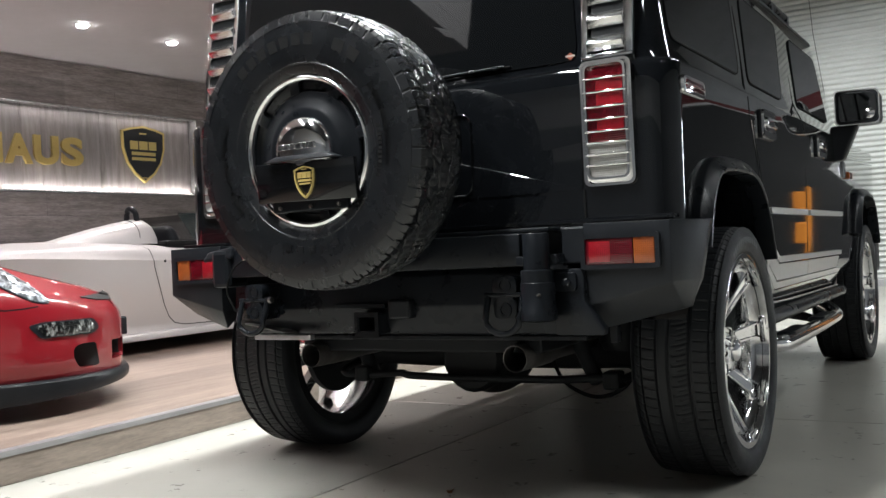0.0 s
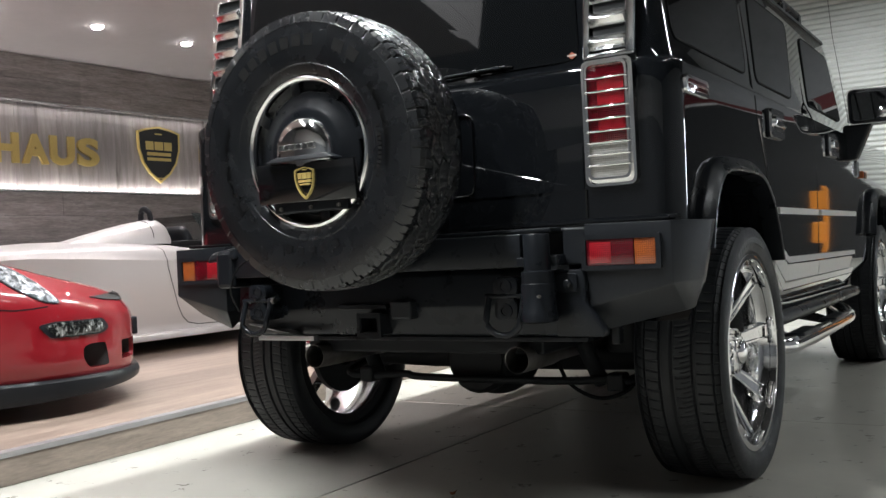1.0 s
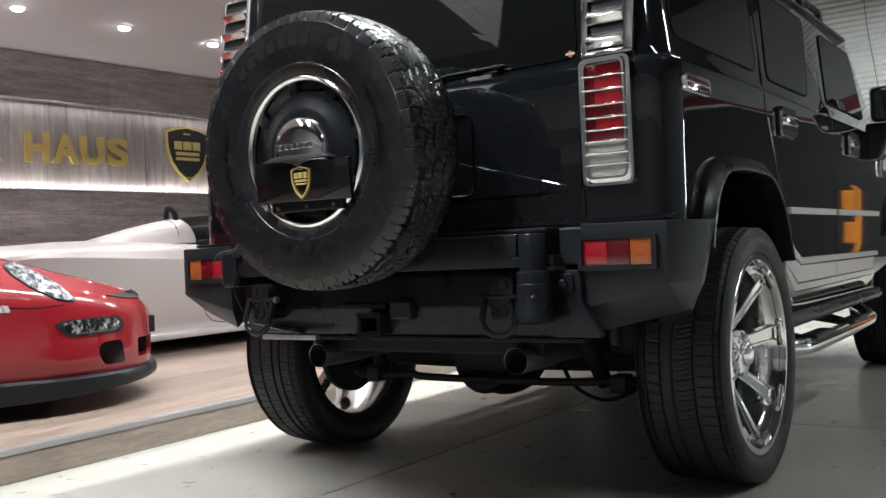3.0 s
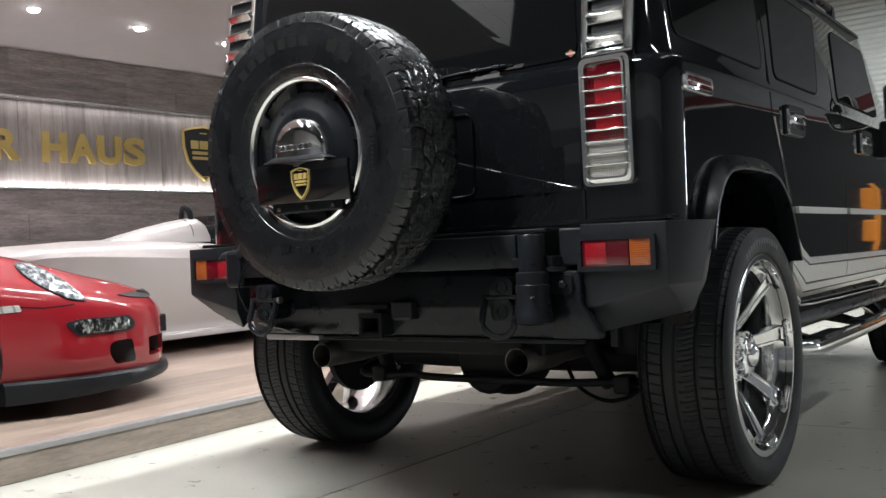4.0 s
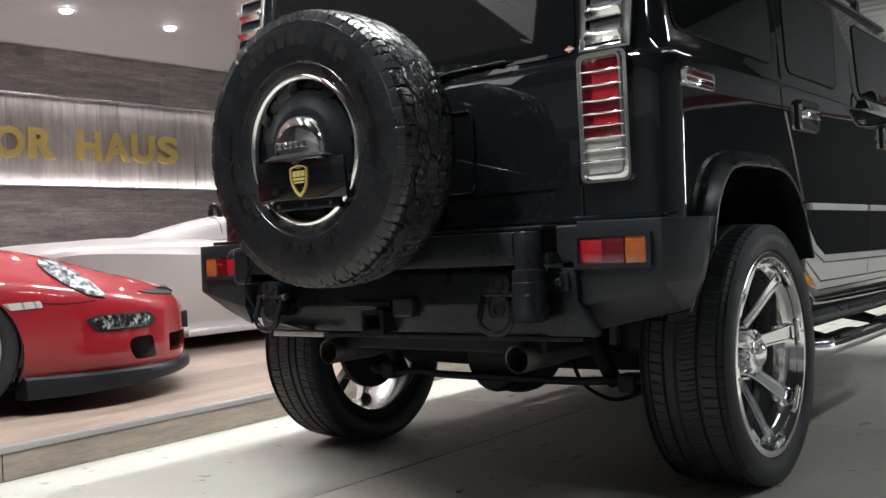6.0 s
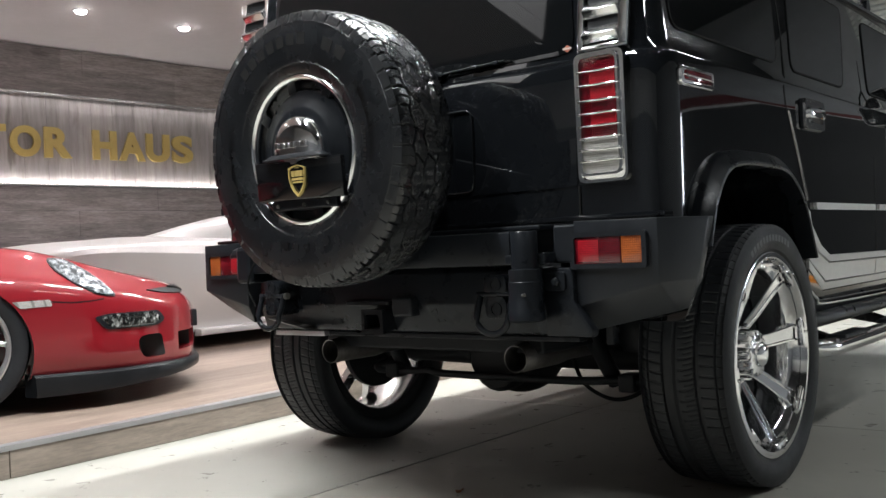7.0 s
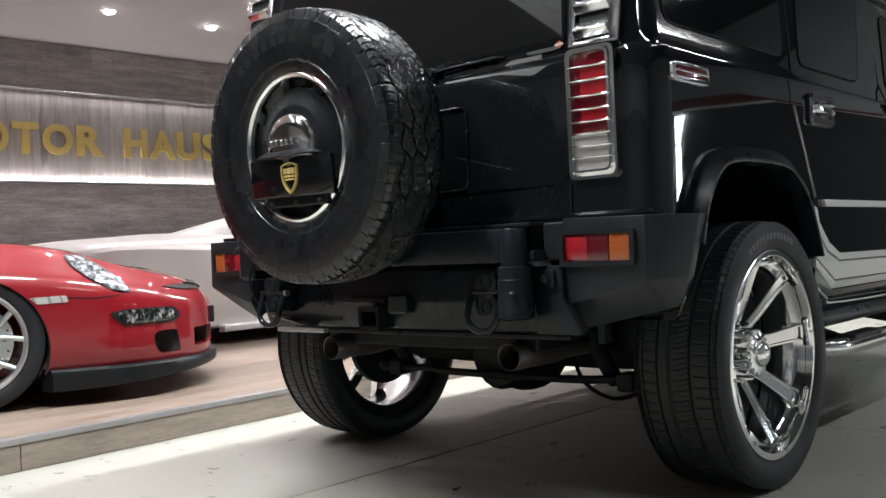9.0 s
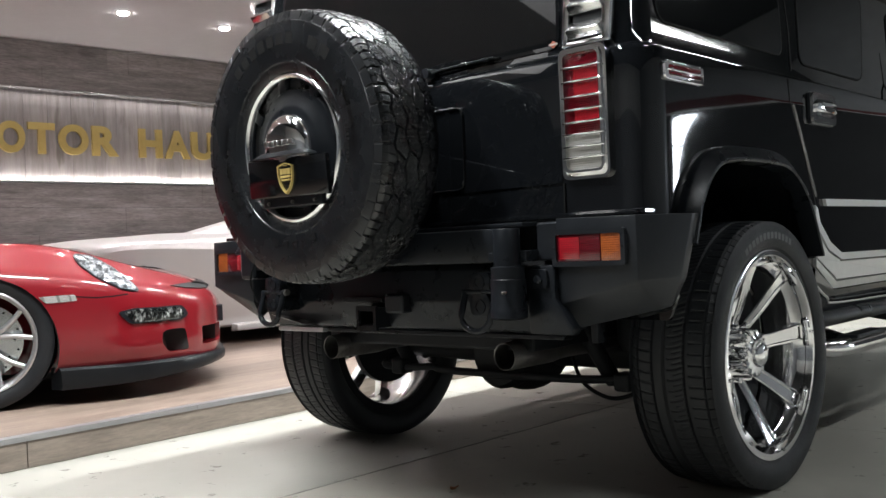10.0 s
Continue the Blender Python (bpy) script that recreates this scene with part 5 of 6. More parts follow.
part("latch_lever", hexa([(-0.72, -0.03, 0.79), (-0.56, -0.05, 0.80), (-0.56, 0.0, 0.80), (-0.72, 0.0, 0.79), (-0.70, -0.02, 0.825), (-0.57, -0.04, 0.84), (-0.57, 0.0, 0.84), (-0.70, 0.0, 0.825)], 0.01), M_STEEL_BLACK, latch)
part("latch_cable", tube(smooth_path([(-0.50, -0.04, 0.80), (-0.545, -0.06, 0.76), (-0.575, -0.06, 0.69), (-0.55, -0.05, 0.62)], 6), 0.0035, 8), M_GASKET, latch, "black safety cable", 60)
part("cable_clip", box(-0.51, -0.485, -0.05, -0.03, 0.79, 0.815, 0.004), M_CHROME_DULL, latch)


def shackle(x):
    """Towing shackle on its pierced tab."""
    tab = round_poly([(x - 0.034, 0.588), (x + 0.034, 0.588), (x + 0.038, 0.632), (x + 0.022, 0.648), (x + 0.040, 0.668), (x + 0.036, 0.708), (x - 0.036, 0.708), (x - 0.040, 0.668), (x - 0.022, 0.648), (x - 0.038, 0.632)], 0.016)
    sh = part("tow_tab", prism(tab, "y", -0.040, 0.05, 0.004), M_STEEL_BLACK, car, "black towing eye with D-shackle", 40)
    for zc in (0.613, 0.682):
        part("eye_rim", lathe([(0.021, -0.038), (0.021, -0.044), (0.013, -0.044), (0.013, -0.038)], "y", 24, (x, 0, zc), close=True), M_STEEL_BLACK, sh, smooth=40)
        # solid dark disc in place of the shaded opening
        part("eye_shade_disc", lathe([(0.0125, -0.0405), (0.0125, -0.0415)], "y", 20, (x, 0, zc)), M_DARK, sh)
    path = [(x - 0.055, -0.035, 0.655), (x - 0.056, -0.05, 0.61)]
    for k in range(9):
        a = math.pi + math.pi * k / 8
        path.append((x + 0.054 * math.cos(a), -0.06, 0.59 + 0.045 * math.sin(a)))
    path += [(x + 0.056, -0.05, 0.61), (x + 0.055, -0.035, 0.655)]
    part("shackle_bow", tube(path, 0.0095, 10), M_STEEL_BLACK, sh, smooth=60)
    part("shackle_pin", lathe([(0.008, -0.066), (0.008, 0.07)], "x", 12, (x, -0.035, 0.655)), M_STEEL_BLACK, sh, smooth=40)
    part("pin_head", lathe([(0.012, 0.064), (0.012, 0.076)], "x", 6, (x, -0.035, 0.655)), M_STEEL, sh)


shackle(0.47)
shackle(-0.475)

hitch = part("tow_receiver", frame_bar([(-0.083, 0.538), (-0.003, 0.538), (-0.003, 0.602), (-0.083, 0.602)], 0.010, "y", 0.0, 0.22), M_STEEL_BLACK, car, "square black tow-bar receiver")
part("receiver_back", box(-0.075, -0.012, 0.12, 0.13, 0.547, 0.595), M_DARK, hitch)
part("receiver_collar", frame_bar([(-0.089, 0.532), (0.003, 0.532), (0.003, 0.608), (-0.089, 0.608)], 0.012, "y", -0.004, 0.01), M_STEEL_BLACK, hitch)
part("wiring_socket", box(0.03, 0.11, 0.01, 0.06, 0.585, 0.645, 0.008), M_PLASTIC, hitch)
part("socket_plate", box(-0.18, 0.01, 0.02, 0.05, 0.618, 0.634, 0.003), M_STEEL_BLACK, hitch)
part("beam_lip", box(-0.62, 0.66, 0.085, 0.13, 0.513, 0.527, 0.003), M_STEEL_BLACK, bumper)
part("bare_lip", box(-0.54, -0.295, 0.026, 0.05, 0.516, 0.533, 0.002), M_ALU, bumper, "bare bright metal lip")
part("skid_facet", hexa([(-0.66, 0.12, 0.548), (-0.38, 0.08, 0.528), (-0.38, 0.16, 0.530), (-0.66, 0.2, 0.548), (-0.60, 0.04, 0.572), (-0.39, 0.03, 0.540), (-0.39, 0.16, 0.56), (-0.62, 0.2, 0.58)], 0.003), M_STEEL, bumper, "bare steel skid lip", 30)

# ---- exhaust and running gear ----
for x in (0.40, -0.392):
    tip = part("exhaust_tip", lathe([(0.0405, 0.14), (0.042, 0.142), (0.042, 0.36), (0.035, 0.42), (0.035, 0.8), (0.03, 0.8), (0.03, 0.5), (0.038, 0.36), (0.038, 0.142)], "y", 32, (x, 0, 0.45), close=True), M_EXHAUST, car, "round steel exhaust tail pipe", 40)
    part("pipe_inside", lathe([(0.037, 0.34), (0.037, 0.345)], "y", 24, (x, 0, 0.45)), M_DARK, tip)
part("exhaust_pipe", tube(smooth_path([(0.425, 0.78, 0.447), (0.44, 1.1, 0.50), (0.36, 1.6, 0.46), (0.34, 2.6, 0.44)], 5), 0.036, 12), M_EXHAUST, car, smooth=60)
part("exhaust_pipe", tube(smooth_path([(-0.392, 0.78, 0.447), (-0.42, 1.1, 0.50), (-0.36, 1.6, 0.46), (-0.34, 2.6, 0.44)], 5), 0.036, 12), M_EXHAUST, car, smooth=60)
for x in (-0.42, 0.42):
    part("frame_rail", box(x - 0.045, x + 0.045, 0.2, 4.4, 0.46, 0.58, 0.008), M_DARK, car)
part("cross_member", box(-0.42, 0.42, 0.2, 0.3, 0.46, 0.56, 0.008), M_DARK, car)
part("fuel_tank", box(-0.36, 0.30, 1.15, 2.1, 0.43, 0.56, 0.04), M_DARK, car)
part("gearbox", box(-0.2, 0.2, 2.3, 3.6, 0.43, 0.56, 0.05), M_DARK, car)
part("silencer", lathe([(0.06, 0.3), (0.08, 0.32), (0.08, 0.86), (0.06, 0.88)], "x", 24, (-0.35, 1.5, 0.51)), M_DARK, car, smooth=40)
for yy in (AXLE_R, AXLE_F):
    ax = part("axle", lathe([(0.045, -0.68), (0.055, -0.3), (0.055, 0.3), (0.045, 0.68)], "x", 20, (0, yy, 0.39)), M_DARK, car, "dark rear axle" if yy == AXLE_R else "", 40)
    dif = bmesh.new()
    bmesh.ops.create_uvsphere(dif, u_segments=24, v_segments=14, radius=0.15)
    for v in dif.verts:
        v.co = Vector((-0.02 + v.co.x * 1.15, yy + v.co.y, 0.385 + v.co.z * 0.98))
    part("differential", dif, M_DARK, ax, smooth=60)
    part("diff_cover", lathe([(0.11, -0.165), (0.125, -0.15), (0.125, -0.1)], "y", 20, (-0.02, yy, 0.385)), M_DARK, ax, smooth=40)
sway = part("sway_bar", tube(smooth_path([(-0.62, 1.2, 0.42), (-0.60, 0.62, 0.34), (-0.46, 0.56, 0.325), (-0.30, 0.56, 0.335), (-0.22, 0.56, 0.325), (0.28, 0.56, 0.325), (0.5, 0.56, 0.335), (0.6, 0.62, 0.34), (0.62, 1.2, 0.42)], 5), 0.014, 10), M_DARK, car, "dark anti-roll bar", 60)
for x in (-0.47, 0.55):
    part("bar_bush", box(x - 0.03, x + 0.03, 0.53, 0.6, 0.30, 0.36, 0.01), M_DARK, sway)
for x in (-0.55, 0.55):
    part("air_spring", lathe([(0.07, 0.42), (0.085, 0.45), (0.085, 0.54), (0.07, 0.57)], "z", 20, (x, 0.68, 0)), M_DARK, car, smooth=40)
    part("trailing_arm", tube([(x, AXLE_R, 0.36), (x * 0.95, 1.6, 0.42)], 0.03, 10), M_DARK, car, smooth=60)
    part("damper", tube([(x * 0.85, 0.62, 0.32), (x * 0.8, 0.45, 0.56)], 0.028, 12), M_DARK, car, smooth=60)
part("brake_hose", tube(smooth_path([(0.30, 0.62, 0.40), (0.36, 0.60, 0.31), (0.47, 0.60, 0.265), (0.57, 0.62, 0.30), (0.60, 0.66, 0.38)], 6), 0.007, 8), M_GASKET, car, "thin black brake hose", 60)
part("splash_box", box(-0.45, 0.45, 0.22, 0.5, 0.50, 0.57, 0.01), M_DARK, car)

for s in (-1, 1):
    chrome_wheel(pose(s * (TRACK if s > 0 else TRACK + 0.03), AXLE_R, TYRE_R - 0.003, 0, 0, 90 * s) @ pose(0, 0, 0, 0, 0, 0), car, 98 if s > 0 else 70)
    chrome_wheel(pose(s * TRACK, AXLE_F, TYRE_R - 0.003, 0, 0, 90 * s), car, 100)

# ---- spare wheel ----
SX, SY, SZ, SR = -0.014, -0.170, 1.098, 0.4065
spare = new("spare_wheel")
spare.parent = car
spare.matrix_basis = pose(SX, SY, SZ, 1.9, 0, 0.8)
spare["label"] = "rear-mounted spare with chunky all-terrain tyre"
tm = tyre_mesh("terrain_tyre", SR, 0.121, 0.217, tread_terrain, 1840, 120, M_RUBBER_SHINY, 0.010, 0.0035)
to = new("tyre", tm)
to.parent = spare
to.location = (0, -0.026, 0)
part("rim_ring", lathe([(0.220, -0.108), (0.2215, -0.122), (0.2195, -0.129), (0.2155, -0.133), (0.2105, -0.1345), (0.2055, -0.132), (0.202, -0.125), (0.2, -0.11), (0.197, -0.085), (0.215, -0.08)], "y", 96, close=True), M_CHROME, spare, "polished chrome rim ring", 40)
part("wheel_dish", lathe([(0.206, -0.08), (0.199, -0.092), (0.180, -0.096), (0.172, -0.088), (0.02, -0.085)], "y", 72), M_STEEL_BLACK, spare, "black wheel dish", 40)
for k in range(8):
    a = radians(12 + 45 * k)
    nb = prism(rounded(0.172, 0.204, -0.017, 0.017, 0.006, 3), "y", -0.112, -0.09, 0.002)
    bmesh.ops.rotate(nb, verts=nb.verts, cent=(0, 0, 0), matrix=Matrix.Rotation(-a, 3, "Y"))
    part("dish_notch", nb, M_STEEL_BLACK, spare, smooth=35)
part("centre_cover", lathe([(0.177, -0.09), (0.177, -0.104), (0.173, -0.109), (0.167, -0.110), (0.150, -0.113), (0.128, -0.128), (0.118, -0.131), (0.10, -0.132)], "y", 72), M_STEEL_BLACK, spare, "satin black centre cover", 35)
part("hub_dome", lathe([(0.100, -0.125), (0.099, -0.138), (0.095, -0.149), (0.085, -0.157), (0.066, -0.163), (0.04, -0.167), (0.012, -0.168), (0.001, -0.168)], "y", 72), M_CHROME, spare, "chrome hub dome", 60)
for k in range(6):
    x0 = -0.066 + 0.0225 * k
    part("dome_letter", box(x0, x0 + 0.016, -0.173, -0.155, 0.006, 0.023, 0.002, 1), M_CHROME_DULL, spare, "raised chrome block on the dome")
plate = part("plate_cover", hexa([(-0.158, -0.166, -0.142), (0.190, -0.160, -0.146), (0.190, -0.140, -0.146), (-0.158, -0.146, -0.142), (-0.158, -0.170, -0.026), (0.190, -0.164, -0.030), (0.190, -0.144, -0.030), (-0.158, -0.150, -0.026)], 0.006), material("gloss_black_plate", (0.004, 0.0045, 0.0055), 0.10, 0, 0.3), spare, "glossy black number-plate cover", 35)
part("plate_bracket", box(-0.12, 0.15, -0.148, -0.12, -0.172, -0.12, 0.005), M_STEEL_BLACK, plate)
part("plate_light", hexa([(-0.11, -0.190, -0.026), (0.14, -0.186, -0.026), (0.14, -0.14, -0.026), (-0.11, -0.14, -0.026), (-0.07, -0.182, -0.011), (0.10, -0.178, -0.011), (0.10, -0.14, -0.011), (-0.07, -0.14, -0.011)], 0.004), M_PLASTIC, plate, "black lamp hood", 35)
part("plate_clip", box(0.085, 0.118, -0.176, -0.160, -0.031, -0.024, 0.002), M_CHROME_DULL, plate)
for x in (-0.09, 0.02, 0.12):
    part("plate_screw", lathe([(0.006, -0.148), (0.005, -0.155)], "y", 8, (x, 0, -0.158)), M_STEEL, plate)


def shield(cx, cz, w, h):
    """Outline of the shield badge, as (u, v)."""
    return [(cx + w * u, cz + h * v) for u, v in ((-0.5, 0.40), (-0.3, 0.455), (0.0, 0.5), (0.3, 0.455), (0.5, 0.40), (0.49, 0.1), (0.40, -0.15), (0.24, -0.34), (0.0, -0.5), (-0.24, -0.34), (-0.40, -0.15), (-0.49, 0.1))]


emb = part("shield_emblem", frame_bar(shield(0.020, -0.090, 0.068, 0.092), 0.0035, "y", -0.1725, -0.163), M_GOLD_LINE, plate, "gold shield outline")
for x0, x1, z0, z1 in ((-0.004, 0.009, -0.078, -0.061), (0.012, 0.028, -0.078, -0.061), (0.031, 0.043, -0.078, -0.061), (-0.003, 0.042, -0.088, -0.081), (0.001, 0.038, -0.096, -0.091), (0.012, 0.028, -0.054, -0.0515)):
    part("emblem_bar", box(x0, x1, -0.1705, -0.163, z0, z1), M_GOLD_LINE, plate)
arc_bars(to, M_LETTER, 0.300, 0.334, 78, 134, 7, 0.30, -0.1202, 0.0014)
arc_bars(to, M_LETTER, 0.300, 0.334, 48, 68, 2, 0.30, -0.1202, 0.0014)
arc_bars(to, M_RUBBER_SHINY, 0.272, 0.292, 252, 296, 5, 0.42, -0.1185, 0.0035)
arc_bars(to, M_LETTER, 0.262, 0.274, 340, 372, 12, 0.35, -0.1170, 0.002)
arc_bars(to, M_RUBBER_SHINY, 0.262, 0.286, 198, 226, 3, 0.35, -0.1172, 0.004)
# bands of fine radial knurling on the sidewall
for a0, a1, n in ((-12, 34, 92), (160, 215, 110)):
    kn = bmesh.new()
    for i in range(n):
        a = radians(a0 + (a1 - a0) * i / n)
        d = radians(0.13)
        q = [kn.verts.new((r * math.cos(t), -0.1200 - hgt, r * math.sin(t))) for r, t, hgt in ((0.285, a - d, -0.004), (0.285, a, 0.0004), (0.285, a + d, -0.004), (0.328, a + d, -0.003), (0.328, a, 0.0012), (0.328, a - d, -0.003))]
        kn.faces.new((q[0], q[1], q[4], q[5]))
        kn.faces.new((q[1], q[2], q[3], q[4]))
    bmesh.ops.recalc_face_normals(kn, faces=kn.faces)
    kn_ob = part("knurled_band", kn, M_RUBBER_SHINY, to)
    tagged(kn_ob, kind="stuff")


# ---- the two sports cars on the platform ----
def spline(xs, ys, at):
    """Monotone-ish cubic through a few stations."""
    xs, ys, at = np.asarray(xs, float), np.asarray(ys, float), np.asarray(at, float)
    d = np.gradient(ys, xs)
    i = np.clip(np.searchsorted(xs, at) - 1, 0, len(xs) - 2)
    h = xs[i + 1] - xs[i]
    t = (at - xs[i]) / h
    return (2 * t ** 3 - 3 * t ** 2 + 1) * ys[i] + (t ** 3 - 2 * t ** 2 + t) * h * d[i] + (-2 * t ** 3 + 3 * t ** 2) * ys[i + 1] + (t ** 3 - t ** 2) * h * d[i + 1]


def loft_body(stations, n_len, bump=None, tuck=0.90, crease=False, under=0.985):
    """A car body from stations (along, half-width, sill, waist, shoulder, top); x is across, y along."""
    st = sorted(stations)
    bs = [q[0] for q in st]
    us = np.linspace(0, 1, n_len)
    span = bs[-1] - bs[0]
    at = bs[0] + span * (us - 0.10 * np.sin(2 * np.pi * us) / (2 * np.pi) * 2)
    hw, lo, mid, sh, top = (spline(bs, [q[k] for q in st], at) for k in range(1, 6))
    v_ctrl = np.linspace(0, 1, 9)
    vs = np.linspace(0, 1, 41)
    rows = []
    for k in range(n_len):
        cx = np.array([0, 0.55, min(0.90, under - 0.04), under, 0.5 * under + 0.51, 0.985, tuck, 0.55, 0.0]) * hw[k]
        cz = np.array([lo[k], lo[k], lo[k] + 0.01, lo[k] + 0.09, mid[k], sh[k], sh[k] + 0.55 * (top[k] - sh[k]), top[k] - 0.12 * (top[k] - sh[k]), top[k]])
        x, z = spline(v_ctrl, cx, vs), spline(v_ctrl, cz, vs)
        if crease:
            lo_v, hi_v = vs[vs <= 0.625 + 1e-6], vs[vs > 0.625 + 1e-6]
            x = np.concatenate([spline(v_ctrl[:6], cx[:6], lo_v), spline(v_ctrl[5:], cx[5:], hi_v)])
            z = np.concatenate([spline(v_ctrl[:6], cz[:6], lo_v), spline(v_ctrl[5:], cz[5:], hi_v)])
        if bump:
            z = z + bump(at[k], x / max(hw[k], 1e-3)) * (vs > 0.5)
        rows.append(np.stack([x, np.full_like(x, at[k]), z], 1))
    m = len(vs)
    verts, faces = [], []
    for r in rows:
        verts += [tuple(p) for p in r] + [(-p[0], p[1], p[2]) for p in r[-2:0:-1]]
    n = 2 * m - 2
    for i in range(n_len - 1):
        for j in range(n):
            faces.append((i * n + j, (i + 1) * n + j, (i + 1) * n + (j + 1) % n, i * n + (j + 1) % n))
    faces.append(tuple(range(n)))
    faces.append(tuple(range((n_len - 1) * n, n_len * n))[::-1])
    b = bmesh.new()
    bv = [b.verts.new(p) for p in verts]
    for f in faces:
        b.faces.new([bv[i] for i in f])
    bmesh.ops.recalc_face_normals(b, faces=b.faces)
    return b


def red_bump(b, f):
    return 0.100 * np.exp(-((np.abs(f) - 0.75) / 0.15) ** 2) * np.exp(-((b + 0.85) / 0.42) ** 2)


RED_POSE = pose(-2.535, 1.079, PLAT_Z, 0, 0, -28.5)
red = thing("red_sports_car", "glossy red sports coupe with black chin spoiler on the platform", "car", RED_POSE)
RED = [(0.0, 0.22, 0.20, 0.33, 0.41, 0.445), (-0.03, 0.36, 0.16, 0.33, 0.42, 0.482), (-0.09, 0.50, 0.135, 0.33, 0.44, 0.536), (-0.19, 0.62, 0.127, 0.335, 0.465, 0.588), (-0.33, 0.745, 0.125, 0.35, 0.50, 0.620), (-0.52, 0.838, 0.125, 0.37, 0.535, 0.645), (-0.72, 0.872, 0.13, 0.39, 0.57, 0.668),
       (-1.10, 0.895, 0.14, 0.42, 0.62, 0.748), (-1.6, 0.885, 0.15, 0.45, 0.70, 0.88), (-2.6, 0.885, 0.15, 0.47, 0.75, 0.92), (-3.45, 0.92, 0.15, 0.5, 0.78, 0.95), (-4.0, 0.90, 0.2, 0.5, 0.75, 0.88), (-4.35, 0.78, 0.3, 0.5, 0.70, 0.78), (-4.45, 0.6, 0.36, 0.5, 0.62, 0.68)]
red_body = part("body", loft_body(RED, 120, red_bump, 0.84), M_RED, red, "glossy red bodywork", 50)

WHITE_POSE = pose(-4.93, 0.86, PLAT_Z)
white = thing("white_roadster", "pearl white open roadster with raised headrest fairing", "car", WHITE_POSE)
WHITE = [(0.34, 0.62, 0.42, 0.60, 0.72, 0.80), (0.39, 0.75, 0.34, 0.58, 0.735, 0.83), (0.48, 0.87, 0.26, 0.56, 0.75, 0.85), (0.64, 0.945, 0.18, 0.54, 0.755, 0.862), (0.96, 0.975, 0.14, 0.52, 0.745, 0.878), (1.3, 0.975, 0.12, 0.50, 0.730, 0.896),
         (1.6, 0.97, 0.12, 0.50, 0.718, 0.892), (2.3, 0.955, 0.12, 0.48, 0.690, 0.86), (3.0, 0.96, 0.12, 0.48, 0.68, 0.84), (3.7, 0.97, 0.13, 0.46, 0.66, 0.80), (4.2, 0.92, 0.14, 0.42, 0.58, 0.68), (4.5, 0.76, 0.18, 0.38, 0.48, 0.55), (4.6, 0.5, 0.22, 0.36, 0.44, 0.47)]
white_body = part("body", loft_body(WHITE, 110, None, 0.90, True, 0.915), M_WHITE, white, "pearl white bodywork", 22)

# wheel arches and front openings cut out of the red body
cuts = []
for s in (-1, 1):
    for b in (-1.13, -3.48):
        cuts.append(cutter("well", lathe([(0.338, 0.58 * s), (0.338, 1.1 * s)], "x", 48, (0, b, 0.285))))
    poly = [(-0.326, 0.305), (-0.293, 0.318), (-0.209, 0.317), (-0.191, 0.203), (-0.297, 0.203), (-0.328, 0.255)]
    cuts.append(cutter("scoop", prism(round_poly(poly, 0.02), "x", min(0.60 * s, 1.0 * s), max(0.60 * s, 1.0 * s))))
for s in (-1, 1):
    cuts.append(cutter("mouth", prism(round_poly([(s * 0.24, 0.218), (s * 0.54, 0.218), (s * 0.55, 0.312), (s * 0.24, 0.312)], 0.015), "y", -0.26, 0.2)))
carve(red_body, cuts)
red_body.data.name = "body"
white_cuts = []
for s in (-1, 1):
    for b in (0.62, 3.65):
        white_cuts.append(cutter("well", lathe([(0.335, 0.6 * s), (0.335, 1.2 * s)], "x", 48, (0, b, 0.295))))
carve(white_body, white_cuts)
white_body.data.name = "body"

from mathutils.bvhtree import BVHTree


def tree_of(ob):
    return BVHTree.FromPolygons([v.co.copy() for v in ob.data.vertices], [tuple(p.vertices) for p in ob.data.polygons])


def conform(tree, outline, start, way, axes, lift, drop, rings=5, crown=0.0):
    """A patch that lies on a body: an outline in a plane, cast along a way onto the body, with a thickness."""
    m = 6
    o = [Vector(p) for p in outline]
    c = sum(o, Vector((0, 0))) / len(o)
    line = []
    for p, q in zip(o, o[1:] + o[:1]):
        line += [p + (q - p) * k / m for k in range(m)]
    b = bmesh.new()
    def cast(p, out):
        pos = Vector(start) + Vector(axes[0]) * p.x + Vector(axes[1]) * p.y
        loc = None
        for step in range(14):
            loc, nrm, _, _ = tree.ray_cast(pos - Vector((0, 0, 0.006 * step)), Vector(way))
            if loc is not None:
                break
        if loc is None:
            loc, nrm, _, _ = tree.find_nearest(pos)
        if nrm.dot(Vector(way)) > 0:
            nrm = -nrm
        return loc + nrm * out
    grid = []
    for k in range(1, rings + 1):
        f = k / rings
        grid.append([b.verts.new(cast(c + (p - c) * f, lift + crown * (1 - f * f))) for p in line])
    mid = b.verts.new(cast(c, lift + crown))
    n = len(line)
    for i in range(n):
        b.faces.new((mid, grid[0][i], grid[0][(i + 1) % n]))
    for p, q in zip(grid, grid[1:]):
        for i in range(n):
            b.faces.new((p[i], q[i], q[(i + 1) % n], p[(i + 1) % n]))
    skirt = [b.verts.new(cast(p, -drop)) for p in line]
    for i in range(n):
        b.faces.new((grid[-1][i], skirt[i], skirt[(i + 1) % n], grid[-1][(i + 1) % n]))
    bmesh.ops.recalc_face_normals(b, faces=b.faces)
    return b


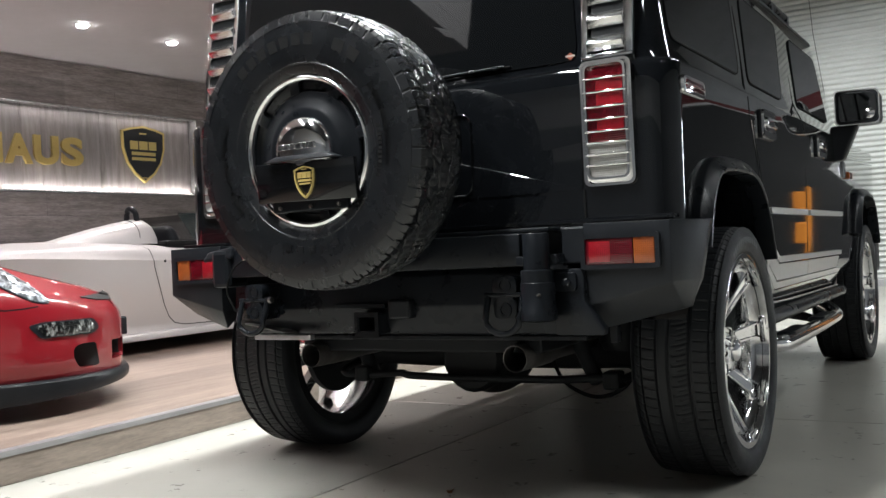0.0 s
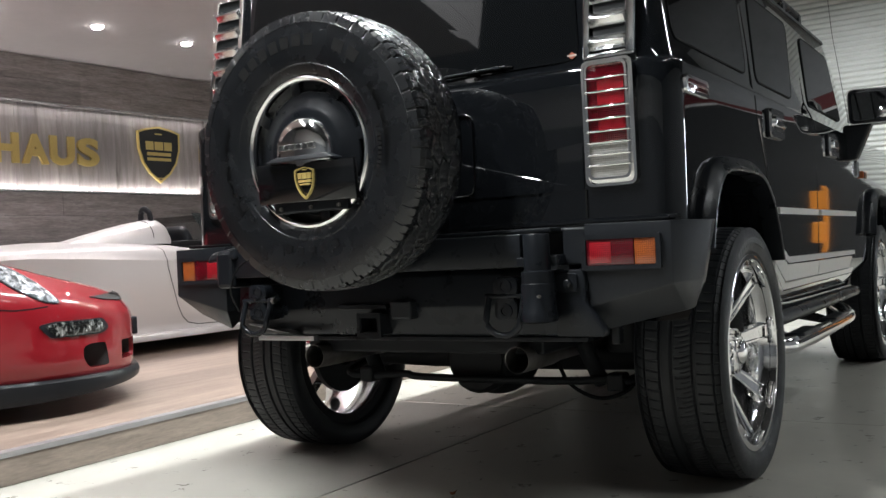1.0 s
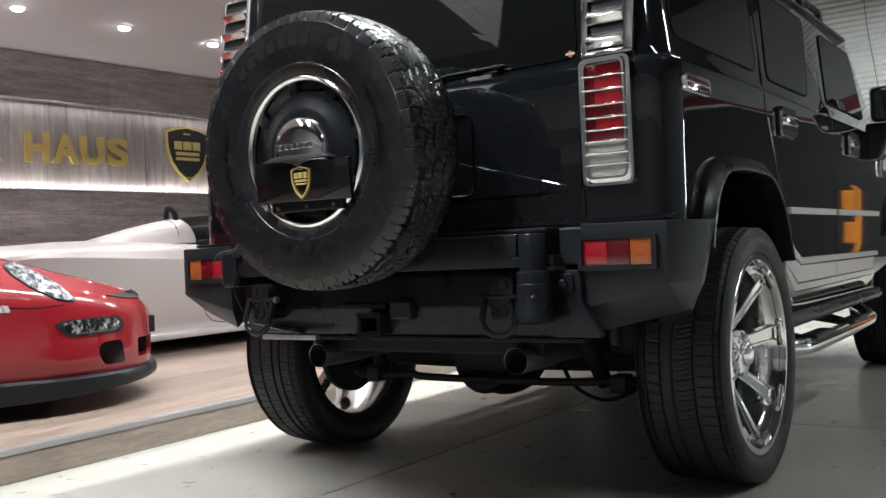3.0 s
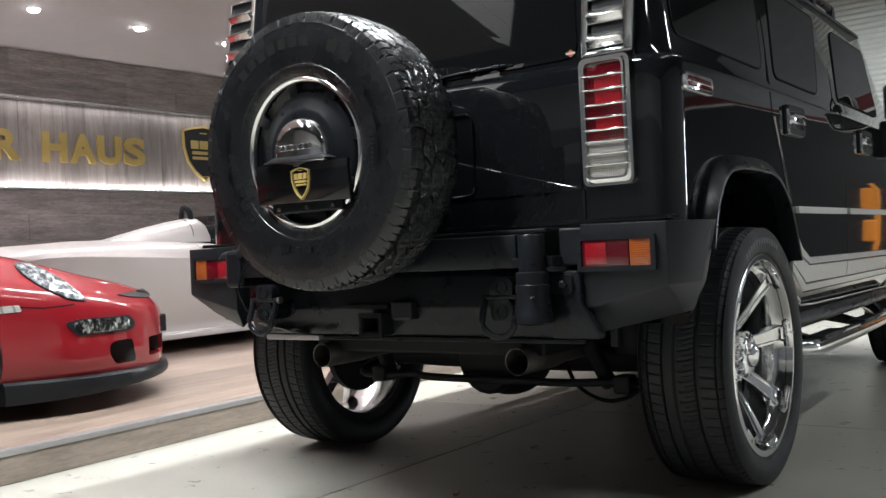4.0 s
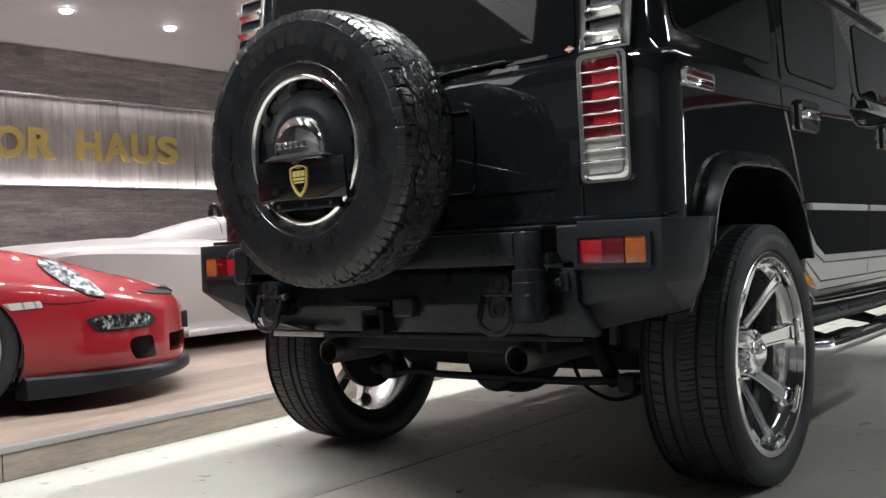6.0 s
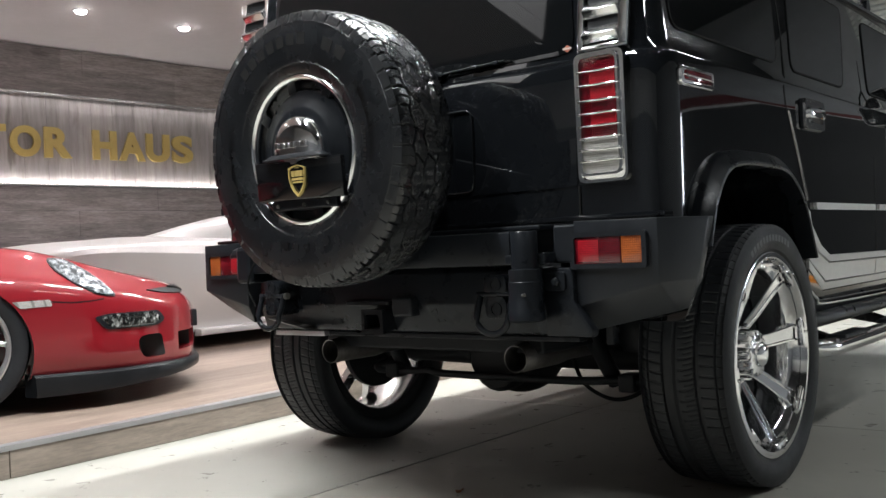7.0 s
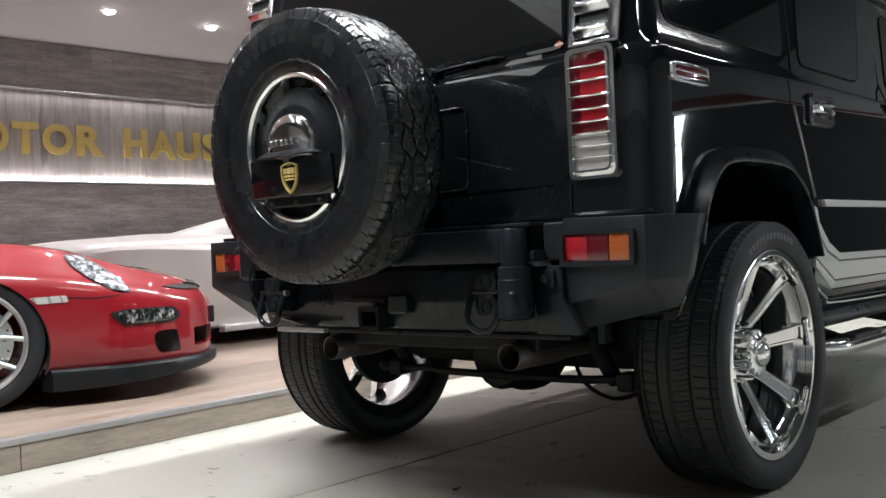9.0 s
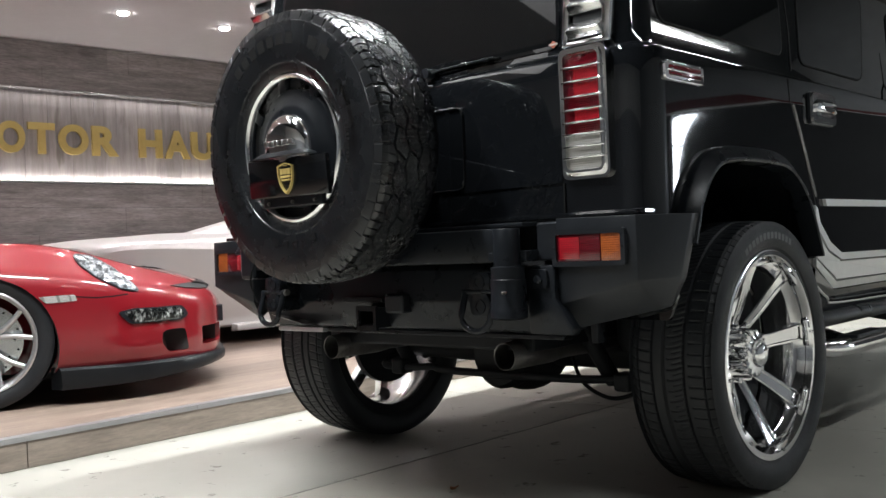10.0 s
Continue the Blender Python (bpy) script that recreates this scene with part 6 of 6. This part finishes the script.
def conform_line(tree, pts, start, way, axes, w, lift):
    """A narrow strip on a body along a line."""
    b = bmesh.new()
    o = [Vector(p) for p in pts]
    fine = []
    for p, q in zip(o, o[1:]):
        fine += [p + (q - p) * k / 6 for k in range(6)]
    fine.append(o[-1])
    rows = []
    for i, p in enumerate(fine):
        d = (fine[min(i + 1, len(fine) - 1)] - fine[max(i - 1, 0)]).normalized()
        nn = Vector((-d.y, d.x)) * w / 2
        row = []
        for q in (p + nn, p - nn):
            pos = Vector(start) + Vector(axes[0]) * q.x + Vector(axes[1]) * q.y
            loc, nrm, _, _ = tree.ray_cast(pos, Vector(way))
            if loc is None:
                loc, nrm, _, _ = tree.find_nearest(pos)
            if nrm.dot(Vector(way)) > 0:
                nrm = -nrm
            row.append(b.verts.new(loc + nrm * lift))
        rows.append(row)
    for (a, c), (d, e) in zip(rows, rows[1:]):
        b.faces.new((a, c, e, d))
    return b


def lamp_glass(name, scale, stops):
    """Lamp glass with the glints and darks of faceted reflectors painted in as noise."""
    m = material(name, (0.5, 0.52, 0.54), 0.12, 0.3, 1.0)
    nt = m.node_tree
    n = noise_node(nt, scale, 3, (1, 1, 0.55), 0.7)
    nt.links.new(ramp_node(nt, n.outputs["Fac"], stops).outputs["Color"], nt.nodes["Principled BSDF"].inputs["Base Color"])
    return m


# reflector sparkle is put into these base colours
M_HEAD_GLASS = lamp_glass("headlamp_glass", 26, [(0.44, (0.08, 0.085, 0.09)), (0.57, (0.36, 0.38, 0.40)), (0.68, (0.92, 0.93, 0.95))])
M_FOG = lamp_glass("fog_lamp_glass", 34, [(0.50, (0.010, 0.011, 0.011)), (0.60, (0.2, 0.21, 0.2)), (0.70, (0.85, 0.87, 0.85))])
M_MESH = material("black_grille", (0.006, 0.006, 0.006), 0.7)

red_tree = tree_of(red_body)
HEAD = [(-0.735, 0.715), (-0.646, 0.703), (-0.543, 0.636), (-0.468, 0.572), (-0.418, 0.514), (-0.50, 0.526), (-0.615, 0.588), (-0.70, 0.656)]
FOG = [(-0.532, 0.424), (-0.46, 0.438), (-0.225, 0.434), (-0.190, 0.384), (-0.23, 0.360), (-0.475, 0.362)]
MARK = [(-0.875, 0.518), (-0.717, 0.521), (-0.706, 0.491), (-0.841, 0.486)]


def shrink(poly, f):
    c = sum((Vector(p) for p in poly), Vector((0, 0))) / len(poly)
    return [tuple(c + (Vector(p) - c) * f) for p in poly]


for s in (-1, 1):
    side = ((s * 1.4, 0, 0), (-s, 0, 0), ((0, 1, 0), (0, 0, 1)))
    hl = part("headlight", conform(red_tree, round_poly(HEAD, 0.03), *side, 0.005, 0.02, 8), M_PLASTIC, red, "clear oval headlamp with dark surround", 60)
    part("lamp_lens", conform(red_tree, round_poly(shrink(HEAD, 0.93), 0.03), *side, 0.008, 0.01, 8, 0.008), M_HEAD_GLASS, hl, "headlamp glass with painted reflector glints", 60)
    fg = part("fog_lamp", conform(red_tree, round_poly(FOG, 0.02), *side, 0.006, 0.02, 8), M_PLASTIC, red, "slim lamp in a black surround", 60)
    part("fog_lens", conform(red_tree, round_poly(shrink(FOG, 0.84), 0.014), *side, 0.010, 0.01, 6, 0.004), M_FOG, fg, smooth=60)
    part("side_repeater", conform(red_tree, round_poly(MARK, 0.008), *side, 0.004, 0.01, 3), M_LENS_CLEAR, red, "clear side repeater lamp", 60)
    part("scoop_grille", prism(round_poly([(-0.325, 0.305), (-0.293, 0.317), (-0.21, 0.316), (-0.192, 0.204), (-0.297, 0.204)], 0.02), "x", min(0.604 * s, 0.62 * s), max(0.604 * s, 0.62 * s)), M_MESH, red)
    # black liner inside the front wheel well
    liner = lathe([(0.335, 0.584 * s), (0.335, 0.86 * s), (0.331, 0.86 * s), (0.331, 0.588 * s)], "x", 48, (0, -1.13, 0.285), close=True)
    bmesh.ops.delete(liner, geom=[v for v in liner.verts if v.co.z < 0.15], context="VERTS")
    part("wheel_well", liner, M_MESH, red)
    part("shut_line", conform_line(red_tree, [(-0.48, 0.508), (-0.55, 0.502), (-0.62, 0.50), (-0.80, 0.52)], *side, 0.006, 0.001), M_GASKET, red)
    slot = part("nose_slot", conform(red_tree, [(-0.275, 0.533), (-0.19, 0.538), (-0.115, 0.540), (-0.062, 0.520), (-0.055, 0.503), (-0.12, 0.506), (-0.2, 0.516)], *side, 0.006, 0.01, 6), M_MESH, red, "black air slot on the nose", 60)
    part("slot_lip", conform(red_tree, [(-0.165, 0.536), (-0.113, 0.540), (-0.066, 0.522), (-0.058, 0.510), (-0.085, 0.519), (-0.12, 0.529)], *side, 0.016, 0.01, 4), M_PLASTIC, slot, smooth=60)
top = ((0, 0, 1.6), (0, 0, -1), ((1, 0, 0), (0, 1, 0)))
part("bonnet_gap", conform_line(red_tree, [(0.45, -0.24), (0.55, -0.4), (0.60, -0.75), (0.62, -1.2)], *top, 0.006, 0.001), M_GASKET, red)
for s in (-1, 1):
    part("mouth_grille", box(min(s * 0.245, s * 0.53), max(s * 0.245, s * 0.53), -0.257, -0.245, 0.222, 0.308), M_MESH, red)
    part("mouth_liner", box(min(s * 0.242, s * 0.25), max(s * 0.242, s * 0.25), -0.245, -0.03, 0.222, 0.308), M_MESH, red)
pl = part("number_plate", box(-0.28, 0.28, -0.05, 0.014, 0.316, 0.408, 0.006), M_PLASTIC, red, "dark number plate on the nose")
for k in range(5):
    part("plate_bar", box(-0.19 + 0.08 * k, -0.13 + 0.08 * k, 0.0135, 0.0155, 0.335, 0.385), M_GREY_LETTER, pl)

# chin spoiler round the nose
chin = [(0.0, 0.035), (0.2, 0.022), (0.34, -0.004), (0.49, -0.06), (0.62, -0.145), (0.74, -0.28), (0.82, -0.43), (0.862, -0.58), (0.878, -0.79)]
chin = [(p.x, p.y) for p in smooth_path([(u, v, 0) for u, v in chin], 4)]
chin = [(-u, v) for u, v in chin[:0:-1]] + chin
b = bmesh.new()
rings = []
for i, (u, v) in enumerate(chin):
    back = min(1.0, max(0.0, -v / 0.79))
    zt, zb = 0.178 - 0.01 * (1 - back), 0.076 + 0.043 * (1 - back) ** 2
    rings.append([b.verts.new(p) for p in ((u * 0.90, v - 0.05, zt), (u * 0.985, v - 0.008, zt), (u, v, zt - 0.012), (u * 1.004, v + 0.004, zb + 0.02), (u, v, zb), (u * 0.92, v - 0.05, zb))])
n = len(rings[0])
for p, q in zip(rings, rings[1:]):
    for k in range(n):
        b.faces.new((p[k], p[(k + 1) % n], q[(k + 1) % n], q[k]))
b.faces.new(rings[0])
b.faces.new(rings[-1][::-1])
bmesh.ops.recalc_face_normals(b, faces=b.faces)
part("chin_spoiler", b, M_GLOSS, red, "satin black chin spoiler", 40)
part("under_tray", box(-0.58, 0.58, -4.2, -0.5, 0.10, 0.14, 0.01), M_MESH, red)

# cabin, out of sight
part("cabin", hexa([(-0.72, -3.3, 0.88), (0.72, -3.3, 0.88), (0.72, -1.35, 0.86), (-0.72, -1.35, 0.86), (-0.52, -2.75, 1.26), (0.52, -2.75, 1.26), (0.52, -2.05, 1.27), (-0.52, -2.05, 1.27)], 0.06, 3), M_GLASS, red, "dark glazed cabin", 40)
part("roof_panel", box(-0.50, 0.50, -2.72, -2.08, 1.262, 1.283, 0.008), M_RED, red)


ME_SLICK = tyre_mesh("sports_tyre", 0.322, 0.125, 0.238, tread_street, 360, 30, M_RUBBER)


def sports_wheel(m, parent, spin):
    """A slim ten-spoke silver wheel; local y is the axle, the face looks to -y."""
    w = new("wheel")
    w.parent = parent
    w.matrix_basis = m
    w["label"] = "silver ten-spoke wheel with black tyre"
    t = new("tyre", ME_SLICK)
    t.parent = w
    part("rim", lathe([(0.243, -0.10), (0.245, -0.112), (0.238, -0.116), (0.226, -0.108), (0.220, -0.09), (0.215, 0.09), (0.24, 0.1), (0.243, 0.09), (0.226, 0.08), (0.23, -0.08)], "y", 64, close=True), M_SILVER, w, smooth=40)
    for k in range(5):
        for d in (-9, 9):
            a0, a1 = radians(spin + 72 * k + d * 0.6), radians(spin + 72 * k + d * 2.0)
            p = [Vector((0.055 * math.cos(a0), -0.075, 0.055 * math.sin(a0))), Vector((0.14 * math.cos((a0 + a1) / 2), -0.09, 0.14 * math.sin((a0 + a1) / 2))), Vector((0.222 * math.cos(a1), -0.10, 0.222 * math.sin(a1)))]
            part("spoke", tube(smooth_path(p, 4), 0.0125, 8), M_SILVER, w, smooth=60)
    part("hub", lathe([(0.065, -0.04), (0.065, -0.075), (0.05, -0.088), (0.02, -0.092)], "y", 32), M_SILVER, w, smooth=40)
    disc = part("brake_disc", lathe([(0.175, -0.02), (0.175, 0.01), (0.07, 0.01), (0.07, -0.02)], "y", 48), M_CHROME_DULL, w, "drilled steel brake disc", 40)
    for k in range(20):
        a = radians(18 * k)
        r = 0.135 + 0.022 * (k % 2)
        # small dark discs drawn for the shade in the drillings
        part("drilling_shade", lathe([(0.0055, -0.0205), (0.005, -0.022)], "y", 8, (r * math.cos(a), 0, r * math.sin(a))), M_MESH, disc)
    return w


for s in (-1, 1):
    for b in (-1.13, -3.48):
        sports_wheel(pose(s * 0.745, b, 0.322, 0, 0, 90 * s), red, 20)
    for b in (0.62, 3.65):
        sports_wheel(pose(s * 0.80, b, 0.322, 0, 0, 90 * s), white, 10)

# white roadster: shut lines, fairings, cockpit
white_tree = tree_of(white_body)
M_SEAM = material("panel_gap", (0.03, 0.03, 0.03), 0.6)
for s in (-1, 1):
    side = ((s * 1.5, 0, 0), (-s, 0, 0), ((0, 1, 0), (0, 0, 1)))
    part("door_seam", conform_line(white_tree, [(1.84, 0.845), (1.82, 0.76), (1.828, 0.66), (1.868, 0.54), (1.94, 0.36), (2.0, 0.26), (2.07, 0.205), (2.18, 0.182), (2.6, 0.172), (3.0, 0.17)], *side, 0.008, 0.0015), M_SEAM, white)
    part("lock_button", lathe([(0.012, 0), (0.010, 0.004)], "x", 12, (s * 0.957 if s > 0 else -0.961, 1.93, 0.70)), M_SEAM, white)
    part("sill_skirt", hexa([(s * 0.86, 1.35, 0.09), (s * 0.965, 1.35, 0.10), (s * 0.965, 3.2, 0.10), (s * 0.86, 3.2, 0.09), (s * 0.88, 1.35, 0.155), (s * 0.958, 1.35, 0.15), (s * 0.958, 3.2, 0.15), (s * 0.88, 3.2, 0.155)], 0.012), M_WHITE, white, smooth=40)
    if s > 0:
        # headrest fairing behind the driver
        b = bmesh.new()
        rows = []
        for y, w, hgt in ((1.20, 0.08, -0.035), (1.24, 0.095, 0.0), (1.42, 0.14, 0.045), (1.61, 0.165, 0.09), (1.83, 0.18, 0.135), (1.97, 0.185, 0.158), (2.05, 0.185, 0.166), (2.09, 0.18, 0.14), (2.12, 0.165, 0.07)):
            row = []
            for k in range(15):
                a = math.pi * k / 14
                row.append(b.verts.new((s * 0.50 + w * math.cos(a) * (1.0 if k not in (0, 14) else 1.08), y, 0.875 + (hgt + 0.012) * math.sin(a) ** 0.75 - (0.03 if k in (0, 14) else 0))))
            rows.append(row)
        for p, q in zip(rows, rows[1:]):
            for k in range(14):
                b.faces.new((p[k], p[k + 1], q[k + 1], q[k]))
        b.faces.new(rows[-1])
        bmesh.ops.recalc_face_normals(b, faces=b.faces)
        part("headrest_fairing", b, M_WHITE, white, "white headrest fairing", 40)
        seam = [(s * 0.50 + 0.187 * math.cos(math.pi * k / 14), 1.93, 0.877 + 0.166 * math.sin(math.pi * k / 14) ** 0.75) for k in range(15)]
        part("fairing_seam", tube(seam, 0.0025, 6), M_SEAM, white)
        part("roll_hoop", tube(smooth_path([(s * 0.50 - 0.06, 2.02, 1.0), (s * 0.50 - 0.05, 2.01, 1.10), (s * 0.50, 2.0, 1.138), (s * 0.50 + 0.05, 2.01, 1.10), (s * 0.50 + 0.06, 2.02, 1.0)], 5), 0.024, 10), M_PLASTIC, white, "black roll hoop", 60)
    if s < 0:
        continue
    seat = hexa([(s * 0.50 - 0.2, 2.30, 0.72), (s * 0.50 + 0.2, 2.30, 0.72), (s * 0.50 + 0.2, 2.48, 0.70), (s * 0.50 - 0.2, 2.48, 0.70), (s * 0.50 - 0.15, 2.24, 0.99), (s * 0.50 + 0.15, 2.24, 0.99), (s * 0.50 + 0.15, 2.34, 1.0), (s * 0.50 - 0.15, 2.34, 1.0)], 0.05, 4)
    part("seat", seat, M_PLASTIC, white, "black bucket seat", 50)
M_SCREEN = material("green_tinted_glass", (0.02, 0.03, 0.03), 0.03)
M_SCREEN.node_tree.nodes["Principled BSDF"].inputs["Alpha"].default_value = 0.45
part("cockpit", box(-0.80, 0.80, 2.10, 3.25, 0.70, 0.868, 0.03), M_GASKET, white, "black cockpit")
for s in (1,):
    ob = part("side_glass", hexa([(s * 0.80, 2.42, 0.84), (s * 0.806, 2.42, 0.84), (s * 0.806, 3.6, 0.84), (s * 0.80, 3.6, 0.84), (s * 0.66, 2.36, 1.10), (s * 0.666, 2.36, 1.10), (s * 0.666, 3.05, 1.11), (s * 0.66, 3.05, 1.11)]), M_SCREEN, white, "green-tinted side glass")
    ob.visible_shadow = False
ob = part("windscreen", hexa([(-0.72, 3.55, 0.84), (0.72, 3.55, 0.84), (0.72, 3.56, 0.84), (-0.72, 3.56, 0.84), (-0.62, 3.02, 1.13), (0.62, 3.02, 1.13), (0.62, 3.03, 1.13), (-0.62, 3.03, 1.13)]), M_SCREEN, white, "tinted windscreen")
ob.visible_shadow = False

# ---- wall sign ----
def glyph_mesh(ch, height, depth, bold):
    """A letter of the built-in font as a mesh in the (u, v) plane, its foot at the origin; returns it with its width."""
    cu = bpy.data.curves.new("glyph", "FONT")
    cu.body, cu.size, cu.extrude, cu.offset = ch, height / 0.73, depth / 2, bold
    ob = bpy.data.objects.new("glyph", cu)
    scene.collection.objects.link(ob)
    dg = bpy.context.evaluated_depsgraph_get()
    dg.update()
    me = bpy.data.meshes.new_from_object(ob.evaluated_get(dg))
    bpy.data.objects.remove(ob)
    bpy.data.curves.remove(cu)
    return me


sign = thing("wall_sign", "gold raised letters reading MOTOR HAUS on the lit panel", "sign", WALL_TURN)
SIGN_X = WALL_X - DEEP + 0.012
for ch, y0, y1 in (("M", 1.03, 1.365), ("O", 1.395, 1.644), ("T", 1.672, 1.914), ("O", 1.947, 2.228), ("R", 2.264, 2.525), ("H", 2.738, 2.985), ("A", 3.012, 3.290), ("U", 3.307, 3.571), ("S", 3.603, 3.845)):
    me = glyph_mesh(ch, 0.27, 0.03, 0.016)
    co = np.empty(len(me.vertices) * 3)
    me.vertices.foreach_get("co", co)
    co = co.reshape(-1, 3)
    u0, u1, v0, v1 = co[:, 0].min(), co[:, 0].max(), co[:, 1].min(), co[:, 1].max()
    uu = y0 + (co[:, 0] - u0) / (u1 - u0) * (y1 - y0)
    vv = 1.82 + (co[:, 1] - v0) / (v1 - v0) * 0.284
    me.vertices.foreach_set("co", np.stack([SIGN_X + co[:, 2], uu, vv], 1).ravel())
    me.update()
    me.materials.append(M_GOLD)
    lt = new("letter", me)
    lt.parent = sign
badge = thing("shield_badge", "black shield badge with gold rim on the lit panel", "sign", WALL_TURN @ pose(0, -0.055, -0.011))
part("plate", prism(shield(4.65, 1.995, 0.545, 0.60), "x", WALL_X - DEEP, WALL_X - DEEP + 0.02, 0.002), M_BADGE, badge)
part("rim", frame_bar(shield(4.65, 1.995, 0.555, 0.61), 0.02, "x", WALL_X - DEEP, WALL_X - DEEP + 0.027), M_GOLD_LINE, badge, "gold rim")
for y0, y1, z0, z1 in ((4.475, 4.575, 2.045, 2.135), (4.59, 4.70, 2.045, 2.135), (4.715, 4.815, 2.045, 2.135), (4.49, 4.80, 1.985, 2.02), (4.49, 4.80, 1.93, 1.962), (4.60, 4.69, 2.21, 2.225), (4.62, 4.68, 1.74, 1.75)):
    part("emblem_bar", box(WALL_X - DEEP + 0.02, WALL_X - DEEP + 0.024, y0, y1, z0, z1), M_GOLD_LINE, badge)

# fallen leaf on the slab
leaf = thing("dry_leaf", "small dry brown leaf lying on the concrete", "leaf", pose(0.10, 0.22, 0.0005))
lb = bmesh.new()
vs = [lb.verts.new((0.012 * math.sin(t) * (0.6 + 0.4 * math.cos(3 * t)), 0.02 * math.cos(t), 0.004 + 0.004 * math.sin(2 * t))) for t in (2 * math.pi * k / 10 for k in range(10))]
lb.faces.new(vs)
lo = bmesh.ops.extrude_face_region(lb, geom=list(lb.faces))
for v in [g for g in lo["geom"] if isinstance(g, bmesh.types.BMVert)]:
    v.co.z -= 0.0015
part("blade", lb, M_LEAF, leaf)
